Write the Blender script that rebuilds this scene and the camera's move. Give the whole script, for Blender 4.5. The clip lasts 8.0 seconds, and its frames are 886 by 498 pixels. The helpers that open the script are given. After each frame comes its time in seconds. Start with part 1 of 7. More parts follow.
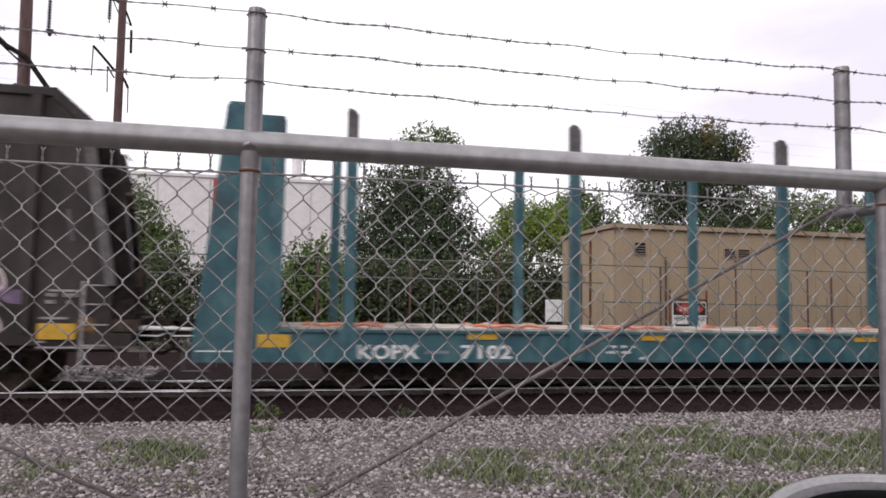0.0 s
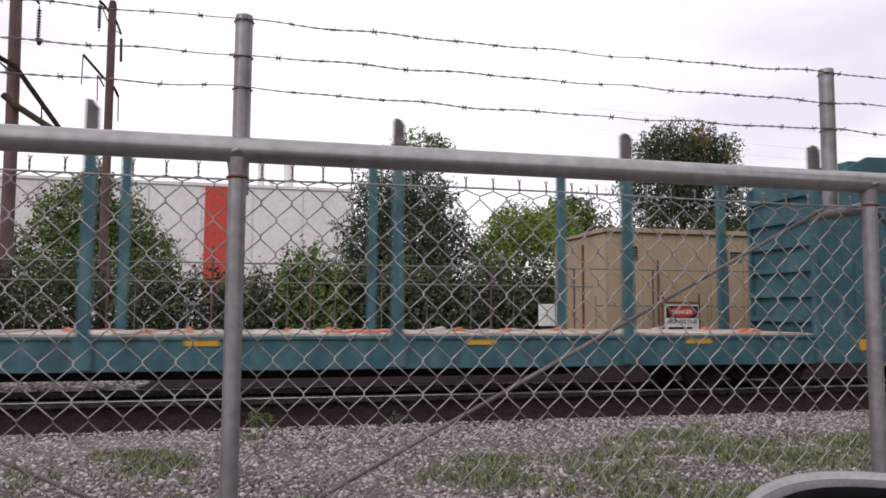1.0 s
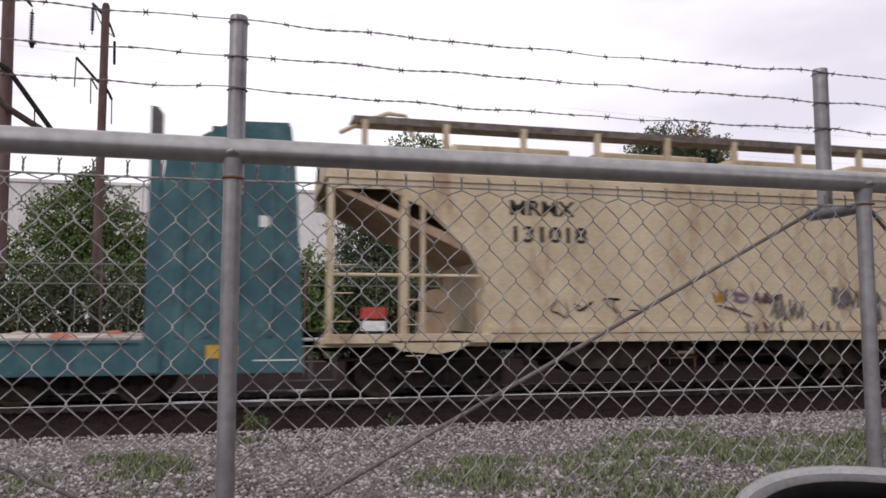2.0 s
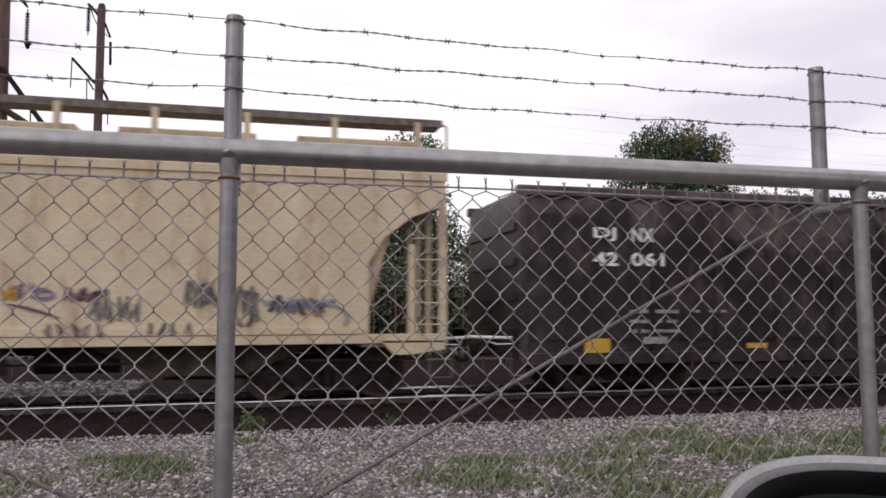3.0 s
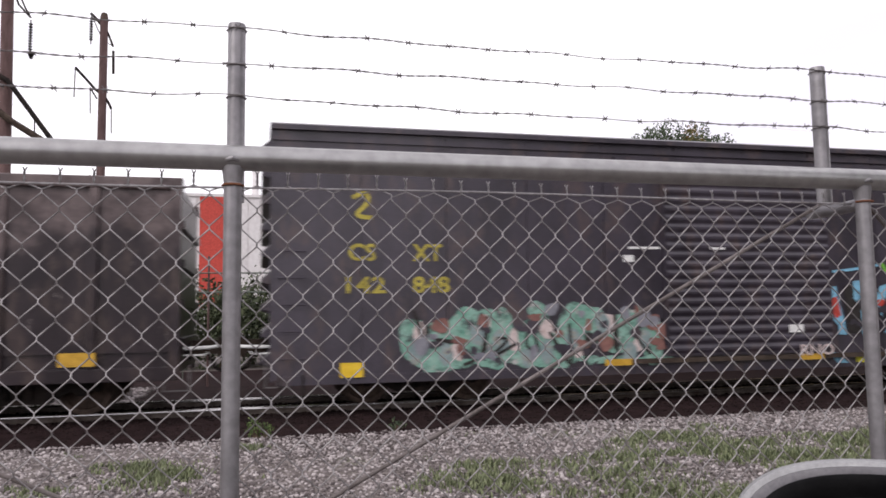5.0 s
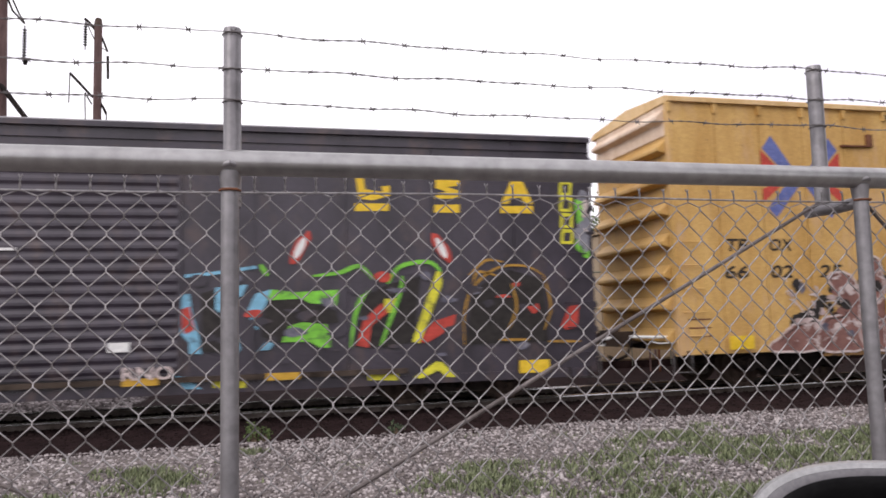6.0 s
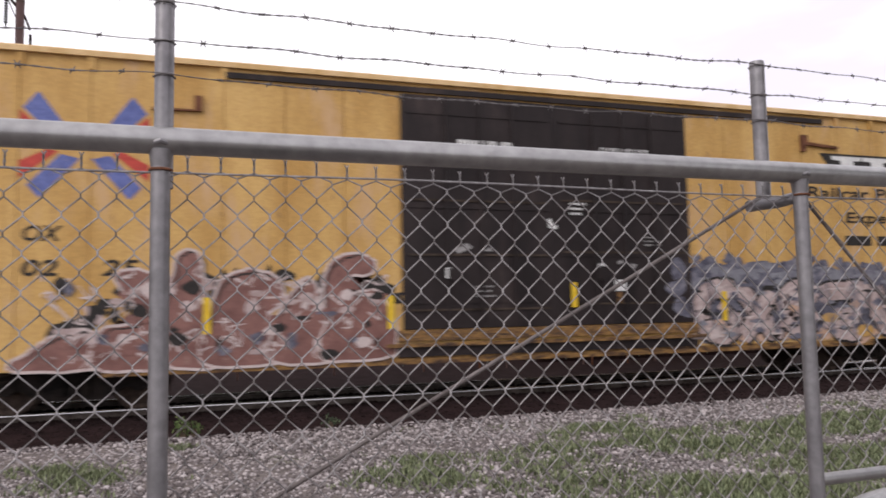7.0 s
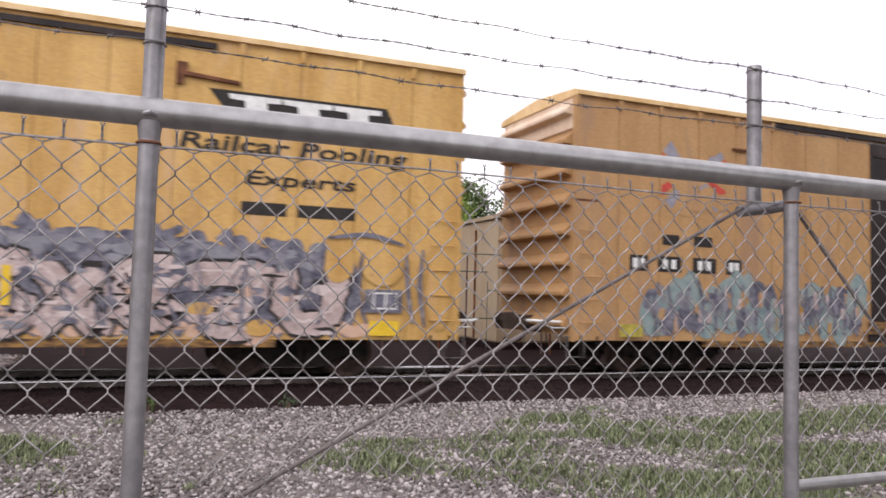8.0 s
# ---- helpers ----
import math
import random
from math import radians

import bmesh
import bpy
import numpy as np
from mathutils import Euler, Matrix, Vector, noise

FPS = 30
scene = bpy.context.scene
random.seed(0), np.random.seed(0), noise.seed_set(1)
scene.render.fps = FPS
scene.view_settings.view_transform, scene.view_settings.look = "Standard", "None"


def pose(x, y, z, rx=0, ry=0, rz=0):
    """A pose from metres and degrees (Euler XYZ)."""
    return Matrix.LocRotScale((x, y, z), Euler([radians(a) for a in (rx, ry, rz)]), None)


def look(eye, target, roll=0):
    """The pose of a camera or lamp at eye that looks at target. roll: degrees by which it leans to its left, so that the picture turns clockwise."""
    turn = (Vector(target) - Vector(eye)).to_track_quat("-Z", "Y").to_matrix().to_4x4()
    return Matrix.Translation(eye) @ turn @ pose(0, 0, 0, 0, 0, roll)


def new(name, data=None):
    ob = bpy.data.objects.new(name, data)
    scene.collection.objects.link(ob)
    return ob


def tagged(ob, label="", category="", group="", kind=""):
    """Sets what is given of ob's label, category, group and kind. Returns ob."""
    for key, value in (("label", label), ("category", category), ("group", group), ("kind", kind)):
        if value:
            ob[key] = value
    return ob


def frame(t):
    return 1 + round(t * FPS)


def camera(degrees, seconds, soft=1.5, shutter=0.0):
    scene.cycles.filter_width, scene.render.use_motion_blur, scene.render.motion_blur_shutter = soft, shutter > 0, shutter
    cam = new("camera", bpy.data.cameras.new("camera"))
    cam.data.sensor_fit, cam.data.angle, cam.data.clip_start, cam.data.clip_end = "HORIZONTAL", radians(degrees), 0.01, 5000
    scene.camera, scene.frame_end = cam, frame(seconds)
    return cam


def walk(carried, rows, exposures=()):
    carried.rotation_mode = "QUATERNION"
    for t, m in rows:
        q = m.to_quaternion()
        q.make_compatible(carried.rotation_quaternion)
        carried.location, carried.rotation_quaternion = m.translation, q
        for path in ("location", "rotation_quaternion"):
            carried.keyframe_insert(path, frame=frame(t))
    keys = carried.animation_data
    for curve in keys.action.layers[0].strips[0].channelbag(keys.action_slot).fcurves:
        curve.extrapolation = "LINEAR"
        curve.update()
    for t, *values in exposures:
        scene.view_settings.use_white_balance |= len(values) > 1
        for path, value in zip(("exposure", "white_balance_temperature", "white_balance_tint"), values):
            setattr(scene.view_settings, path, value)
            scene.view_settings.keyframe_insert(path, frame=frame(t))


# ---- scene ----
cam = camera(60.97, 8.0, soft=1.7, shutter=0.2)
walk(cam, [
    (0.0, pose(0.000, 0.000, 1.500, 94.24, -0.95, -12.85)),
    (0.5, pose(0.005, -0.004, 1.496, 94.48, -0.74, -13.11)),
    (1.0, pose(0.008, -0.006, 1.496, 94.68, -0.31, -13.34)),
    (1.5, pose(0.006, -0.002, 1.493, 94.84, -0.20, -13.59)),
    (3.0, pose(0.006, -0.003, 1.492, 94.82, 0.14, -13.92)),
    (3.5, pose(0.004, -0.003, 1.490, 94.86, 0.16, -13.97)),
    (4.0, pose(0.006, -0.004, 1.491, 94.87, 0.31, -13.91)),
    (4.5, pose(0.006, -0.006, 1.490, 95.04, 0.56, -13.73)),
    (5.8, pose(0.007, -0.008, 1.495, 95.21, 1.32, -13.64)),
    (6.0, pose(0.004, -0.001, 1.495, 95.27, 1.44, -13.73)),
    (6.5, pose(0.013, -0.004, 1.499, 95.56, 1.25, -13.93)),
    (6.7, pose(0.006, 0.019, 1.500, 95.51, 1.31, -15.03)),
    (6.9, pose(0.004, 0.042, 1.505, 94.63, 1.06, -17.15)),
    (7.0, pose(0.001, 0.064, 1.488, 94.67, 1.09, -18.61)),
    (7.2, pose(-0.006, 0.089, 1.501, 94.16, 0.65, -21.27)),
    (7.3, pose(-0.028, 0.119, 1.511, 94.14, 0.25, -22.43)),
    (7.5, pose(-0.060, 0.149, 1.518, 93.66, -0.55, -22.79)),
    (7.7, pose(-0.059, 0.145, 1.502, 93.91, -0.97, -22.04)),
    (8.0, pose(-0.054, 0.132, 1.508, 93.46, -1.57, -21.75)),
], exposures=[(0.0, 0.05, 6500, 13), (1.5, -0.09, 6500, 13), (3.0, -0.12, 6500, 13), (3.5, -0.08, 6500, 13), (4.5, 0.15, 6500, 13), (5.8, 0.33, 6500, 13), (6.5, 0.30, 6500, 13), (7.0, 0.18, 6500, 13), (7.5, 0.45, 6500, 13), (8.0, 0.52, 6500, 13)])

# ---- light: an overcast afternoon ----
world = bpy.data.worlds.new("overcast_sky")
scene.world = world
world.use_nodes = True
wn, wl = world.node_tree.nodes, world.node_tree.links
wn.clear()
w_out = wn.new("ShaderNodeOutputWorld")
w_bg = wn.new("ShaderNodeBackground")
w_sky = wn.new("ShaderNodeTexSky")
w_sky.sky_type, w_sky.sun_disc = "NISHITA", False
w_sky.sun_elevation, w_sky.sun_rotation = radians(50), radians(200)
w_dim = wn.new("ShaderNodeMixRGB")
w_dim.blend_type = "MULTIPLY"
w_dim.inputs[0].default_value, w_dim.inputs[2].default_value = 1.0, (0.1, 0.1, 0.1, 1)
w_co = wn.new("ShaderNodeTexCoord")
w_map = wn.new("ShaderNodeMapping")
w_map.inputs["Scale"].default_value = (1.0, 1.0, 3.0)
w_noise = wn.new("ShaderNodeTexNoise")
w_noise.inputs["Scale"].default_value, w_noise.inputs["Detail"].default_value = 2.2, 5
w_ramp = wn.new("ShaderNodeValToRGB")
w_ramp.color_ramp.elements[0].position, w_ramp.color_ramp.elements[0].color = 0.30, (0.95, 0.90, 1.00, 1)
w_ramp.color_ramp.elements[1].position, w_ramp.color_ramp.elements[1].color = 0.52, (1.30, 1.265, 1.30, 1)
w_mix = wn.new("ShaderNodeMixRGB")
w_mix.inputs[0].default_value = 0.9
wl.new(w_co.outputs["Generated"], w_map.inputs[0])
wl.new(w_map.outputs[0], w_noise.inputs["Vector"])
wl.new(w_noise.outputs["Fac"], w_ramp.inputs[0])
wl.new(w_sky.outputs[0], w_dim.inputs[1])
wl.new(w_dim.outputs[0], w_mix.inputs[1])
wl.new(w_ramp.outputs[0], w_mix.inputs[2])
wl.new(w_mix.outputs[0], w_bg.inputs[0])
w_bg.inputs[1].default_value = 1.0
wl.new(w_bg.outputs[0], w_out.inputs[0])
sun_data = bpy.data.lights.new("sun", "SUN")
sun_data.energy, sun_data.angle, sun_data.color = 0.9, radians(25), (1.0, 0.96, 0.9)
sun = new("sun", sun_data)
sun.matrix_world = look((-36, -26, 30), (0, 0, 0))


# ---- materials ----
def material(name, c1, c2, scale=8.0, rough=0.7, metal=0.0, bump=0.2, fine=60.0, island=False, lo=0.35, hi=0.65,
             stain=None, stain_scale=1.5, stain_at=0.58, streak=1.0, obj_random=0.0, third=None, speck=None, speck_scale=16.0, speck_at=0.68, gloss=None):
    """Two-scale procedural surface: base colours c1..c2 by coarse noise, fine grain, optional stains."""
    m = bpy.data.materials.new(name)
    m.use_nodes = True
    n, l = m.node_tree.nodes, m.node_tree.links
    b = n["Principled BSDF"]
    co = n.new("ShaderNodeTexCoord")
    mp = n.new("ShaderNodeMapping")
    mp.inputs["Scale"].default_value = (1, 1, 1.0 / streak)
    l.new(co.outputs["Object"], mp.inputs[0])
    t1 = n.new("ShaderNodeTexNoise")
    t1.inputs["Scale"].default_value, t1.inputs["Detail"].default_value, t1.inputs["Roughness"].default_value = scale, 6, 0.65
    l.new(mp.outputs[0], t1.inputs["Vector"])
    r = n.new("ShaderNodeValToRGB")
    r.color_ramp.elements[0].position, r.color_ramp.elements[0].color = lo, (*c1, 1)
    r.color_ramp.elements[1].position, r.color_ramp.elements[1].color = hi, (*c2, 1)
    if third:
        e = r.color_ramp.elements.new((lo + hi) / 2)
        e.color = (*third, 1)
    col = r.outputs[0]
    if island:
        g = n.new("ShaderNodeNewGeometry")
        l.new(g.outputs["Random Per Island"], r.inputs[0])
    else:
        l.new(t1.outputs["Fac"], r.inputs[0])
    t2 = n.new("ShaderNodeTexNoise")
    t2.inputs["Scale"].default_value, t2.inputs["Detail"].default_value = fine, 4
    l.new(co.outputs["Object"], t2.inputs["Vector"])
    mul = n.new("ShaderNodeMixRGB")
    mul.blend_type = "OVERLAY"
    mul.inputs[0].default_value = 0.35
    l.new(col, mul.inputs[1])
    l.new(t2.outputs["Fac"], mul.inputs[2])
    col = mul.outputs[0]
    if stain:
        t3 = n.new("ShaderNodeTexNoise")
        t3.inputs["Scale"].default_value, t3.inputs["Detail"].default_value, t3.inputs["Roughness"].default_value = stain_scale, 8, 0.7
        l.new(mp.outputs[0], t3.inputs["Vector"])
        rs = n.new("ShaderNodeValToRGB")
        rs.color_ramp.elements[0].position, rs.color_ramp.elements[1].position = stain_at, stain_at + 0.14
        l.new(t3.outputs["Fac"], rs.inputs[0])
        ms = n.new("ShaderNodeMixRGB")
        ms.inputs[2].default_value = (*stain, 1)
        l.new(rs.outputs[0], ms.inputs[0])
        l.new(col, ms.inputs[1])
        col = ms.outputs[0]
    if speck:
        t4 = n.new("ShaderNodeTexNoise")
        t4.inputs["Scale"].default_value, t4.inputs["Detail"].default_value, t4.inputs["Roughness"].default_value = speck_scale, 5, 0.75
        l.new(mp.outputs[0], t4.inputs["Vector"])
        rk = n.new("ShaderNodeValToRGB")
        rk.color_ramp.elements[0].position, rk.color_ramp.elements[1].position = speck_at, speck_at + 0.06
        l.new(t4.outputs["Fac"], rk.inputs[0])
        mk = n.new("ShaderNodeMixRGB")
        mk.inputs[2].default_value = (*speck, 1)
        l.new(rk.outputs[0], mk.inputs[0])
        l.new(col, mk.inputs[1])
        col = mk.outputs[0]
    if obj_random:
        oi = n.new("ShaderNodeObjectInfo")
        hv = n.new("ShaderNodeHueSaturation")
        ma = n.new("ShaderNodeMath")
        ma.operation = "MULTIPLY_ADD"
        ma.inputs[1].default_value, ma.inputs[2].default_value = obj_random, 1 - obj_random / 2
        l.new(oi.outputs["Random"], ma.inputs[0])
        l.new(ma.outputs[0], hv.inputs["Value"])
        l.new(col, hv.inputs["Color"])
        col = hv.outputs[0]
    l.new(col, b.inputs["Base Color"])
    b.inputs["Specular IOR Level"].default_value = gloss if gloss is not None else 0.08 if rough >= 0.85 else 0.3
    b.inputs["Roughness"].default_value, b.inputs["Metallic"].default_value = rough, metal
    if bump:
        bp = n.new("ShaderNodeBump")
        bp.inputs["Strength"].default_value, bp.inputs["Distance"].default_value = bump, 0.02
        l.new(t2.outputs["Fac"], bp.inputs["Height"])
        l.new(bp.outputs[0], b.inputs["Normal"])
    return m


def shade(name, c, rough=0.6, metal=0.0, vary=0.25, scale=12.0):
    return material(name, tuple(v * (1 - vary) for v in c), tuple(min(1, v * (1 + vary)) for v in c), scale, rough, metal, 0.1)


FARWIRE = material("grey_green_wire", (0.10, 0.12, 0.10), (0.18, 0.20, 0.17), 10, 0.7, 0.1, 0.0)
HEDGE = material("hedge_leaves", (0.039, 0.050, 0.030), (0.120, 0.138, 0.074), island=True, lo=0.0, hi=1.0, third=(0.070, 0.085, 0.046), rough=0.8, bump=0.0)
WALKWAY = material("weathered_walkway", (0.10, 0.08, 0.07), (0.22, 0.19, 0.17), 8, 0.8, 0.1, 0.2)
GALV = material("galvanised_steel", (0.19, 0.182, 0.19), (0.29, 0.28, 0.29), 6, 0.46, 0.6, 0.0, 40, stain=(0.17, 0.13, 0.11), stain_scale=5, stain_at=0.63)
GALV_RAIL = material("weathered_pipe", (0.30, 0.295, 0.295), (0.37, 0.365, 0.365), 3, 0.34, 0.8, 0.0, 30, stain=(0.26, 0.235, 0.22), stain_scale=4, stain_at=0.62)
WIRE = material("galvanised_wire", (0.185, 0.172, 0.174), (0.37, 0.352, 0.354), 30, 0.40, 0.55, 0.0, 90, stain=(0.16, 0.11, 0.09), stain_scale=6, stain_at=0.60)
BARB = material("old_barbed_wire", (0.10, 0.09, 0.09), (0.20, 0.185, 0.185), 25, 0.6, 0.4, 0.0)
RUST = material("rusty_steel", (0.10, 0.045, 0.03), (0.22, 0.10, 0.06), 6, 0.85, 0.1, 0.3, 50, stain=(0.30, 0.17, 0.10), stain_scale=3)
DARK = material("grimy_black_steel", (0.012, 0.011, 0.011), (0.035, 0.028, 0.025), 5, 0.85, 0.1, 0.3, 40, stain=(0.07, 0.05, 0.04), stain_scale=3)
RAILM = material("rail_steel", (0.045, 0.034, 0.028), (0.12, 0.10, 0.09), 4, 0.45, 0.6, 0.1)
TEAL = material("faded_teal_paint", (0.030, 0.078, 0.104), (0.076, 0.154, 0.168), 2.6, 0.55, 0.0, 0.15, 40, stain=(0.040, 0.055, 0.066), stain_scale=2.2, stain_at=0.54, streak=2.0, third=(0.043, 0.112, 0.132), speck=(0.15, 0.19, 0.20), speck_scale=6, speck_at=0.65)
CREAM = material("cream_paint", (0.475, 0.39, 0.27), (0.60, 0.50, 0.36), 1.2, 0.6, 0.0, 0.12, 30, stain=(0.37, 0.25, 0.17), stain_scale=1.8, stain_at=0.53, streak=2.5, speck=(0.22, 0.13, 0.085), speck_scale=9, speck_at=0.66)
BLACKCAR = material("weathered_black_paint", (0.0135, 0.0088, 0.0115), (0.032, 0.0225, 0.0265), 1.3, 0.33, 0.0, 0.2, 30, gloss=0.32, stain=(0.066, 0.047, 0.043), stain_scale=2.0, stain_at=0.50, streak=2.0, speck=(0.13, 0.108, 0.106), speck_scale=6, speck_at=0.64)
SOOT = material("soot_black_steel", (0.020, 0.0155, 0.0145), (0.050, 0.039, 0.036), 2.2, 0.55, 0.0, 0.25, 30, stain=(0.062, 0.047, 0.042), stain_scale=2.6, stain_at=0.56, streak=2.5, speck=(0.11, 0.10, 0.10), speck_scale=6, speck_at=0.67)
NAVY = material("dark_blue_grey_paint", (0.024, 0.0190, 0.0275), (0.050, 0.0405, 0.056), 1.5, 0.36, 0.0, 0.2, 30, stain=(0.080, 0.056, 0.055), stain_scale=2.4, stain_at=0.53, streak=2, speck=(0.10, 0.075, 0.078), speck_scale=9, speck_at=0.65, gloss=0.55)
YELLOW = material("boxcar_yellow_paint", (0.46, 0.262, 0.076), (0.62, 0.395, 0.142), 1.3, 0.55, 0.0, 0.12, 30, stain=(0.56, 0.36, 0.19), stain_scale=2.2, stain_at=0.53, streak=4, speck=(0.24, 0.14, 0.075), speck_scale=10, speck_at=0.64)
YELLOW2 = material("dulled_orange_yellow_paint", (0.36, 0.20, 0.085), (0.46, 0.275, 0.125), 1.1, 0.65, 0.0, 0.12, 30, stain=(0.33, 0.20, 0.12), stain_scale=1.5, stain_at=0.52, streak=5, speck=(0.16, 0.09, 0.06), speck_scale=10, speck_at=0.67)
DOORBROWN = material("dark_brown_door_paint", (0.012, 0.008, 0.0085), (0.027, 0.019, 0.019), 2, 0.6, 0.0, 0.15, 30, stain=(0.05, 0.035, 0.033), stain_scale=1.5, stain_at=0.56, streak=3, speck=(0.10, 0.075, 0.07), speck_scale=8, speck_at=0.68)
WHITEP = material("white_lettering", (0.60, 0.60, 0.60), (0.82, 0.82, 0.80), 9, 0.6, 0, 0.0, stain=(0.30, 0.30, 0.30), stain_scale=6, stain_at=0.62)
BLACKP = material("black_lettering", (0.015, 0.013, 0.012), (0.035, 0.03, 0.028), 9, 0.6, 0, 0.0)
YELLOWP = material("reflective_yellow", (0.65, 0.42, 0.02), (0.80, 0.55, 0.05), 9, 0.45, 0, 0.0)
ORANGEP = material("faded_orange_reflector", (0.45, 0.26, 0.03), (0.60, 0.36, 0.05), 9, 0.5, 0, 0.0)
REDP = material("red_paint", (0.36, 0.045, 0.035), (0.55, 0.075, 0.055), 8, 0.6, 0, 0.0, 30, stain=(0.20, 0.05, 0.045), stain_scale=6, stain_at=0.60)
BLUEP = material("blue_paint", (0.09, 0.115, 0.30), (0.15, 0.18, 0.42), 8, 0.6, 0, 0.0, 30, stain=(0.34, 0.26, 0.20), stain_scale=7, stain_at=0.60)
MAROON = material("maroon_spray_paint", (0.16, 0.075, 0.065), (0.27, 0.135, 0.115), 3, 0.6, 0, 0.0, 30, stain=(0.36, 0.25, 0.22), stain_scale=4.5, stain_at=0.60, speck=(0.06, 0.04, 0.04), speck_scale=7, speck_at=0.64)
TAGGREY = material("faded_charcoal_spray_paint", (0.075, 0.068, 0.072), (0.20, 0.18, 0.175), 6, 0.6, 0, 0.0, 30, stain=(0.38, 0.31, 0.24), stain_scale=7, stain_at=0.56)
MAROONDARK = material("dark_plum_spray_paint", (0.075, 0.042, 0.055), (0.15, 0.09, 0.105), 6, 0.6, 0, 0.0, 30, stain=(0.36, 0.27, 0.20), stain_scale=6, stain_at=0.58)
PINKW = material("pale_pink_spray_paint", (0.48, 0.40, 0.385), (0.66, 0.56, 0.54), 6, 0.6, 0, 0.0, 30, stain=(0.25, 0.15, 0.13), stain_scale=6, stain_at=0.55)
GREYBLUE = material("slate_spray_paint", (0.06, 0.058, 0.085), (0.22, 0.215, 0.26), 6, 0.6, 0, 0.0, 30, stain=(0.30, 0.27, 0.27), stain_scale=6, stain_at=0.58, speck=(0.04, 0.035, 0.045), speck_scale=8, speck_at=0.60)
SLATE = material("pale_slate_spray_paint", (0.17, 0.17, 0.20), (0.27, 0.27, 0.30), 4, 0.6, 0, 0.0)
DUSTY = material("dusty_pink_spray_paint", (0.35, 0.26, 0.245), (0.53, 0.425, 0.41), 4, 0.6, 0, 0.0, 30, stain=(0.14, 0.13, 0.15), stain_scale=6, stain_at=0.57, speck=(0.52, 0.37, 0.18), speck_scale=6, speck_at=0.66)
PEACH = material("peach_spray_paint", (0.50, 0.32, 0.22), (0.62, 0.42, 0.32), 3, 0.6, 0, 0.0)
MINT = material("mint_spray_paint", (0.13, 0.30, 0.23), (0.27, 0.44, 0.37), 5, 0.6, 0, 0.0, 40, stain=(0.055, 0.055, 0.06), stain_scale=5.5, stain_at=0.50, speck=(0.45, 0.42, 0.41), speck_scale=4, speck_at=0.58)
LIME = material("lime_spray_paint", (0.15, 0.413, 0.045), (0.23, 0.632, 0.069), 6, 0.6, 0, 0.0, 40, stain=(0.055, 0.05, 0.055), stain_scale=5.5, stain_at=0.54)
LEMON = material("lemon_spray_paint", (0.495, 0.465, 0.038), (0.759, 0.713, 0.057), 6, 0.6, 0, 0.0, 40, stain=(0.055, 0.05, 0.055), stain_scale=5.5, stain_at=0.54)
SKYB = material("sky_blue_spray_paint", (0.15, 0.33, 0.45), (0.23, 0.506, 0.69), 6, 0.6, 0, 0.0, 40, stain=(0.055, 0.05, 0.055), stain_scale=5.5, stain_at=0.54)
OCHRE = material("ochre_spray_paint", (0.3, 0.165, 0.03), (0.46, 0.253, 0.046), 6, 0.6, 0, 0.0, 40, stain=(0.055, 0.05, 0.055), stain_scale=5.5, stain_at=0.54)
TEALP = material("pale_teal_spray_paint", (0.17, 0.24, 0.245), (0.29, 0.35, 0.345), 5, 0.6, 0, 0.0, 30, stain=(0.34, 0.245, 0.15), stain_scale=5, stain_at=0.54, speck=(0.13, 0.13, 0.16), speck_scale=5, speck_at=0.60)
DECK = material("bleached_deck_planks", (0.33, 0.29, 0.25), (0.55, 0.50, 0.45), 3, 0.9, 0, 0.3, 30, obj_random=0.5)
ORANGEW = shade("orange_strap_litter", (0.55, 0.19, 0.12))
BEIGE = material("beige_hut_panels", (0.31, 0.235, 0.157), (0.37, 0.287, 0.198), 1.0, 0.7, 0, 0.08, 20, stain=(0.36, 0.26, 0.16), stain_scale=0.9, stain_at=0.62, streak=3)
WAREHOUSE = material("white_warehouse_cladding", (0.60, 0.575, 0.575), (0.70, 0.68, 0.68), 0.25, 0.6, 0, 0.05, 3, stain=(0.54, 0.51, 0.50), stain_scale=0.15, stain_at=0.55, streak=4)
BARK = material("tree_bark", (0.05, 0.035, 0.025), (0.12, 0.09, 0.065), 6, 0.95, 0, 0.5, 30)
# Dark ballast colour that also holds the shade under the train.
SOIL = material("shaded_ballast_soil", (0.011, 0.0058, 0.006), (0.028, 0.0160, 0.0163), 3, 0.95, 0, 0.5, 40)
SLOPE = material("rust_stained_slope_sheet", (0.34, 0.24, 0.17), (0.50, 0.38, 0.28), 2, 0.75, 0, 0.2, 30, stain=(0.24, 0.14, 0.09), stain_scale=2, stain_at=0.56, streak=3)
BRACE = material("dull_brace_steel", (0.105, 0.088, 0.084), (0.21, 0.182, 0.175), 9, 0.6, 0.3, 0.1, 90)
RAILHEAD = material("polished_rail_head", (0.66, 0.64, 0.64), (0.84, 0.82, 0.82), 3, 0.22, 0.95, 0.0)
POLEM = material("dull_maroon_steel", (0.085, 0.050, 0.047), (0.16, 0.10, 0.095), 3, 0.75, 0.1, 0.2, 30, stain=(0.22, 0.15, 0.12), stain_scale=1.5, stain_at=0.58, streak=4)
STAKEGREY = material("weathered_grey_steel", (0.075, 0.07, 0.072), (0.15, 0.14, 0.142), 6, 0.7, 0.1, 0.2, 40, stain=(0.10, 0.06, 0.05), stain_scale=4, stain_at=0.58)
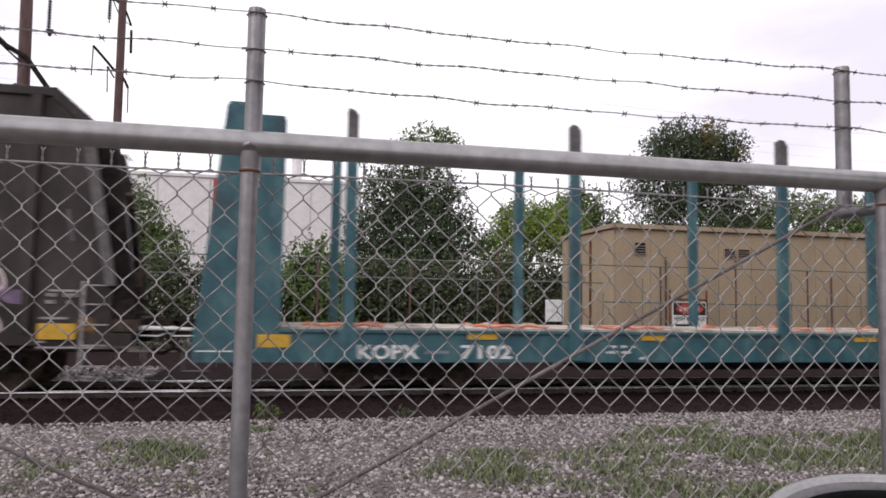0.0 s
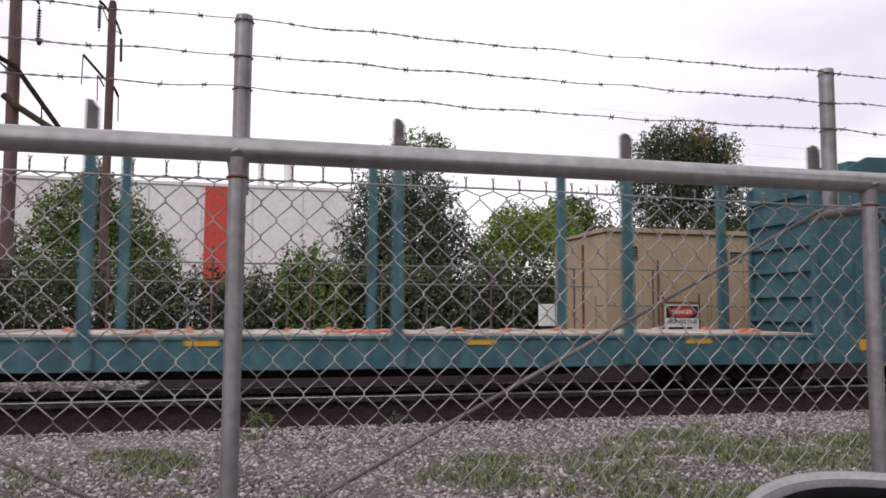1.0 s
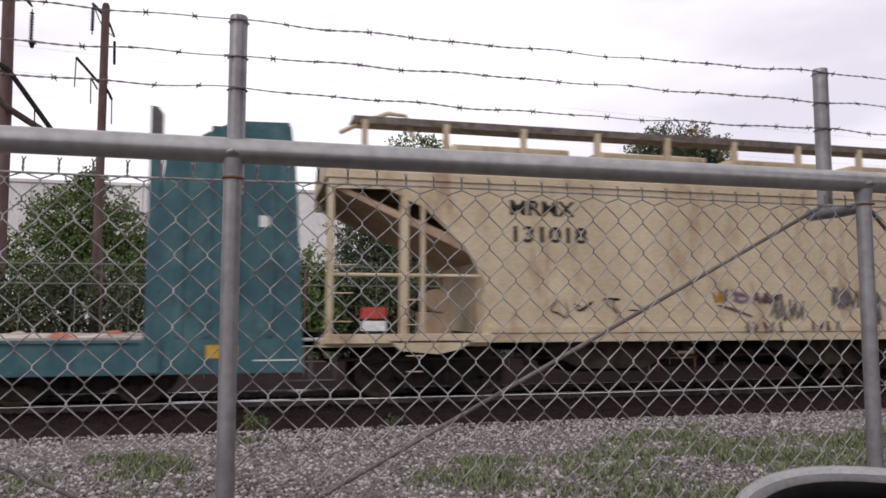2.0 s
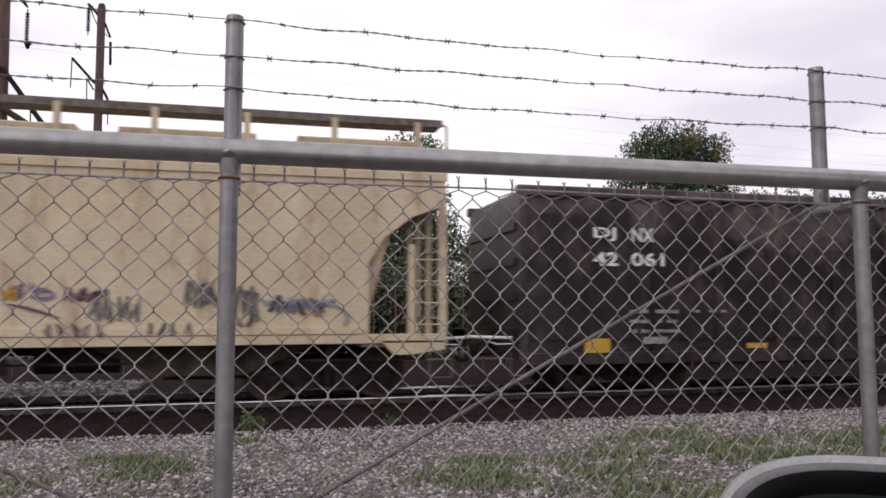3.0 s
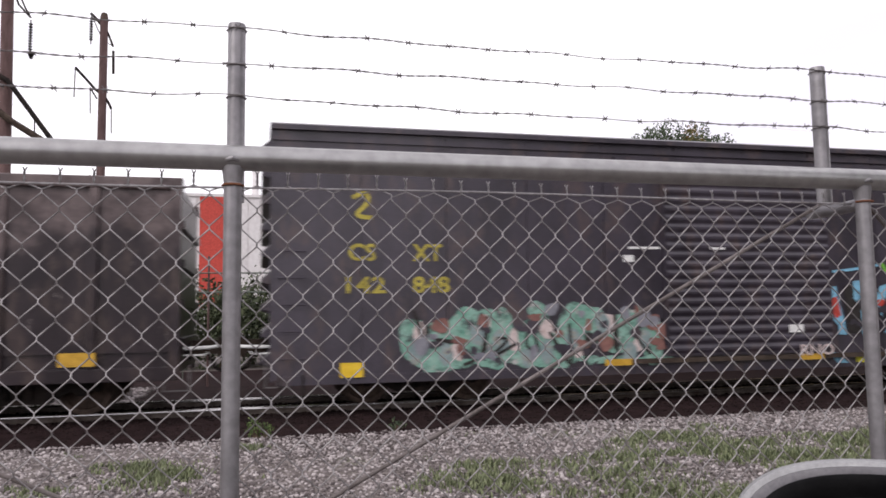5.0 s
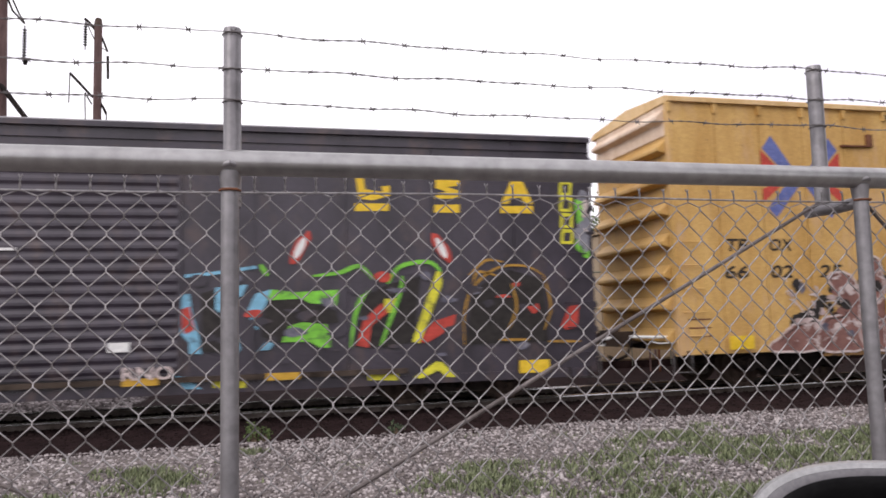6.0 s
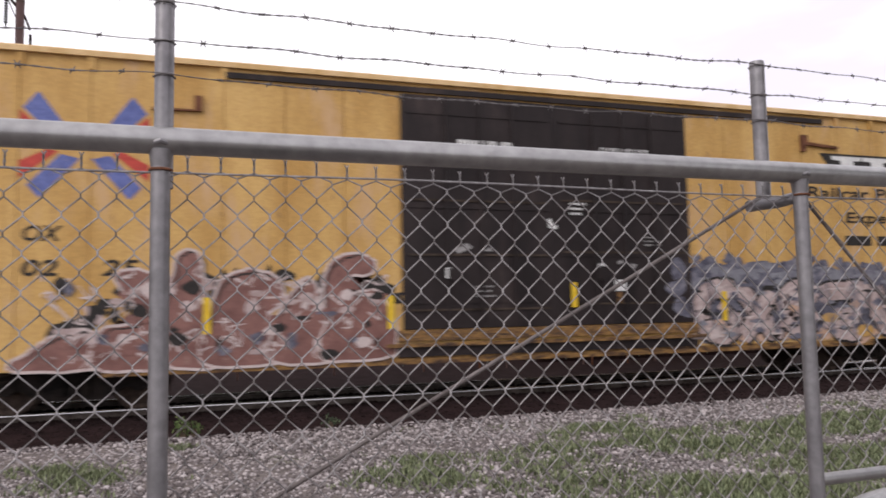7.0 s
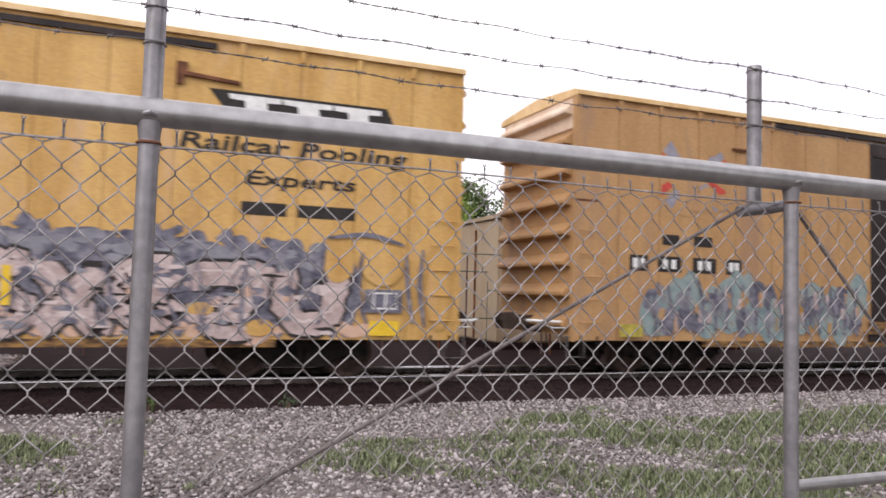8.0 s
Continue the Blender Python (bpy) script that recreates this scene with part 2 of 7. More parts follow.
# Paler colour for the top sheet and top corrugation of the boxcar ends.
ENDPALE = material("pale_end_paint", (0.56, 0.40, 0.28), (0.74, 0.60, 0.48), 2.5, 0.6, 0.0, 0.15, 40, stain=(0.42, 0.26, 0.15), stain_scale=3, stain_at=0.60, streak=3)
# Roof colour, paler than the yellow boxcar sides.
ROOFPALE = material("pale_roof_paint", (0.56, 0.36, 0.15), (0.74, 0.53, 0.29), 2.0, 0.6, 0.0, 0.1, 40, stain=(0.50, 0.32, 0.17), stain_scale=3, stain_at=0.58, streak=3)
FADEBLUE = material("faded_blue_paint", (0.22, 0.22, 0.27), (0.32, 0.31, 0.36), 5, 0.6, 0, 0.0, 30, stain=(0.40, 0.24, 0.12), stain_scale=6, stain_at=0.52)
GRIME = material("grimy_brown_steel", (0.030, 0.023, 0.019), (0.090, 0.068, 0.055), 3, 0.85, 0.0, 0.3, 40, stain=(0.10, 0.075, 0.06), stain_scale=4, stain_at=0.58)
WORNSILL = material("worn_rusty_yellow_sill", (0.075, 0.038, 0.026), (0.36, 0.20, 0.062), 5, 0.75, 0.0, 0.2, 40, stain=(0.045, 0.028, 0.024), stain_scale=4, stain_at=0.49, streak=0.3)
OCHREY = material("faded_yellow_stencil", (0.30, 0.25, 0.045), (0.50, 0.42, 0.08), 8, 0.7, 0, 0.0, 30, stain=(0.06, 0.05, 0.05), stain_scale=5, stain_at=0.53)
DULLWHITE = material("dirty_white_stencil", (0.20, 0.19, 0.19), (0.40, 0.39, 0.385), 12, 0.7, 0, 0.0, stain=(0.10, 0.09, 0.09), stain_scale=9, stain_at=0.54)
PURPLE = material("faded_purple_spray_paint", (0.12, 0.08, 0.14), (0.24, 0.17, 0.26), 6, 0.6, 0, 0.0)
MIRRORBLACK = material("black_plastic", (0.008, 0.008, 0.009), (0.015, 0.015, 0.016), 20, 0.6, 0, 0.05, 200, gloss=0.06)
BEZELGREY = material("grey_textured_plastic", (0.105, 0.10, 0.11), (0.14, 0.135, 0.145), 30, 0.45, 0, 0.05, 260)
MIRRORRIM = material("grey_plastic_cap", (0.24, 0.24, 0.245), (0.31, 0.31, 0.315), 20, 0.3, 0, 0.05, 200)


def dust_and_sheen(m, z0, z1, c1, c2, cover, x0, x1):
    """Adds a ragged paler film from a wagon side's top edge: dust and bare primer, with sky sheen put into the colour.
    """
    n, l = m.node_tree.nodes, m.node_tree.links
    b = n["Principled BSDF"]
    col = b.inputs["Base Color"].links[0].from_socket
    co = n.new("ShaderNodeTexCoord")
    sp = n.new("ShaderNodeSeparateXYZ")
    l.new(co.outputs["Object"], sp.inputs[0])
    mr = n.new("ShaderNodeMapRange")
    mr.inputs["From Min"].default_value, mr.inputs["From Max"].default_value = z0, z1
    mr.inputs["To Min"].default_value, mr.inputs["To Max"].default_value = 0.0, 0.42
    l.new(sp.outputs[2], mr.inputs["Value"])
    mp = n.new("ShaderNodeMapping")
    mp.inputs["Scale"].default_value = (1.0, 1.0, 0.8)
    l.new(co.outputs["Object"], mp.inputs[0])
    t = n.new("ShaderNodeTexNoise")
    t.inputs["Scale"].default_value, t.inputs["Detail"].default_value, t.inputs["Roughness"].default_value = 0.75, 7, 0.62
    l.new(mp.outputs[0], t.inputs["Vector"])
    ad = n.new("ShaderNodeMath")
    ad.operation = "ADD"
    l.new(mr.outputs[0], ad.inputs[0])
    l.new(t.outputs["Fac"], ad.inputs[1])
    # Thins the film towards x0, in place of sheen that shifts with view.
    mx0 = n.new("ShaderNodeMapRange")
    mx0.inputs["From Min"].default_value, mx0.inputs["From Max"].default_value = x0, x1
    mx0.inputs["To Min"].default_value, mx0.inputs["To Max"].default_value = -0.16, 0.0
    l.new(sp.outputs[0], mx0.inputs["Value"])
    ad2 = n.new("ShaderNodeMath")
    ad2.operation = "ADD"
    l.new(ad.outputs[0], ad2.inputs[0])
    l.new(mx0.outputs[0], ad2.inputs[1])
    ad = ad2
    rp = n.new("ShaderNodeValToRGB")
    rp.color_ramp.elements[0].position, rp.color_ramp.elements[1].position = 0.66, 0.80
    rp.color_ramp.elements[1].color = (cover, cover, cover, 1)
    l.new(ad.outputs[0], rp.inputs[0])
    t2 = n.new("ShaderNodeTexNoise")
    t2.inputs["Scale"].default_value, t2.inputs["Detail"].default_value, t2.inputs["Roughness"].default_value = 2.2, 6, 0.7
    l.new(co.outputs["Object"], t2.inputs["Vector"])
    rc = n.new("ShaderNodeValToRGB")
    rc.color_ramp.elements[0].position, rc.color_ramp.elements[0].color = 0.38, (*c1, 1)
    rc.color_ramp.elements[1].position, rc.color_ramp.elements[1].color = 0.62, (*c2, 1)
    l.new(t2.outputs["Fac"], rc.inputs[0])
    mx = n.new("ShaderNodeMixRGB")
    l.new(rp.outputs[0], mx.inputs[0])
    l.new(col, mx.inputs[1])
    l.new(rc.outputs[0], mx.inputs[2])
    l.new(mx.outputs[0], b.inputs["Base Color"])


dust_and_sheen(BLACKCAR, 1.63, 3.33, (0.050, 0.035, 0.036), (0.160, 0.124, 0.122), 0.92, 1.5, 8.0)


def leafmat(name, a, b, c):
    m = material(name, a, b, island=True, lo=0.0, hi=1.0, third=c, rough=0.7, bump=0.0)
    return m


LEAF_DARK = leafmat("dark_green_leaves", (0.034, 0.052, 0.031), (0.102, 0.135, 0.068), (0.063, 0.087, 0.047))
LEAF_MID = leafmat("green_leaves", (0.062, 0.096, 0.034), (0.18, 0.24, 0.085), (0.115, 0.165, 0.055))
LEAF_LIGHT = leafmat("light_green_leaves", (0.11, 0.18, 0.035), (0.30, 0.38, 0.10), (0.20, 0.28, 0.06))
LEAF_AUTUMN = leafmat("turning_leaves", (0.07, 0.075, 0.02), (0.26, 0.13, 0.04), (0.12, 0.11, 0.03))
GRASS = leafmat("weedy_grass", (0.092, 0.112, 0.058), (0.225, 0.250, 0.138), (0.150, 0.174, 0.092))
STONES = material("ballast_stones", (0.085, 0.072, 0.071), (0.49, 0.445, 0.44), island=True, lo=0.0, hi=1.0, third=(0.198, 0.173, 0.170), rough=0.9, bump=0.3)
# Dark stones with the train's shade mixed into their colour.
STONES_DARK = material("shaded_dark_ballast_stones", (0.006, 0.0037, 0.0037), (0.027, 0.0165, 0.016), island=True, lo=0.0, hi=1.0, rough=0.95, bump=0.3)
GROUNDM = material("gravelly_soil", (0.10, 0.086, 0.080), (0.20, 0.175, 0.165), 5, 0.95, 0, 0.6, 35, stain=(0.10, 0.13, 0.05), stain_scale=0.35, stain_at=0.56)


# ---- mesh building ----
class Build:
    """Collects vertices and faces of one mesh, and where each added piece begins."""

    def __init__(self):
        self.v, self.f, self.starts = [], [], []

    def add(self, verts, faces):
        o = len(self.v)
        self.starts.append((o, len(self.f)))
        self.v.extend(verts)
        self.f.extend([tuple(i + o for i in q) for q in faces])
        return self

    def box(self, x0, x1, y0, y1, z0, z1):
        c = [(x, y, z) for x in (x0, x1) for y in (y0, y1) for z in (z0, z1)]
        return self.add(c, [(0, 1, 3, 2), (4, 6, 7, 5), (0, 4, 5, 1), (2, 3, 7, 6), (0, 2, 6, 4), (1, 5, 7, 3)])

    def prism(self, outline, y0, y1):
        """An outline in x and z, drawn out from y0 to y1."""
        n = len(outline)
        v = [(x, y0, z) for x, z in outline] + [(x, y1, z) for x, z in outline]
        f = [tuple(range(n)), tuple(range(2 * n - 1, n - 1, -1))]
        f += [(i, i + n, (i + 1) % n + n, (i + 1) % n) for i in range(n)]
        return self.add(v, f)

    def run(self, outline, x0, x1):
        """An outline in y and z, drawn out along x."""
        n = len(outline)
        v = [(x0, y, z) for y, z in outline] + [(x1, y, z) for y, z in outline]
        f = [tuple(range(n)), tuple(range(2 * n - 1, n - 1, -1))]
        f += [(i, i + n, (i + 1) % n + n, (i + 1) % n) for i in range(n)]
        return self.add(v, f)

    def tube(self, pts, r, n=8, r2=None, cap=True):
        pts = [Vector(q) for q in pts]
        v, f = [], []
        for i, q in enumerate(pts):
            d = (pts[min(i + 1, len(pts) - 1)] - pts[max(i - 1, 0)]).normalized()
            a = d.cross(Vector((0, 1, 0)))
            if a.length < 0.05:
                a = d.cross(Vector((1, 0, 0)))
            a.normalize()
            b = d.cross(a)
            rr = r if r2 is None else r + (r2 - r) * i / (len(pts) - 1)
            for k in range(n):
                w = 2 * math.pi * k / n
                v.append(tuple(q + a * (rr * math.cos(w)) + b * (rr * math.sin(w))))
        for i in range(len(pts) - 1):
            for k in range(n):
                f.append((i * n + k, i * n + (k + 1) % n, (i + 1) * n + (k + 1) % n, (i + 1) * n + k))
        if cap:
            f.append(tuple(range(n - 1, -1, -1)))
            f.append(tuple(range((len(pts) - 1) * n, len(pts) * n)))
        return self.add(v, f)

    def cyl(self, a, b, r, n=14, r2=None):
        return self.tube([a, b], r, n, r2)

    def pieces(self):
        """The added pieces as meshes of their own."""
        out = []
        ends = self.starts[1:] + [(len(self.v), len(self.f))]
        for (v0, f0), (v1, f1) in zip(self.starts, ends):
            b = Build()
            b.v, b.f = self.v[v0:v1], [tuple(i - v0 for i in q) for q in self.f[f0:f1]]
            out.append(b)
        return out

    def mesh(self, name):
        me = bpy.data.meshes.new(name)
        me.from_pydata(self.v, [], self.f)
        me.update()
        return me


def part(name, b, mat, parent=None, label="", smooth=False, bevel=0.0):
    me = b.mesh(name) if isinstance(b, Build) else b
    if not me.materials:
        me.materials.append(mat)
    bm = bmesh.new()
    bm.from_mesh(me)
    bmesh.ops.recalc_face_normals(bm, faces=bm.faces)
    for e in bm.edges:
        if len(e.link_faces) == 2:
            e.smooth = e.calc_face_angle(0) < radians(40)
    bm.to_mesh(me)
    bm.free()
    if smooth:
        me.polygons.foreach_set("use_smooth", [True] * len(me.polygons))
    ob = new(name, me)
    if parent:
        ob.parent = parent
    if label:
        tagged(ob, label)
    if bevel:
        mod = ob.modifiers.new("bevel", "BEVEL")
        mod.width, mod.segments, mod.limit_method = bevel, 2, "ANGLE"
    return ob


def raw(name, verts, faces, mat, parent=None, smooth=False):
    """A large mesh straight from arrays, without clean-up."""
    me = bpy.data.meshes.new(name)
    me.from_pydata(verts, [], faces)
    me.materials.append(mat)
    if smooth:
        me.polygons.foreach_set("use_smooth", [True] * len(me.polygons))
    ob = new(name, me)
    if parent:
        ob.parent = parent
    return ob


def thing(name, m, label, category, group="", kind=""):
    ob = new(name)
    ob.matrix_basis = m
    ob.empty_display_size = 0.2
    return tagged(ob, label, category, group, kind)


def lettering(name, text, x0, x1, z0, z1, y, mat, parent, slant=0.0, bold=0.022):
    """Words fitted into a rectangle on a wall that faces -y."""
    cu = bpy.data.curves.new("letters", "FONT")
    cu.body, cu.extrude, cu.resolution_u, cu.offset = text, 0.0, 3, bold
    tmp = bpy.data.objects.new("letters", cu)
    scene.collection.objects.link(tmp)
    bpy.context.view_layer.update()
    me = bpy.data.meshes.new_from_object(tmp.evaluated_get(bpy.context.evaluated_depsgraph_get()))
    bpy.data.objects.remove(tmp)
    xs = [v.co.x for v in me.vertices]
    ys = [v.co.y for v in me.vertices]
    ax, bx, ay, by = min(xs), max(xs), min(ys), max(ys)
    # one mesh a letter: pieces whose spans overlap belong together
    root = list(range(len(me.vertices)))
    def find(k):
        while root[k] != k:
            root[k] = root[root[k]]
            k = root[k]
        return k
    for p in me.polygons:
        for k in p.vertices[1:]:
            root[find(k)] = find(p.vertices[0])
    spans = {}
    for p in me.polygons:
        k = find(p.vertices[0])
        qx = [me.vertices[q].co.x for q in p.vertices]
        lo, hi, ps = spans.get(k, (1e9, -1e9, []))
        spans[k] = (min(lo, *qx), max(hi, *qx), ps + [p])
    groups = []
    for lo, hi, ps in sorted(spans.values(), key=lambda g: g[0]):
        if groups and lo < groups[-1][1] - 0.25 * (hi - lo):
            groups[-1] = (groups[-1][0], max(hi, groups[-1][1]), groups[-1][2] + ps)
        else:
            groups.append((lo, hi, ps))
    for lo, hi, ps in groups:
        ids, v, f = {}, [], []
        for p in ps:
            for k in p.vertices:
                if k not in ids:
                    ids[k] = len(v)
                    c = me.vertices[k].co
                    u, w = (c.x - ax) / (bx - ax), (c.y - ay) / (by - ay)
                    v.append((x0 + u * (x1 - x0) + slant * w * (z1 - z0), y, z0 + w * (z1 - z0)))
            f.append(tuple(ids[k] for k in p.vertices))
        one = bpy.data.meshes.new("letter")
        one.from_pydata(v, [], f)
        one.materials.append(mat)
        ob = new("letter", one)
        ob.parent = parent
    return ob


# ---- ground and track ----
def make_ground():
    def height(x, y):
        h = 0.02 * noise.noise(Vector((x * 0.7, y * 0.7, 0.3)))
        if y > 9.7:
            h -= 0.14
        return h
    xs = [-1500, -300, -80, -30] + [-12 + 0.5 * i for i in range(81)] + [45, 90, 300, 1500]
    ys = [-1500, -200, -40, -8] + [-2 + 0.4 * i for i in range(63)] + [35, 60, 120, 300, 1500]
    v = [(x, y, height(x, y) if abs(x) < 40 and -3 < y < 24 else 0.0) for y in ys for x in xs]
    w = len(xs)
    f = [(j * w + i, j * w + i + 1, (j + 1) * w + i + 1, (j + 1) * w + i) for j in range(len(ys) - 1) for i in range(w - 1)]
    tagged(raw("ground", v, f, GROUNDM, smooth=True), "gravel and soil ground with patches of weeds", "ground", kind="structure")


make_ground()
ICO_V = [(-.53, .85, 0), (.53, .85, 0), (-.53, -.85, 0), (.53, -.85, 0), (0, -.53, .85), (0, .53, .85), (0, -.53, -.85), (0, .53, -.85), (.85, 0, -.53), (.85, 0, .53), (-.85, 0, -.53), (-.85, 0, .53)]
ICO_F = [(0, 11, 5), (0, 5, 1), (0, 1, 7), (0, 7, 10), (0, 10, 11), (1, 5, 9), (5, 11, 4), (11, 10, 2), (10, 7, 6), (7, 1, 8), (3, 9, 4), (3, 4, 2), (3, 2, 6), (3, 6, 8), (3, 8, 9), (4, 9, 5), (2, 4, 11), (6, 2, 10), (8, 6, 7), (9, 8, 1)]


def scatter_stones(name, count, area, sizes, mat, label, seed, lift=0.0, weedy=False):
    rng = np.random.default_rng(seed)
    x0, x1, y0, y1 = area
    base = np.array(ICO_V)
    P = np.stack([rng.uniform(x0, x1, count), rng.uniform(y0, y1, count)], 1)
    if weedy:
        keep = np.array([weed_amount(a, b) < 0.62 or rng.random() < 0.5 for a, b in P])
        P = P[keep]
    n = len(P)
    s = rng.uniform(sizes[0], sizes[1], (n, 1, 1)) * rng.uniform(0.55, 1.25, (n, 1, 3)) * np.array([1, 1, 0.75])
    V = base[None] * s * rng.uniform(0.8, 1.2, (n, 12, 1))
    a = rng.uniform(0, 6.28, n)
    c, t = np.cos(a)[:, None], np.sin(a)[:, None]
    X = V[:, :, 0] * c - V[:, :, 1] * t + P[:, :1]
    Y = V[:, :, 0] * t + V[:, :, 1] * c + P[:, 1:]
    Z = V[:, :, 2] + s[:, :, 2] * 0.35 + lift
    verts = np.stack([X, Y, Z], 2).reshape(-1, 3)
    faces = (np.array(ICO_F)[None] + 12 * np.arange(n)[:, None, None]).reshape(-1, 3)
    me = bpy.data.meshes.new(name)
    me.vertices.add(len(verts))
    me.vertices.foreach_set("co", verts.ravel())
    me.loops.add(faces.size)
    me.loops.foreach_set("vertex_index", faces.ravel())
    me.polygons.add(len(faces))
    me.polygons.foreach_set("loop_start", np.arange(0, faces.size, 3))
    me.update(calc_edges=True)
    me.materials.append(mat)
    return tagged(new(name, me), label, "gravel", kind="stuff")


def weed_amount(x, y):
    """How weedy the ground is at a place, 0 to 1."""
    a = noise.noise(Vector((x * 0.55 + 3.1, y * 0.9 + 1.7, 0.0))) + 0.5 * noise.noise(Vector((x * 1.7, y * 1.7, 4.0)))
    a = 0.22 + 0.62 * a
    a += (0.54 + 0.45 * noise.noise(Vector((x * 1.1 + 9.0, y * 2.4, 2.0)))) * max(0, min(1, (x - 2.4) / 1.4)) * max(0, min(1, (8.3 + 0.05 * (x - 4) - y) / 0.7))
    for cx, cy, rx, ry in ((1.6, 6.8, .8, .55), (2.2, 7.4, .5, .3), (-1.3, 8.3, .6, .35), (-1.9, 6.7, .7, .6), (-.9, 7.9, .5, .35), (4.9, 8.3, .7, .35), (-.15, 9.2, .25, .3)):
        a += 0.42 * max(0, 1 - ((x - cx) / rx) ** 2 - ((y - cy) / ry) ** 2)
    return max(0.0, min(1.0, a))


def make_grass():
    rng = random.Random(5)
    v, f = [], []
    for _ in range(50000):
        x, y = rng.uniform(-3.5, 14), rng.uniform(4.6, 9.4)
        w = weed_amount(x, y)
        if rng.random() > (w - 0.40) * 1.2:
            continue
        for _ in range(rng.randint(4, 7)):
            h = rng.uniform(0.015, 0.06) * (0.6 + w)
            a, lean = rng.uniform(0, 6.28), rng.uniform(0.1, 0.8) * h
            bx, by = x + rng.uniform(-.05, .05), y + rng.uniform(-.05, .05)
            wx, wy = math.cos(a + 1.57) * 0.0085, math.sin(a + 1.57) * 0.0085
            dx, dy = math.cos(a) * lean, math.sin(a) * lean
            o = len(v)
            v += [(bx - wx, by - wy, 0), (bx + wx, by + wy, 0), (bx + dx * .4 + wx * .8, by + dy * .4 + wy * .8, h * .6), (bx + dx * .4 - wx * .8, by + dy * .4 - wy * .8, h * .6), (bx + dx, by + dy, h)]
            f += [(o, o + 1, o + 2, o + 3), (o + 3, o + 2, o + 4)]
    tagged(raw("grass", v, f, GRASS), "patchy green weeds growing through the gravel", "grass", kind="stuff")


scatter_stones("gravel", 58000, (-3.6, 12.5, 4.5, 9.92), (0.009, 0.028), STONES, "loose grey crushed stone gravel beside the track", 1, weedy=True)
scatter_stones("track_ballast", 15000, (-5, 15.5, 9.55, 14.3), (0.02, 0.04), STONES_DARK, "dark ballast stones under and beside the track, coloured with train shade", 2, lift=-0.06)
scatter_stones("far_gravel", 3600, (-9, -2.3, 14.5, 18.4), (0.03, 0.07), STONES, "pale crushed stone beyond the far rail", 3, lift=-0.05)
make_grass()
TRACK_Y = 13.55
RAIL_TOP = 0.07
FLOOR_LIFT = 0.13  # height of the wagons' own zero over the rails


def make_track():
    soil = Build()
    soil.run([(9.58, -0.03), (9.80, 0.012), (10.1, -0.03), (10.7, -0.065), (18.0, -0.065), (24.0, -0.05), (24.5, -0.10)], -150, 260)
    tagged(part("track_bed", soil, SOIL), "dark soil and ballast bed under the railway, coloured with train shade", "track bed", kind="structure")
    track = thing("railway_track", pose(0, TRACK_Y, RAIL_TOP - 0.20), "worn steel rails on dark wooden sleepers in ballast", "railway track", kind="structure")
    for y in (-0.755, 0.755):
        r = Build()
        r.run([(y - .07, .055), (y + .07, .055), (y + .07, .07), (y + .012, .09), (y + .012, .16), (y + .036, .17), (y + .036, .195), (y + .028, .2), (y - .028, .2), (y - .036, .195), (y - .036, .17), (y - .012, .16), (y - .012, .09), (y - .07, .07)], -150, 260)
        rail = part("rail", r, RAILM, track)
        part("rail_head", Build().run([(y - .040, .178), (y + .040, .178), (y + .033, .197), (y + .022, .204), (y - .022, .204), (y - .033, .197)], -150, 260), RAILHEAD, rail, "polished running surface")
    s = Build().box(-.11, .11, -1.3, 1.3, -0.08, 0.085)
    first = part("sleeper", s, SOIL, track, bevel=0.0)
    for i in range(1, 60):
        o = new("sleeper", first.data)
        o.parent = track
        o.location.x = -10 + i * 0.53
    first.location.x = -10


make_track()


# ---- chain-link fence ----
FENCE_Y = 1.70
PIPE_Z = 1.849
POSTS = [(-1.71, -1.71), (-0.056, -0.054), (1.600, 1.563), (3.255, 3.22)]


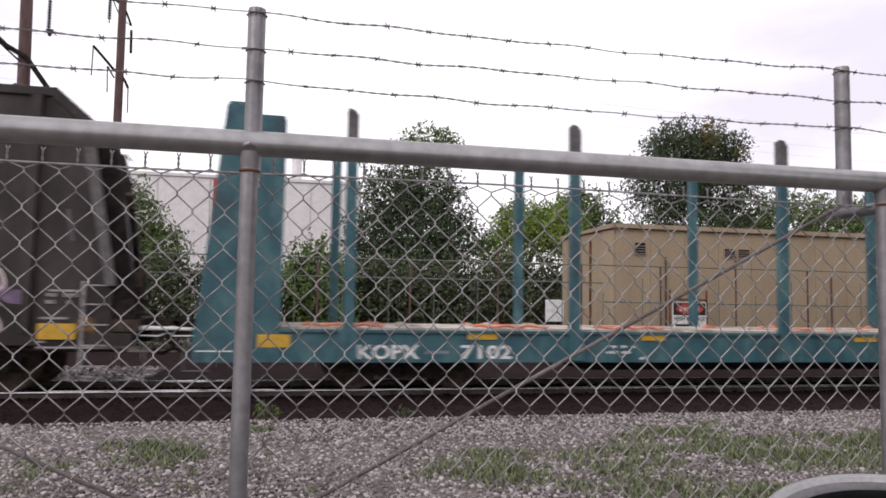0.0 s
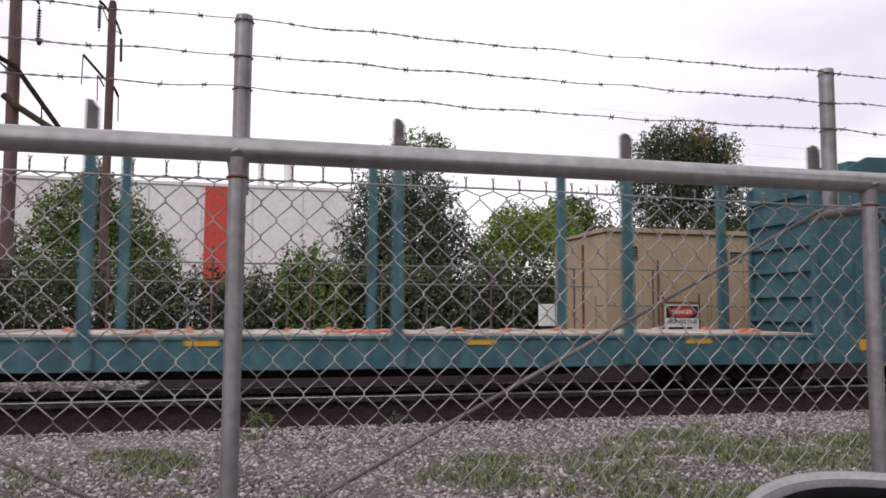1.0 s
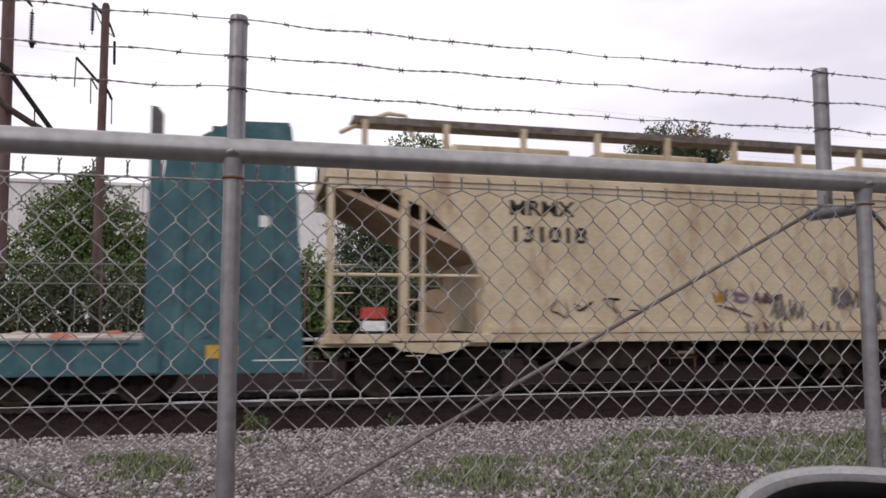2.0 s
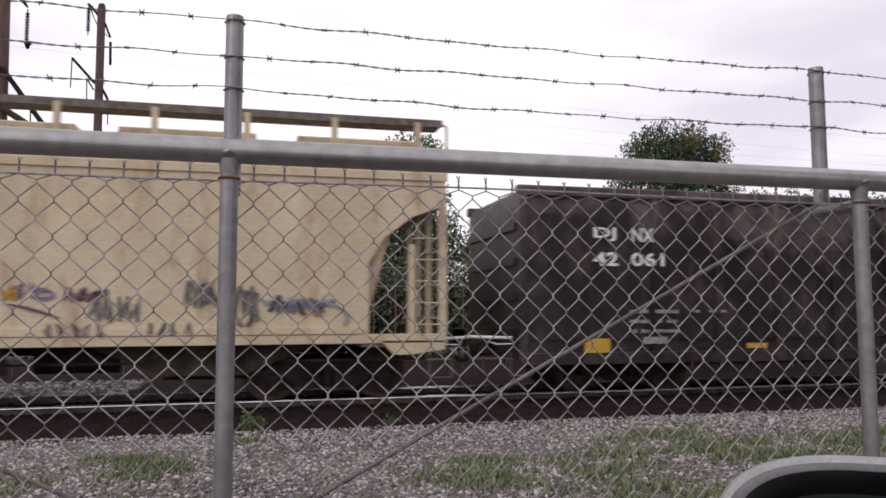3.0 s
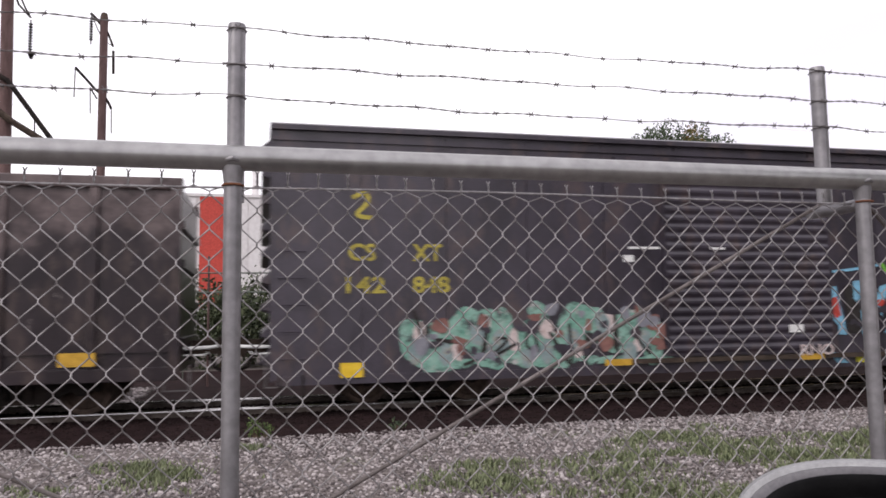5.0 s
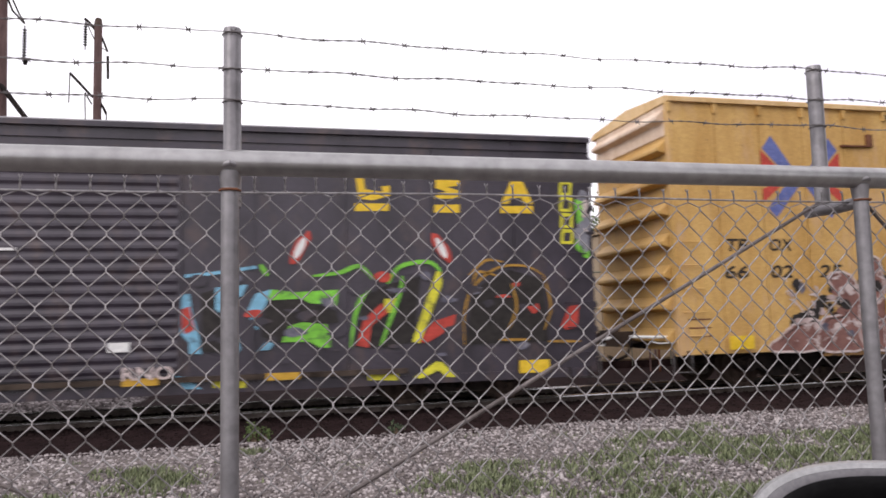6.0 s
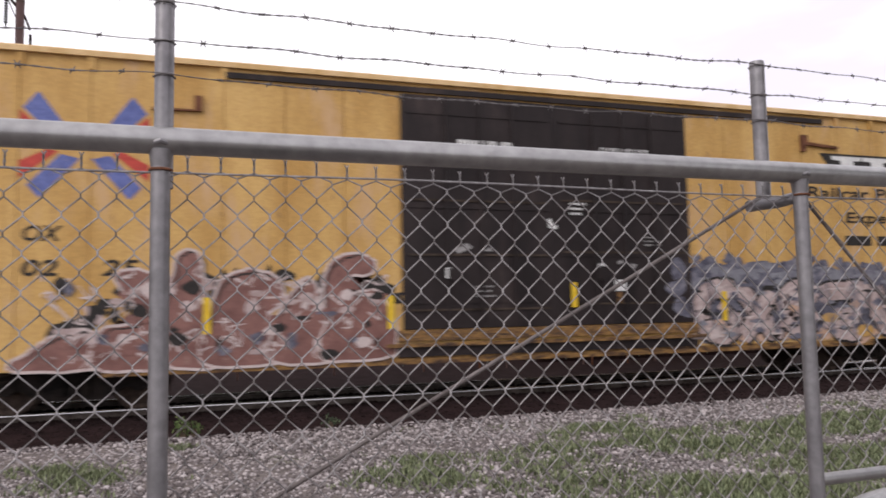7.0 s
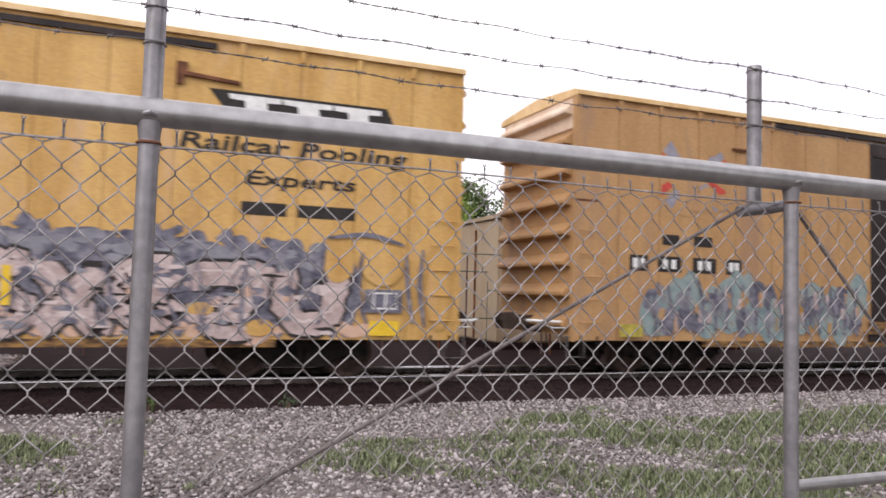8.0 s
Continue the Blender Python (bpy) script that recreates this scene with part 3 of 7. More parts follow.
def make_fence():
    fence = thing("chain_link_fence", pose(0, FENCE_Y, 0), "galvanised chain-link fence with pipe top rail and three barbed wire strands", "fence")
    b = Build()
    b.tube([(-6, 0, PIPE_Z), (8, 0, PIPE_Z)], 0.0285, 20)
    part("top_rail", b, GALV_RAIL, fence, "weathered grey pipe rail", smooth=True)
    for xl, xu in POSTS:
        b = Build().cyl((xl, 0.0, -0.2), (xl, 0.0, PIPE_Z - 0.03), 0.0195, 18)
        post = part("post", b, GALV, fence, smooth=True)
        c = Build()
        c.tube([(xl, 0, PIPE_Z - 0.055), (xl, 0, PIPE_Z - 0.035), (xl, 0, PIPE_Z - 0.02)], 0.0199, 18, 0.025)
        c.tube([(xl - .03, -.012, PIPE_Z - .012), (xl, -.029, PIPE_Z - .006), (xl + .03, -.012, PIPE_Z - .012)], 0.006, 8)
        part("weld_collar", c, GALV, post, smooth=True)
        ty = Build().tube([(xl - .022, .0, 1.787), (xl - .016, -.019, 1.787), (xl, -.0235, 1.787), (xl + .016, -.019, 1.787), (xl + .022, .0, 1.787)], 0.003, 6)
        part("tie_wire", ty, RUST, post)
        u = Build().cyl((xu, 0.098, 1.765), (xu, 0.098, 2.183), 0.0205, 18)
        u.tube([(xu, .098, 2.172), (xu, .098, 2.186), (xu, .098, 2.192)], 0.0216, 18, 0.0200)
        up = part("barbed_wire_post", u, GALV, fence, "grey steel pipe extension post with a flat cap", smooth=True)
        for z in (2.013, 2.09, 2.177):
            t = Build().tube([(xu + .023 * math.cos(k * .785), .098 + .023 * math.sin(k * .785), z) for k in range(9)], 0.002, 5)
            part("tie_wire", t, BARB, up)
        if xl < 1:
            continue
        s = Build().tube([(xu - .055, 0.098, 1.766), (xu - .02, .098, 1.772), (xu + .02, .07, 1.776), (xl + .01, 0.03, 1.784)], 0.0165, 14)
        part("stub_bracket", s, GALV, fence, smooth=True)
    # tension wire
    b = Build().tube([(-6 + i * .25, .03 + .001 * (i % 2), 1.789 - .003 * math.sin(i * .9)) for i in range(57)], 0.0024, 6)
    part("tension_wire", b, WIRE, fence)
    # braces
    part("brace_rod", Build().cyl((1.52, .06, 1.789), (-1.55, .06, 0.19), 0.0052, 10), BRACE, fence, "thin diagonal brace rod", smooth=True)
    part("brace_rod", Build().cyl((1.66, .06, 1.80), (3.2, .06, 0.19), 0.0050, 10), BRACE, fence, smooth=True)
    part("brace_rod", Build().cyl((-1.66, .06, 1.74), (-.08, .06, 0.965), 0.0050, 10), BRACE, fence, smooth=True)
    part("mid_rail", Build().cyl((1.6, .0, 1.016), (3.255, .0, 1.03), 0.0165, 14), GALV_RAIL, fence, smooth=True)
    # woven wires: each a zigzag that hooks into its neighbours
    W, H, N = 0.0685, 0.0785, 23
    top = 1.812
    for kind in (0, 1):
        pts = []
        s = -1 if kind else 1
        pts.append((s * -.004, 0.004, top + .012))
        pts.append((s * .0015, 0.0, top))
        pts.append((s * -.0015, 0.0, top - .012))
        pts.append((0, 0.0, top - .022))
        for k in range(N * 2 - 2):
            z = top - 0.039 - k * H / 2
            side = 1 if (k % 2 == 0) else 0
            e = s * (W / 2 + .0006 if side else -.0006)
            pts.append((e * .985 if side else s * .0004, 0.0022 * (1 if side else -1), z + .0042))
            pts.append((e, 0.0, z))
            pts.append((e * .985 if side else s * .0004, -0.0022 * (1 if side else -1), z - .0042))
        zig = Build().tube(pts, 0.00170, 5)
        me = zig.mesh("wire")
        me.materials.append(WIRE)
        me.polygons.foreach_set("use_smooth", [True] * len(me.polygons))
        for i in range(-30, 52):
            o = new("wire", me)
            o.parent = fence
            x = -0.278 + i * W
            o.location = (x + 0.0006 * math.sin(i * 2.3), 0.032, 0.004 * math.sin(i * 0.23) - (0.006 if i > 8 else 0.0))
    # barbed wire strands
    rng = random.Random(3)
    for z, ph in ((2.177, 0.02), (2.09, -.01), (2.013, 0.04)):
        strand = Build()
        for side in (0, 1):
            pts = []
            for i in range(0, 14 * 36):
                x = -6 + i / 36
                span = (x + 0.054) / 1.61
                u = span - math.floor(span)
                sag = -0.010 * 4 * u * (1 - u) * (0.5 + 0.5 * math.sin(7 * z * 5 + math.floor(span))) + 0.0035 * math.sin(x * 21 + z * 50) * math.sin(x * 5 + z * 9)
                w = x * 110 + side * math.pi
                pts.append((x, .098 - .022 + .0016 * math.cos(w), z + sag + .0016 * math.sin(w)))
            strand.tube(pts, 0.00115, 4)
        wire = part("barbed_wire", strand, BARB, fence, "twisted rusty barbed wire strand")
        x = -1.2 + ph
        while x < 3.4:
            span = (x + 0.054) / 1.61
            u = span - math.floor(span)
            sag = -0.010 * 4 * u * (1 - u) * (0.5 + 0.5 * math.sin(7 * z * 5 + math.floor(span))) + 0.0035 * math.sin(x * 21 + z * 50) * math.sin(x * 5 + z * 9)
            bb = Build()
            for q in (-1, 1):
                a = rng.uniform(0, 3.14)
                d = Vector((q * .006, math.cos(a) * .008, math.sin(a) * .008))
                c = Vector((x, .076, z + sag))
                bb.tube([c - d, c + d], 0.0011, 4)
            bb.tube([(x - .005, .076, z + sag), (x + .005, .076, z + sag)], 0.0030, 6)
            part("barb", bb, BARB, wire)
            x += 0.102 + rng.uniform(-.006, .006)


make_fence()


# ---- beyond the track ----
def leaf_cloud(name, blobs, count, size, mat, parent, seed):
    """Leaves in clumps over the surfaces of lumpy ellipsoids: (x, y, z, rx, ry, rz)."""
    rng = np.random.default_rng(seed)
    vol = np.array([b[3] * b[5] for b in blobs])
    pick = rng.choice(len(blobs), count, p=vol / vol.sum())
    B = np.array(blobs)[pick]
    d = rng.normal(size=(count, 3))
    d /= np.linalg.norm(d, axis=1)[:, None]
    r = rng.uniform(0.25, 1.0, count) ** 0.55
    lump = np.array([noise.noise(Vector(q * 2.6 + b[:3] * 0.37)) for q, b in zip(d, B)])
    r = r * (0.90 + 0.55 * lump)
    hole = np.array([noise.noise(Vector(q * 4.3 + b[:3])) for q, b in zip(d, B)]) > -0.30
    P = (B[:, :3] + d * r[:, None] * B[:, 3:])[hole]
    n = len(P)
    u = rng.normal(size=(n, 3))
    u /= np.linalg.norm(u, axis=1)[:, None]
    w = np.cross(u, rng.normal(size=(n, 3)))
    w /= np.linalg.norm(w, axis=1)[:, None]
    s = rng.uniform(0.5, 1.2, (n, 1)) * size
    bend = np.cross(u, w) * s * 0.25
    V = np.stack([P - u * s, P + w * s * .55 + bend, P + u * s, P - w * s * .55 + bend], 1).reshape(-1, 3)
    F = np.arange(4 * n).reshape(-1, 4)
    return raw(name, V.tolist(), F.tolist(), mat, parent)


def tree(x, y, h, blobs, count, leaf, mat, label, seed, spots=None, trunk=0.22):
    t = thing("tree", pose(x, y, 0), label, "tree")
    rng = random.Random(seed)
    b = Build()
    top = h * 0.75
    b.tube([(0, 0, -0.2), (0.05, 0, top * .35), (-0.08, .05, top * .7), (0.05, 0, top)], trunk, 9, trunk * .25)
    for q in blobs:
        z0 = rng.uniform(.3, .65) * top
        e = Vector((q[0], q[1], q[2]))
        m = Vector((q[0] * .45, q[1] * .45, z0 + (q[2] - z0) * .6))
        b.tube([(0, 0, z0), tuple(m), tuple(e)], trunk * .4, 6, trunk * .08)
        for _ in range(3):
            g = e + Vector((rng.uniform(-.8, .8) * q[3], rng.uniform(-.8, .8) * q[4], rng.uniform(-.6, .8) * q[5]))
            b.tube([tuple(m), tuple((m + g) / 2 + Vector((0, 0, .2))), tuple(g)], trunk * .14, 5, trunk * .04)
    part("trunk", b, BARK, t, smooth=True)
    leaf_cloud("crown", blobs, count, leaf, mat, t, seed)
    if spots:
        leaf_cloud("crown", spots[0], spots[1], leaf, spots[2], t, seed + 50)
    return t


def bush(x, y, blobs, count, leaf, mat, label, seed):
    t = thing("bush", pose(x, y, 0), label, "bush")
    b = Build()
    for q in blobs:
        b.tube([(q[0] * .6, q[1] * .6, -.1), (q[0] * .9, q[1] * .8, q[2] * .5), (q[0], q[1], q[2])], 0.06, 6, 0.02)
    part("stems", b, BARK, t)
    leaf_cloud("leaves", blobs, count, leaf, mat, t, seed)


tree(6.4, 33, 9.5, [(0, 0, 4.8, 2.6, 2, 2.5), (-.7, 0, 3.2, 2.9, 2, 2.0), (.3, 0, 6.6, 1.9, 1.6, 1.8), (1.5, 0, 4.4, 1.9, 1.6, 1.7), (-1.5, 0, 6.5, 1.5, 1.5, 1.5), (-2.0, 0, 4.4, 1.7, 1.6, 2.0)], 36000, 0.088, LEAF_DARK,
     "broad dark green tree with a thin turning top", 11, spots=([(.4, 0, 9.1, 1.3, .9, .7), (1.2, -.2, 8.6, 1.0, .8, .9), (-.6, -.3, 8.4, .9, .7, .9)], 2200, LEAF_MID))
tree(20.0, 33, 10.6, [(0, 0, 8.6, 2.9, 2.4, 2.3), (-1.6, 0, 7.4, 2.2, 2, 1.8), (1.8, 0, 7.3, 2.2, 2, 1.9), (0, 0, 5.6, 3.4, 2.2, 1.6), (-.9, -.4, 9.2, 1.9, 1.6, 1.5), (1.1, -.3, 9.3, 1.9, 1.6, 1.5)], 42000, 0.082, LEAF_DARK,
     "tall dark round-headed tree with a few orange leaves", 12, spots=([(-.3, -2.0, 9.6, .5, .6, .9), (1.3, -2.0, 8.9, .4, .5, .4)], 420, LEAF_AUTUMN), trunk=0.3)
tree(-7.4, 33, 7.4, [(0, 0, 5.4, 1.9, 1.8, 1.7), (-.7, 0, 3.6, 2.4, 2, 2.0), (1.2, 0, 3.2, 2.2, 2, 1.8), (.6, 0, 6.6, .9, .9, .9), (1.7, 0, 5.0, 1.3, 1.3, 1.5), (2.8, 0, 3.6, 1.3, 1.3, 1.5)], 27000, 0.09, LEAF_MID,
     "leafy mid-green tree beside the wires", 13)
tree(12.0, 36, 7.4, [(0, 0, 5.6, 1.6, 1.6, 1.5), (1.6, 0, 5.2, 1.7, 1.6, 1.6), (2.6, 0, 5.8, 1.2, 1.4, 1.2), (-.8, 0, 4.2, 1.5, 1.4, 1.4)], 17000, 0.09, LEAF_LIGHT,
     "light green young tree", 14)
tree(16.2, 38, 8.6, [(0, 0, 6.6, 1.9, 1.6, 1.5), (-1.6, 0, 6.0, 1.5, 1.4, 1.2), (1.2, 0, 5.0, 2.2, 1.6, 1.8)], 8000, 0.13, LEAF_MID, "sparse green tree behind the equipment hut", 15)
tree(27.5, 36, 8.8, [(0, 0, 6.0, 3.0, 2, 2.4), (3.4, 0, 6.1, 2.6, 2, 2.2), (-3, 0, 5.4, 2.4, 2, 1.9)], 20000, 0.11, LEAF_MID, "wide green tree behind the equipment hut", 16)
tree(36, 38, 9, [(0, 0, 6.2, 3.4, 2, 2.4), (3.4, 0, 5.8, 2.6, 2, 2.2)], 9000, 0.15, LEAF_MID, "wide green tree in the distance", 17)
tree(-14.5, 36, 7.5, [(0, 0, 4.8, 2.9, 2, 2.2), (-2.6, 0, 4.2, 2.6, 2, 1.9)], 5000, 0.19, LEAF_MID, "wide green tree in the distance", 18)
for i, (bx, by, bw, bh, mt) in enumerate([(-9.2, 27, 3, 3.0, HEDGE), (-5.4, 28, 2.8, 2.9, HEDGE), (-2.2, 26, 2.6, 2.6, HEDGE), (.6, 27.5, 2.5, 2.7, HEDGE), (1.6, 26, 1.25, 3.3, LEAF_MID), (3.6, 26.4, 2.0, 2.7, HEDGE), (4.6, 27.5, 2.5, 3.0, HEDGE),
                                         (7.0, 26, 2.4, 2.9, HEDGE), (9.4, 27, 2.4, 3.3, HEDGE), (-12.8, 27, 3.2, 3.2, HEDGE), (12.2, 28, 2.6, 3.4, HEDGE)]):
    bush(bx, by, [(0, 0, bh * .55, bw * .7, 1, bh * .65), (-bw * .55, .3, bh * .5, bw * .55, 1, bh * .6), (bw * .55, -.2, bh * .48, bw * .55, 1, bh * .55)], 8000, 0.095, mt,
         "dense scrubby green bush behind the far fence", 30 + i)


bush(-0.05, 9.95, [(0, 0, .13, .16, .1, .15), (.14, .05, .09, .1, .08, .1)], 170, 0.03, LEAF_MID, "small green weed at the edge of the track bed", 55)
bush(1.75, 9.9, [(0, 0, .08, .12, .08, .09)], 80, 0.025, LEAF_DARK, "small green weed at the edge of the track bed", 56)


def make_far_woods():
    rng = random.Random(8)
    blobs = [(-60 + i * 3.2 + rng.uniform(-1, 1), 84 + rng.uniform(-3, 3), 2.2 + rng.uniform(-.3, 1.0), 2.6, 2, 2.6) for i in range(52)]
    t = leaf_cloud("far_woods", blobs, 16000, 0.42, LEAF_DARK, None, 77)
    # Unseen trees, added behind the camera to dim sky light on the right.
    back = [(11 + i * 2.6 + rng.uniform(-.8, .8), -7.5 - .1 * i + rng.uniform(-1.5, 1.5), 5.5 + rng.uniform(-1, 3.5), 2.6, 2.2, 5.5) for i in range(30)]
    k = leaf_cloud("unseen_blocking_woods", back, 36000, 0.45, LEAF_DARK, None, 78)
    tagged(k, "unseen dark green trees added behind the camera to block sky light", "woods", kind="stuff")
    tagged(t, "distant dark green tree line along the horizon", "woods", kind="stuff")


make_far_woods()


def make_warehouse():
    h = thing("warehouse", pose(0, 66, 0), "large white clad warehouse with one tall red panel", "warehouse")
    part("wall", Build().box(-30.5, 7.5, 0, 14, -.3, 11.9), WAREHOUSE, h)
    for i in range(9):
        part("cladding_panel", Build().box(-30.5 + i * 4.2 + .03, -30.5 + i * 4.2 + 4.15, -.08, .0, 0.3, 11.8), WAREHOUSE, h)
    part("red_panel", Build().box(-5.05, -3.0, -.16, -.08, 2.5, 11.9), REDP, h, "tall red cladding panel")
    part("roof_trim", Build().box(-30.6, 7.6, -.2, 14.1, 11.9, 12.15), WAREHOUSE, h)
    for x, r, z in ((-.55, .3, 15.2), (.4, .2, 13.2), (1.9, .45, 15.6)):
        part("roof_stack", Build().cyl((x, 3, 11.8), (x, 3, z), r, 12), WAREHOUSE, h)


make_warehouse()


def make_hut():
    h = thing("equipment_hut", pose(13.4, 20.0, 0), "beige metal railway equipment hut with louvred vents", "equipment hut")
    part("wall", Build().box(-3.77, 5.1, .03, 4.0, 0.15, 3.80), BEIGE, h, bevel=0.02)
    for i in range(8):
        x = -3.77 + i * 1.1088
        part("wall_panel", Build().box(x + .006, x + 1.103, 0.0, .03, 0.2, 3.76), BEIGE, h)
    for i in range(4):
        part("wall_panel", Build().box(-3.80, -3.77, .04 + i * .99, 1.02 + i * .99, 0.2, 3.76), BEIGE, h)
    part("roof", Build().run([(-.10, 3.80), (4.1, 3.80), (4.1, 3.87), (-.10, 3.93)], -3.88, 5.2), BEIGE, h)
    part("foundation", Build().box(-3.85, 5.2, -.05, 4.1, -.1, 0.15), SOIL, h)
    for vx, vz, w, hh in ((-3.0, 3.22, .38, .40), (-.08, 3.17, .40, .32), (.40, 3.17, .42, .32)):
        v = part("vent", Build().box(vx - w / 2, vx + w / 2, -.03, 0.0, vz - hh / 2, vz + hh / 2), BEIGE, h)
        # Dark panel stands for the shade inside the vent; louvres are darkened too.
        part("vent_shade_panel", Build().box(vx - w / 2 + .03, vx + w / 2 - .03, -.034, -.028, vz - hh / 2 + .03, vz + hh / 2 - .03), DARK, v)
        for k in range(4):
            z = vz - hh / 2 + .06 + k * (hh - .1) / 4
            part("louvre", Build().run([(-.036, z), (-.06, z - .02), (-.06, z - .012), (-.036, z + .008)], vx - w / 2 + .03, vx + w / 2 - .03), WALKWAY, v)
    d = part("door", Build().box(-1.6, -.6, -.045, 0.0, 0.3, 2.4), BEIGE, h, bevel=0.01)
    part("handle", Build().box(-1.52, -1.46, -.09, -.045, 1.25, 1.45), DARK, d)
    part("conduit", Build().cyl((-3.84, 1.6, 0.2), (-3.84, 1.6, 3.55), 0.032, 8), RUST, h)
    for x in (-2.2, 1.6, 3.4):
        part("conduit", Build().cyl((x, -.05, 0.2), (x, -.05, 3.0 if x < 0 else 2.6), 0.028, 8), POLEM, h)


make_hut()


def make_far_fence():
    f = thing("wire_fence", pose(0, 18.6, 0), "rusty post and rail wire fence beyond the track", "fence")
    part("rail", Build().cyl((-16, 0, 2.56), (30, 0, 2.68), 0.018, 8), FARWIRE, f)
    part("rail", Build().cyl((-16, 0, 2.13), (8.6, 0, 2.15), 0.018, 8), FARWIRE, f)
    part("rail", Build().cyl((8.6, 0, 1.65), (30, 0, 1.65), 0.018, 8), FARWIRE, f)
    part("rail", Build().cyl((-16, 0, .9), (30, 0, .9), 0.018, 8), FARWIRE, f)
    for i in range(20):
        x = -15 + i * 2.3
        part("post", Build().cyl((x, .03, -.2), (x, .03, 2.62 if i % 3 else 3.0), 0.026, 8), POLEM, f)
    for i in range(40):
        x = -14.4 + i * 1.15
        part("stay", Build().cyl((x, 0, .1), (x, 0, 2.3 if i % 2 else 1.9), 0.012, 5), FARWIRE, f)


make_far_fence()


def make_danger_sign():
    s = thing("danger_sign", pose(11.0, 18.35, 0), "white danger sign with a red oval on a rusty frame", "sign")
    part("post", Build().cyl((-.55, .06, -.1), (-.55, .06, 2.0), .03, 8).cyl((.55, .06, -.1), (.55, .06, 2.0), .03, 8).cyl((-.55, .06, 1.75), (.55, .06, 1.75), .03, 8), RUST, s)
    part("panel", Build().box(-.5, .5, 0, .02, 0.98, 1.68), WHITEP, s)
    part("black_band", Build().box(-.48, .48, -.005, -.001, 1.33, 1.66), BLACKP, s)
    ov = [(.40 * math.cos(k * math.pi / 12), 1.495 + .14 * math.sin(k * math.pi / 12)) for k in range(24)]
    part("red_oval", Build().prism(ov, -.010, -.006), REDP, s)
    lettering("word", "DANGER", -.30, .30, 1.44, 1.55, -.013, WHITEP, s)
    lettering("word", "HIGH VOLTAGE", -.45, .45, 1.18, 1.29, -.005, BLACKP, s)
    part("text_bar", Build().box(-.42, .30, -.005, -.001, 1.03, 1.09), BLACKP, s)


make_danger_sign()


def make_box():
    b = thing("utility_box", pose(7.35, 18.9, 0), "small white utility box on a post", "utility box")
    part("housing", Build().box(-.22, .22, -.12, .12, 1.1, 1.68), WHITEP, b, bevel=.02)
    part("post", Build().cyl((0, 0, -.1), (0, 0, 1.1), .04, 8), RUST, b)


make_box()


def insulator(b, x, y, z, n, r):
    for k in range(n):
        b.tube([(x, y, z - k * .1), (x, y, z - k * .1 - .03), (x, y, z - k * .1 - .05)], r, 8, r * .35)
    b.cyl((x, y, z + .15), (x, y, z - n * .1 - .1), r * .25, 6)


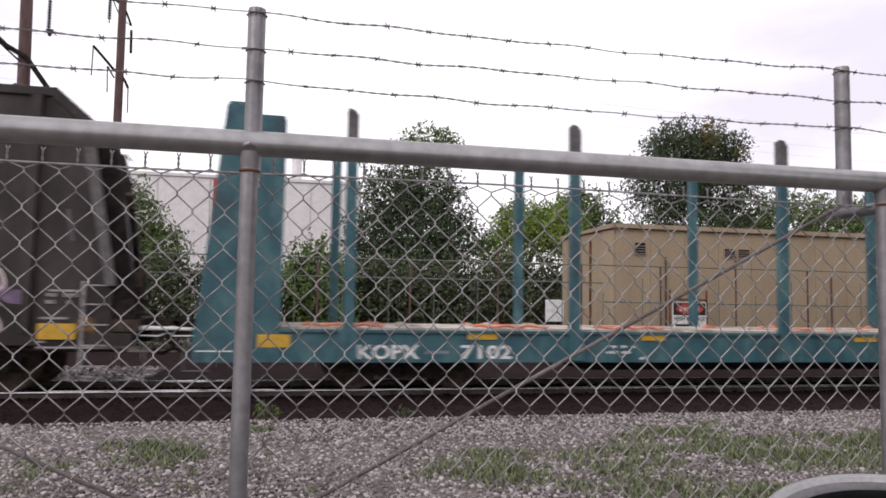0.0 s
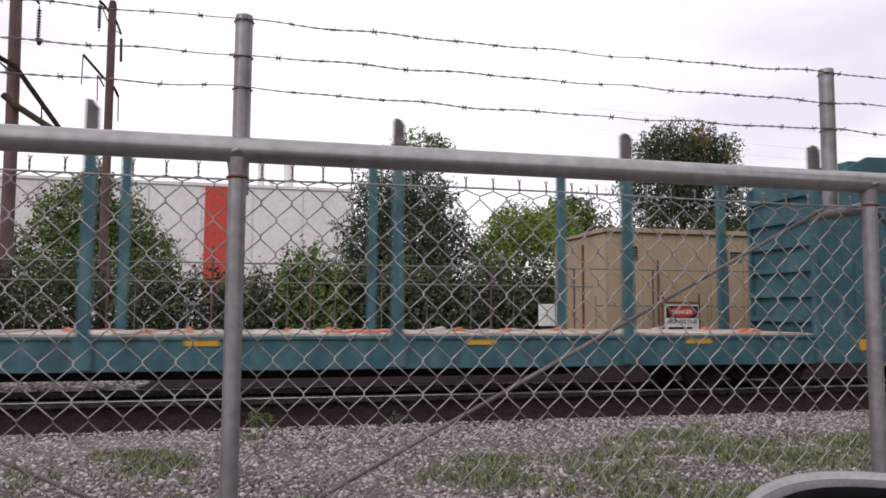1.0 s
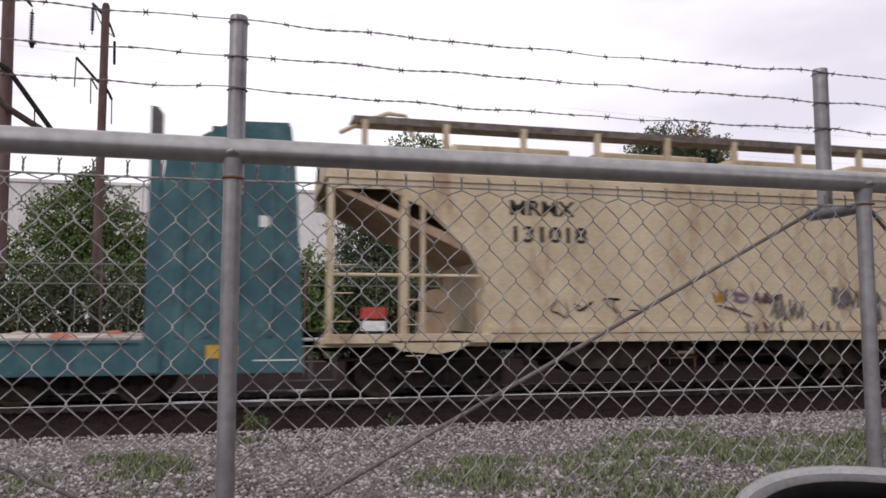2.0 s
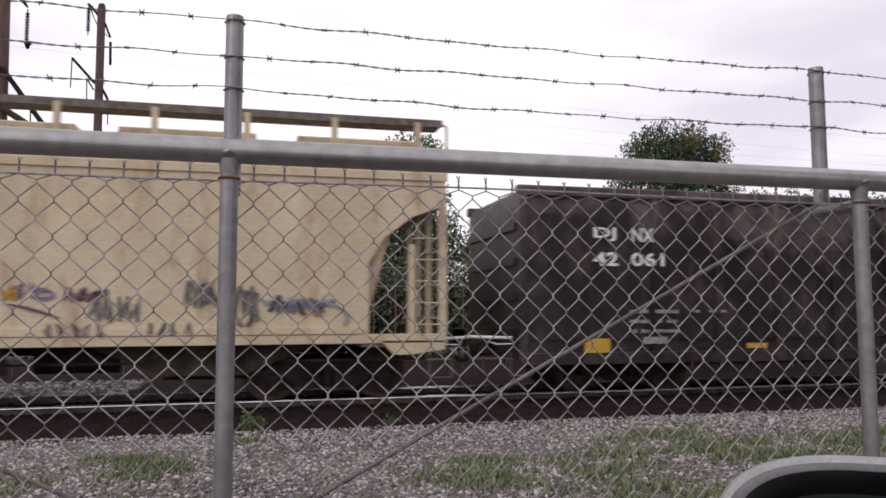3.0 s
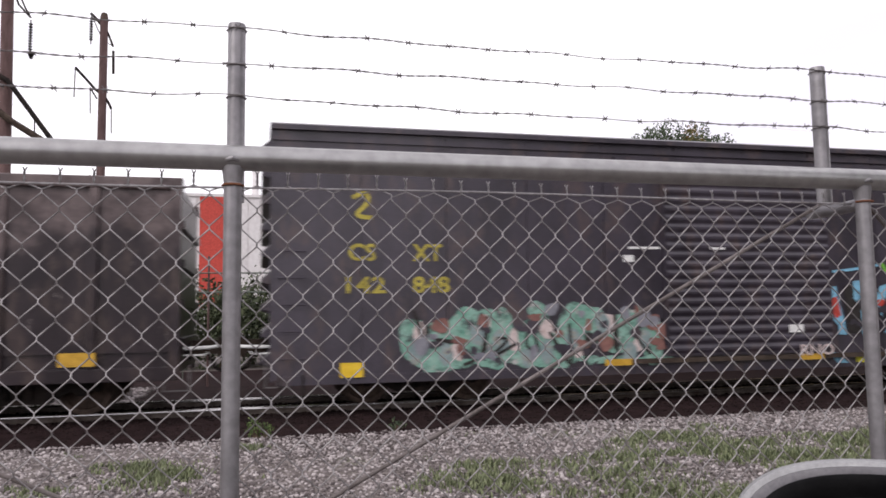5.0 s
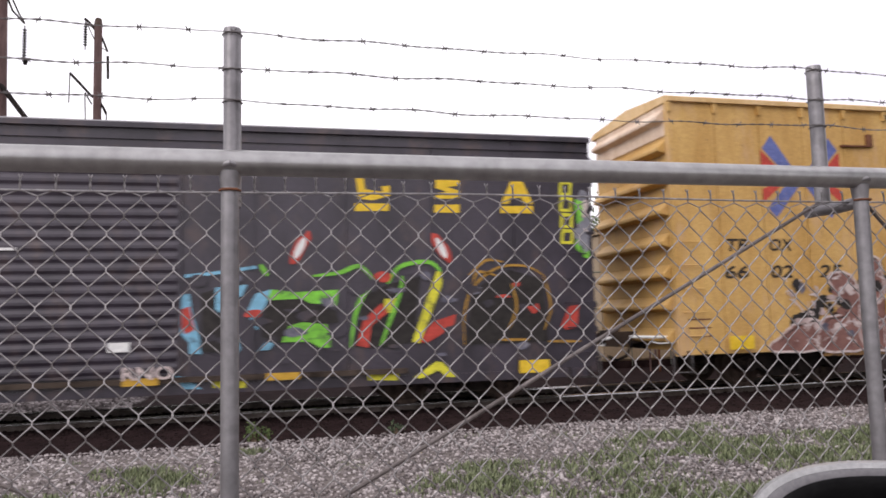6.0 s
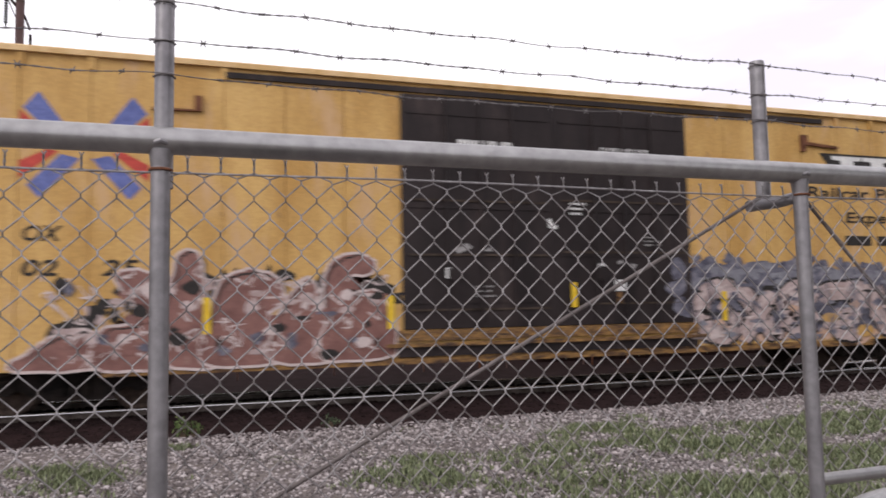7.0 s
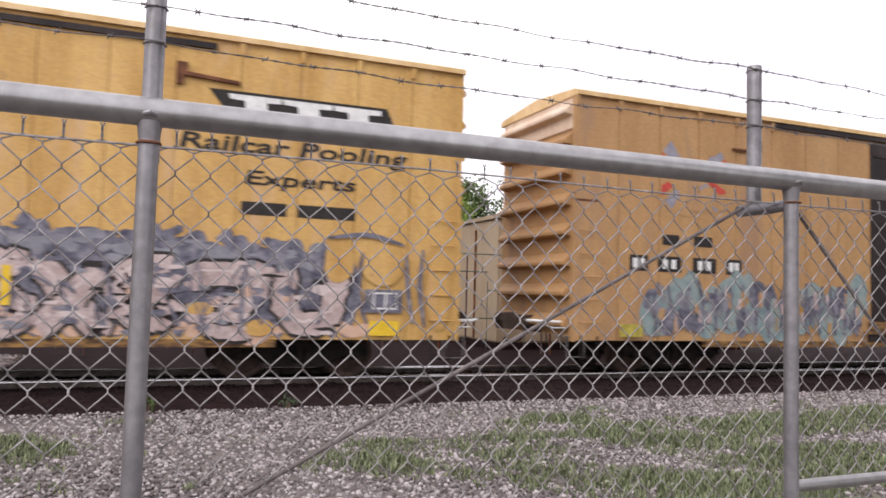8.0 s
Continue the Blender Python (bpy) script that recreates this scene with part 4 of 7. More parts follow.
def make_poles():
    p = thing("catenary_pole", pose(-8.57, 28, 0), "rusty steel catenary pole with hanging insulators", "catenary pole", group="catenary poles")
    part("mast", Build().tube([(.08, 0, -.3), (.05, 0, 7), (-.1, 0, 17)], .24, 10, .19), POLEM, p, smooth=True)
    part("bracket", Build().tube([(-1.6, -.3, 11.1), (-.5, -.3, 10.05), (.14, -.3, 9.70), (.19, -.3, 9.64), (1.49, -.3, 7.82), (2.1, -.3, 6.95)], .085, 8), DARK, p, "dark diagonal bracket arm")
    part("bracket", Build().tube([(-.2, -.26, 8.70), (.30, -.26, 8.30), (1.12, -.26, 7.78), (1.9, -.26, 7.3)], .11, 8), GRIME, p)
    part("bracket_stay", Build().cyl((-1.5, -.25, 10.85), (.0, -.25, 9.5), .03, 6), DARK, p)
    part("bracket_stay", Build().cyl((1.02, -.3, 8.45), (1.04, -.3, 7.86), .025, 6), DARK, p)
    part("insulator_arm", Build().tube([(-.1, 0, 13.6), (.32, 0, 12.5), (.70, 0, 12.08)], .035, 6).tube([(.1, 0, 13.4), (.53, 0, 12.4), (.72, 0, 12.06)], .03, 6), DARK, p)
    b = Build()
    insulator(b, .72, 0, 11.84, 11, .085)
    part("insulator", b, DARK, p, "black ribbed insulator string", smooth=True)
    part("insulator_clamp", Build().tube([(.76, 0, 10.82), (.76, 0, 10.72), (.76, 0, 10.6)], .13, 8, .05), DARK, p)
    q = thing("catenary_pole", pose(-5.86, 30, 0), "rusty steel catenary pole with hanging insulators", "catenary pole", group="catenary poles")
    part("mast", Build().tube([(.02, 0, -.3), (.0, 0, 6), (-.02, 0, 13.05)], .17, 12, .145), POLEM, q, smooth=True)
    part("pole_cap", Build().tube([(-.02, 0, 12.9), (-.02, 0, 13.12), (-.02, 0, 13.2)], .16, 10, .10), GRIME, q, smooth=True)
    part("crossarm", Build().tube([(-.50, 0, 13.16), (-.34, 0, 13.02), (-.1, 0, 12.72)], .05, 8).tube([(-.42, 0, 13.0), (-.26, 0, 12.6), (-.12, 0, 12.3)], .02, 6), DARK, q)
    part("crossarm", Build().tube([(.03, 0, 12.6), (.14, 0, 12.4), (.32, 0, 11.92)], .04, 8).tube([(.05, 0, 12.1), (.32, 0, 11.92)], .015, 6), DARK, q)
    b = Build()
    insulator(b, -.47, 0, 12.95, 9, .085)
    part("insulator", b, DARK, q, "black ribbed insulator string", smooth=True)
    part("insulator_rod", Build().tube([(.33, 0, 11.75), (.34, 0, 11.3), (.35, 0, 10.86)], .05, 8), DARK, q, smooth=True)
    part("bracket", Build().tube([(-.98, 0, 11.02), (-.6, 0, 10.6), (-.24, 0, 10.19), (.06, 0, 9.97), (.2, 0, 9.74), (.31, 0, 9.50)], .05, 8), DARK, q)
    for a, e, r in (((-.98, 0, 11.0), (-1.0, 0, 9.88), .022), ((-.45, 0, 10.28), (-.42, 0, 9.28), .022), ((.31, 0, 9.5), (.33, 0, 8.55), .022), ((-.45, 0, 10.28), (-.2, 0, 9.85), .03)):
        part("hanger", Build().cyl(a, e, r, 6), DARK, q)
    for k, (za, zb, r) in enumerate(((13.2, 11.4, .0035), (12.1, 10.4, .0035), (10.9, 10.1, .003), (9.6, 9.2, .003))):
        pts = [(-40 + 4 * i, 31 + .25 * i, za + (zb - za) * i / 25 - .5 * math.sin(i / 25 * math.pi)) for i in range(26)]
        w = thing("overhead_wire", pose(0, 0, 0), "thin overhead wire across the pale sky", "overhead wire", group="overhead wires")
        part("wire", Build().tube(pts, r, 5), DARK, w)


make_poles()


# ---- the train ----
SPEED = 11.48
NEAR = -1.55


def train_x(t):
    """How far the train has run to the left after t seconds."""
    return SPEED * t - 0.36 * max(0.0, 1 - t / 1.6) - 0.083 * min(1.0, max(0.0, (t - 6.4) / 0.8))


CARS, WHEELS = [], []


class Car:
    """A wagon whose parts are given in metres along the train; its Empty stands on the rails at its left end."""

    def __init__(self, name, left, label, category):
        self.left = left
        self.ob = thing(name, pose(left - train_x(0), TRACK_Y, RAIL_TOP), label, category, group="wagons of the train")
        CARS.append((self.ob, left))

    def part(self, name, b, mat, label="", parent=None, smooth=False, bevel=0.0):
        if name.startswith(("graffiti", "painted")) and len(b.starts) > 1:
            for q in b.pieces():
                self.part(name, q, mat, label)
            return None
        b.v = [(x - self.left, y, z + FLOOR_LIFT) for x, y, z in b.v]
        return part(name, b, mat, parent or self.ob, label, smooth, bevel)

    def words(self, text, x0, x1, z0, z1, mat, layer=1, slant=0.0, name="lettering"):
        return lettering(name, text, x0 - self.left, x1 - self.left, z0 + FLOOR_LIFT, z1 + FLOOR_LIFT, NEAR - 0.004 * layer, mat, self.ob, slant)

    def patch(self, name, x0, x1, z0, z1, mat, layer=1, label=""):
        y = NEAR - 0.004 * layer
        return self.part(name, Build().box(x0, x1, y, y + .003, z0, z1), mat, label)


def text_bars(car, x0, x1, z0, z1, mat, layer, seed):
    """A line of small writing too worn to read, as short bars."""
    rng = random.Random(seed)
    b, x, y = Build(), x0, NEAR - .004 * layer
    while x < x1 - .03:
        w = rng.uniform(.035, .07)
        if rng.random() < .82:
            b.box(x, min(x + w, x1), y, y + .003, z0 + rng.uniform(0, .01), z1 - rng.uniform(0, .01))
        x += w + .018
    ob = car.part("stencil", b, mat)
    ob["kind"] = "stuff"


def ribbon(b, pts, w, y, taper=False):
    """A flat brush stroke through points in x and z."""
    n = len(pts)
    v = []
    for i, (x, z) in enumerate(pts):
        xa, za = pts[max(i - 1, 0)]
        xb, zb = pts[min(i + 1, n - 1)]
        dx, dz = xb - xa, zb - za
        d = math.hypot(dx, dz) or 1
        h = w / 2 * (0.35 + 0.65 * math.sin(math.pi * (i + .5) / n) if taper else 1)
        v += [(x - dz / d * h, y, z + dx / d * h), (x + dz / d * h, y, z - dx / d * h)]
    return b.add(v, [(2 * i, 2 * i + 1, 2 * i + 3, 2 * i + 2) for i in range(n - 1)])


def smooth_line(ctrl, steps=6, closed=False):
    pts, n = [], len(ctrl)
    rng_n = n if closed else n - 1
    for i in range(rng_n):
        p0, p1, p2, p3 = (ctrl[(i + k) % n] if closed else ctrl[min(max(i + k, 0), n - 1)] for k in (-1, 0, 1, 2))
        for s in range(steps):
            u = s / steps
            pts.append(tuple(0.5 * (2 * b + (c - a) * u + (2 * a - 5 * b + 4 * c - d) * u * u + (3 * b - a - 3 * c + d) * u ** 3) for a, b, c, d in zip(p0, p1, p2, p3)))
    pts.append(ctrl[0] if closed else ctrl[-1])
    return pts


def blob(b, outline, y):
    """A flat painted patch with a smooth edge, fanned from its middle."""
    pts = smooth_line(outline, 5, True)[:-1]
    cx, cz = sum(q[0] for q in pts) / len(pts), sum(q[1] for q in pts) / len(pts)
    v = [(cx, y, cz)] + [(x, y, z) for x, z in pts]
    n = len(pts)
    return b.add(v, [(0, i + 1, (i + 1) % n + 1) for i in range(n)])


def cut(b, outline, y):
    """A flat painted patch with hard straight edges."""
    return b.add([(x, y, z) for x, z in outline], [tuple(range(len(outline)))])


def ring(cx, cz, rx, rz, rng, n=8, jag=0.22):
    return [(cx + rx * math.cos(k * 2 * math.pi / n) * rng.uniform(1 - jag, 1 + jag), cz + rz * math.sin(k * 2 * math.pi / n) * rng.uniform(1 - jag, 1 + jag)) for k in range(n)]


def truck_mesh():
    b = Build()
    for y in (-1.02, 1.02):
        out = [(-1.15, .36), (-1.15, .54), (-.75, .62), (-.35, .66), (.35, .66), (.75, .62), (1.15, .54), (1.15, .36), (.7, .36), (.42, .20), (-.42, .20), (-.7, .36)]
        b.prism(out, y - .07, y + .07)
        for x in (-.89, .89):
            b.cyl((x, y - .14, .42), (x, y + .12, .42), .12, 12)
        for x in (-.17, 0, .17):
            b.cyl((x, y - .1, .28), (x, y - .1, .56), .06, 8)
    b.box(-.2, .2, -1.1, 1.1, .45, .68)
    b.box(-1.0, 1.0, -.05, .05, .3, .36)
    return b.mesh("truck")


def wheel_mesh():
    b = Build()
    for s in (-1, 1):
        y = .755 * s
        prof = [(.0, .09), (.12, .10), (.14, .05), (.33, .035), (.35, .06), (.42, .065), (.42, -.05), (.455, -.06), (.455, -.09), (.35, -.09), (.33, -.03), (.14, -.04), (.12, -.09), (0, -.09)]
        n, v, f = 24, [], []
        for k in range(n):
            a = 2 * math.pi * k / n
            for r, w in prof:
                v.append((r * math.cos(a), y + s * w * 1.0, r * math.sin(a)))
        m = len(prof)
        for k in range(n):
            for j in range(m - 1):
                f.append((k * m + j, k * m + j + 1, ((k + 1) % n) * m + j + 1, ((k + 1) % n) * m + j))
        b.add(v, f)
        for k in range(3):
            a = k * 2.094
            b.box(.2 * math.cos(a) - .02, .2 * math.cos(a) + .02, y + s * .05 - .02, y + s * .05 + .02, .2 * math.sin(a) - .02, .2 * math.sin(a) + .02)
    b.cyl((0, -1.05, 0), (0, 1.05, 0), .075, 12)
    return b.mesh("wheelset")


TRUCK, WHEELSET = truck_mesh(), wheel_mesh()
TRUCK.materials.append(DARK)
WHEELSET.materials.append(material("wheel_steel", (0.035, 0.024, 0.02), (0.10, 0.07, 0.055), 5, 0.6, 0.5, 0.2))


def running_gear(car, xs, z_frame=.9, ends=()):
    """Two trucks with turning wheelsets, the centre sill, couplers and brake gear."""
    a, e = ends
    car.part("centre_sill", Build().box(a, e, -.3, .3, .62, z_frame), DARK)
    for x in xs:
        t = new("truck", TRUCK)
        t.parent, t.location = car.ob, (x - car.left, 0, 0)
        for q in (-.89, .89):
            w = new("wheelset", WHEELSET)
            w.parent, w.location = t, (q, 0, .42)
            WHEELS.append((w, q))
    for x, s in ((a, -1), (e, 1)):
        c = Build().box(min(x, x + s * .45), max(x, x + s * .45), -.12, .12, .72, .95)
        c.prism([(x + s * .45, .66), (x + s * .45, 1.0), (x + s * .72, .98), (x + s * .78, .84), (x + s * .72, .68)], -.16, .16)
        car.part("coupler", c, GRIME)
        car.part("uncoupling_lever", Build().tube([(x + s * .02, -1.32, .86), (x + s * .4, -1.30, .87), (x + s * (.78 if s < 0 else .5), -1.22, .885)], .026, 8), WHITEP, "pale uncoupling rod")
        car.part("hand_rod", Build().tube([(x + s * .02, -1.36, .76), (x + s * .3, -1.36, .755), (x + s * .36, -1.2, .79)], .012, 6), WHITEP)
        car.part("foot_step", Build().tube([(x - s * .25, NEAR + .02, .62), (x - s * .25, NEAR + .02, .24), (x + s * .12, NEAR + .02, .24), (x + s * .12, NEAR + .02, .62)], .016, 6), STAKEGREY)
        car.part("air_hose", Build().tube([(x + s * .3, -.35, .75), (x + s * .42, -.36, .5), (x + s * .6, -.3, .42), (x + s * .75, -.25, .5)], .03, 8), DARK)
    m = (a + e) / 2
    car.part("brake_cylinder", Build().cyl((m - 1.2, -.8, .58), (m - .4, -.8, .58), .2, 14), DARK, smooth=True)
    car.part("air_reservoir", Build().cyl((m + .5, -.7, .6), (m + 1.7, -.7, .6), .24, 14), DARK, smooth=True)
    for q in range(int((e - a) / 2.6)):
        x = a + 1.3 + q * 2.6
        car.part("cross_bearer", Build().prism([(x - .06, .62), (x - .06, z_frame), (x + .06, z_frame), (x + .06, .62)], -1.45, 1.45), DARK)
    car.part("brake_pipe", Build().cyl((a + .2, -1.1, .52), (e - .2, -1.1, .52), .025, 6), GRIME)


def rungs(car, x0, x1, zs, mat, y=None, posts=True):
    y = NEAR - .06 if y is None else y
    for z in zs:
        car.part("rung", Build().tube([(x0, y + .05, z), (x0, y, z), (x1, y, z), (x1, y + .05, z)], .011, 6), mat)
    if posts:
        for x in (x0, x1):
            car.part("ladder_rail", Build().box(x - .025, x + .025, y, y + .05, zs[0] - .15, zs[-1] + .15), mat)


# -- black open hopper that leads
def lead_hopper():
    c = Car("hopper_wagon", -17.0, "soot-black open-top hopper wagon with sloping end and side ribs", "hopper wagon")
    side = [(-16.9, .62), (-16.9, 2.4), (-16.4, 4.36), (-3.57, 4.36), (-3.12, 3.98), (-2.98, 3.4), (-2.76, 2.0), (-2.66, 1.3), (-2.66, .62)]
    for y in (NEAR, 1.47):
        c.part("side_sheet", Build().prism(side, y, y + .08), SOOT)
    c.part("end_sheet", Build().prism([(-3.62, 4.3), (-3.5, 4.3), (-2.98, 2.9), (-2.62, 1.3), (-2.75, 1.3), (-3.1, 2.9)], NEAR + .08, 1.47), SOOT)
    c.part("end_sheet", Build().prism([(-16.4, 4.3), (-16.3, 4.3), (-16.8, 2.4), (-16.85, .8), (-16.98, .8), (-16.9, 2.4)], NEAR + .08, 1.47), SOOT)
    c.part("top_chord", Build().box(-16.4, -3.57, NEAR - .05, NEAR + .12, 4.28, 4.42), SOOT, bevel=.02)
    c.part("top_chord_end", Build().prism([(-3.62, 4.42), (-3.55, 4.42), (-3.04, 3.98), (-2.98, 3.86), (-3.1, 3.86), (-3.6, 4.26)], NEAR - .05, NEAR + .1), SOOT)
    for i in range(11):
        x = -15.6 + i * 1.18
        c.part("side_rib", Build().prism([(x - .05, .8), (x - .07, 4.28), (x + .07, 4.28), (x + .05, .8)], NEAR - .11, NEAR), SOOT)
    c.part("corner_post", Build().prism([(-3.20, 3.86), (-3.03, 3.86), (-2.60, 1.5), (-2.74, 1.5)], NEAR - .1, NEAR), STAKEGREY, "grey slanting corner rib")
    # open end frame beyond the slope: shaded slab, ladder and braces
    # Slab whose dark colour carries the shade of the set-back end sheet.
    c.part("end_post", Build().prism([(-3.12, 3.84), (-2.72, 3.62), (-2.38, 1.5), (-2.30, .7), (-2.8, .7), (-2.84, 1.6)], NEAR + .09, NEAR + .16), DARK)
    for k in range(7):
        z = 1.1 + k * .4
        x = -2.36 - .13 * max(0, z - 1.4)
        c.part("end_rung", Build().cyl((x + .04, NEAR + .1, z), (x + .04, -.9, z), .016, 6), GRIME)
    c.part("end_brace", Build().tube([(-2.5, NEAR + .1, 2.9), (-2.55, -.2, 1.8), (-2.45, NEAR + .2, 1.0)], .05, 6), GRIME)
    c.part("end_platform", Build().box(-2.75, -2.28, NEAR + .05, 1.4, .82, 1.0), GRIME, "grimy brown end sill")
    c.part("brake_gear", Build().box(-2.72, -2.4, -1.2, -.5, 1.0, 1.7).cyl((-2.4, -.9, 1.55), (-2.32, -.9, 1.55), .26, 14), GRIME, "grimy brake cylinder and wheel", bevel=.02)
    c.part("side_sill", Build().box(-17.0, -2.35, NEAR - .06, NEAR + .1, .62, .80), SOOT)
    c.patch("reflector", -3.62, -3.11, .71, .94, ORANGEP, 32, "yellow rectangular reflector plate")
    for k, (x, z, w) in enumerate(((-3.6, 1.0, .38), (-3.62, .58, .78), (-3.5, 1.40, .42), (-3.62, .66, .12), (-4.4, 1.18, .3))):
        c.patch("stencil", x, x + w, z, z + .03, DULLWHITE, 33, "thin dirty white line")
    for k in range(2):
        text_bars(c, -3.55, -3.1, 1.22 + .1 * k, 1.28 + .1 * k, DULLWHITE, 5, 140 + k)
    c.part("ladder_rail", Build().box(-3.06, -3.02, NEAR - .1, NEAR - .06, .26, 1.56), DULLWHITE, "worn white ladder rail")
    for z in (.32, .62, .92, 1.22, 1.5):
        c.part("rung", Build().tube([(-3.06, NEAR - .08, z), (-2.7, NEAR - .08, z), (-2.7, NEAR, z)], .012, 6), DULLWHITE)
    c.part("rust_patch", blob(Build(), [(-3.12, .98), (-2.9, 1.0), (-2.88, .6), (-3.1, .55)], NEAR - .006), WORNSILL, "rust-worn patch at the ladder foot")
    lead = random.Random(17)
    for cx, cz, rx, rz, mt in ((-4.45, 2.9, .12, .35, REDP), (-4.5, 2.2, .1, .3, REDP), (-4.3, 1.45, .25, .12, PURPLE), (-3.95, 1.3, .2, .1, PURPLE), (-4.4, 1.0, .2, .12, PURPLE)):
        c.part("graffiti_patch", blob(Build(), ring(cx, cz, rx, rz, lead, 8, .35), NEAR - .006), mt, "faded spray-paint patch")
    c.part("graffiti_line", ribbon(Build(), smooth_line([(-4.4, 1.62), (-4.22, 1.72), (-4.12, 1.5), (-4.28, 1.38), (-4.42, 1.5)], 6), .05, NEAR - .01), PINKW)
    c.part("graffiti_line", ribbon(Build(), smooth_line([(-4.42, .95), (-4.2, 1.02), (-4.15, .8), (-4.42, .82)], 6), .045, NEAR - .01), PINKW)
    c.part("scrape", ribbon(Build(), [(-3.32, 2.62), (-3.24, 2.15)], .05, NEAR - .01), STAKEGREY, "pale scrape on the side")
    c.part("hopper_bay", Build().prism([(-13, .9), (-6, .9), (-7.6, .35), (-11.4, .35)], -1.1, 1.1), SOOT)
    running_gear(c, (-14.9, -5.1), .9, (-17.0, -2.3))


# -- teal bulkhead flat wagon
def flat_wagon():
    c = Car("flat_wagon", -1.53, "teal bulkhead flat wagon with tall stakes and a bleached plank deck", "flat wagon")
    for y in (NEAR, 1.43):
        c.part("side_sill", Build().prism([(-1.5, .36), (-1.5, .88), (23.65, .88), (23.65, .36)], y, y + .12), TEAL, bevel=.012)
    c.part("sill_lip", Build().box(-.2, 21.4, NEAR - .04, NEAR, .84, .885), TEAL)
    c.part("end_sill", Build().box(-1.5, -1.38, -1.43, 1.43, .5, .88), TEAL)
    c.part("end_sill", Build().box(23.5, 23.65, -1.43, 1.43, .5, .88), TEAL)
    plank = Build().box(0, .285, -1.40, 1.40, .86, .915).mesh("deck_plank")
    plank.materials.append(DECK)
    for i in range(74):
        o = new("deck_plank", plank)
        o.parent = c.ob
        o.location = (-.2 + i * .292 - c.left, 0, FLOOR_LIFT + .012 * math.sin(i * 12.9) * math.sin(i * 3.1))
    left = [(-1.53, .36), (-1.47, .9), (-1.12, 4.34), (-1.08, 4.42), (-.80, 4.42), (-.75, 4.24), (-.23, 4.24), (-.20, 4.15), (-.21, .36)]
    right = [(21.26, .36), (21.30, .95), (21.53, 3.60), (22.10, 4.05), (22.55, 4.28), (23.38, 4.30), (23.42, 4.2), (23.50, 3.55), (23.67, .36)]
    for outline, wall in ((left, (-.95, -.78)), (right, (22.2, 22.4))):
        for y in (NEAR - .012, 1.48):
            if y > 0 and outline is right:
                outline = [(22.1, .36), (22.1, 4.05), (22.55, 4.28), (23.38, 4.30), (23.42, 4.2), (23.50, 3.55), (23.67, .36)]
            c.part("bulkhead_gusset", Build().prism(outline, y, y + .08), TEAL, bevel=.01)
        c.part("bulkhead_wall", Build().box(wall[0], wall[1], -1.47, 1.47, .9, 4.2), TEAL)
        for k in range(6):
            z = 1.1 + k * .52
            c.part("bulkhead_rib", Build().box(wall[0] - .12, wall[1] + .12, -1.46, 1.46, z, z + .12), TEAL)
    c.part("bulkhead_edge", Build().box(-.74, -.66, NEAR - .03, NEAR, .9, 4.2), TEAL)
    for x in (21.75, 22.15, 22.6, 23.1):
        c.part("bulkhead_edge", Build().box(x, x + .09, NEAR - .035, NEAR, .92, 3.6 if x < 22 else 3.95), TEAL)
    for x in (.85, 4.69, 8.77, 13.45, 17.53, 21.40):
        for y, s in ((NEAR - .02, 1), (1.45, -1)):
            b = Build().prism([(x - .085, .45), (x - .085, 3.72), (x + .085, 3.72), (x + .085, .45)], y, y + .03)
            b.box(x - .085, x - .055, y + .03, y + .15, .88, 3.72).box(x + .055, x + .085, y + .03, y + .15, .88, 3.72)
            stake = c.part("stake", b, TEAL, bevel=.006)
            b = Build().prism([(x - .087, 3.72), (x - .087, 4.44), (x + .02, 4.42), (x + .087, 4.33), (x + .087, 3.72)], y - .002, y + .03)
            b.box(x - .087, x - .055, y + .03, y + .15, 3.72, 4.42).box(x + .055, x + .087, y + .03, y + .15, 3.72, 4.33)
            c.part("stake_tip", b, STAKEGREY if s > 0 else TEAL, "grey weathered stake tip" if s > 0 else "", parent=stake)
            c.part("stake_pocket", Build().box(x - .14, x + .14, y - .035 if s > 0 else y + .06, y + .06 if s > 0 else y + .16, .40, .86), TEAL, parent=stake)
    rng = random.Random(21)
    for i in range(46):
        x, z = rng.uniform(.0, 21), .92
        y = rng.uniform(-1.4, .9)
        w, d = rng.uniform(.08, .4), rng.uniform(.04, .15)
        b = Build().prism([(x, z), (x + w * .2, z + rng.uniform(.02, .07)), (x + w * .7, z + rng.uniform(.02, .08)), (x + w, z)], y, y + d)
        c.part("deck_litter", b, ORANGEW if rng.random() < .42 else DECK)
    for x in (.15, 3.0, 5.2, 12.3):
        ln = [(x + k * .12, .945 + .02 * math.sin(k * 1.7)) for k in range(12)]
        c.part("strap_litter", Build().tube([(a, -1.2 + .05 * math.sin(a * 5), b) for a, b in ln], .03, 5), ORANGEW, "crumpled orange strapping")
    c.part("fish_belly_sill", Build().prism([(3.4, .62), (18.8, .62), (16.8, .14), (5.4, .14)], -.4, .4), DARK)
    c.words("KOPX", 1.0, 2.0, .42, .65, WHITEP, 2)
    c.words("7102", 2.69, 3.56, .42, .65, WHITEP, 2)
    for k, (x0, x1) in enumerate(((5.3, 5.9), (5.25, 5.7), (5.8, 6.0))):
        text_bars(c, x0, x1, .61 - .1 * k, .66 - .1 * k, WHITEP, 2, 81 + k)
    text_bars(c, 2.1, 2.5, .50, .56, SLATE, 2, 85)
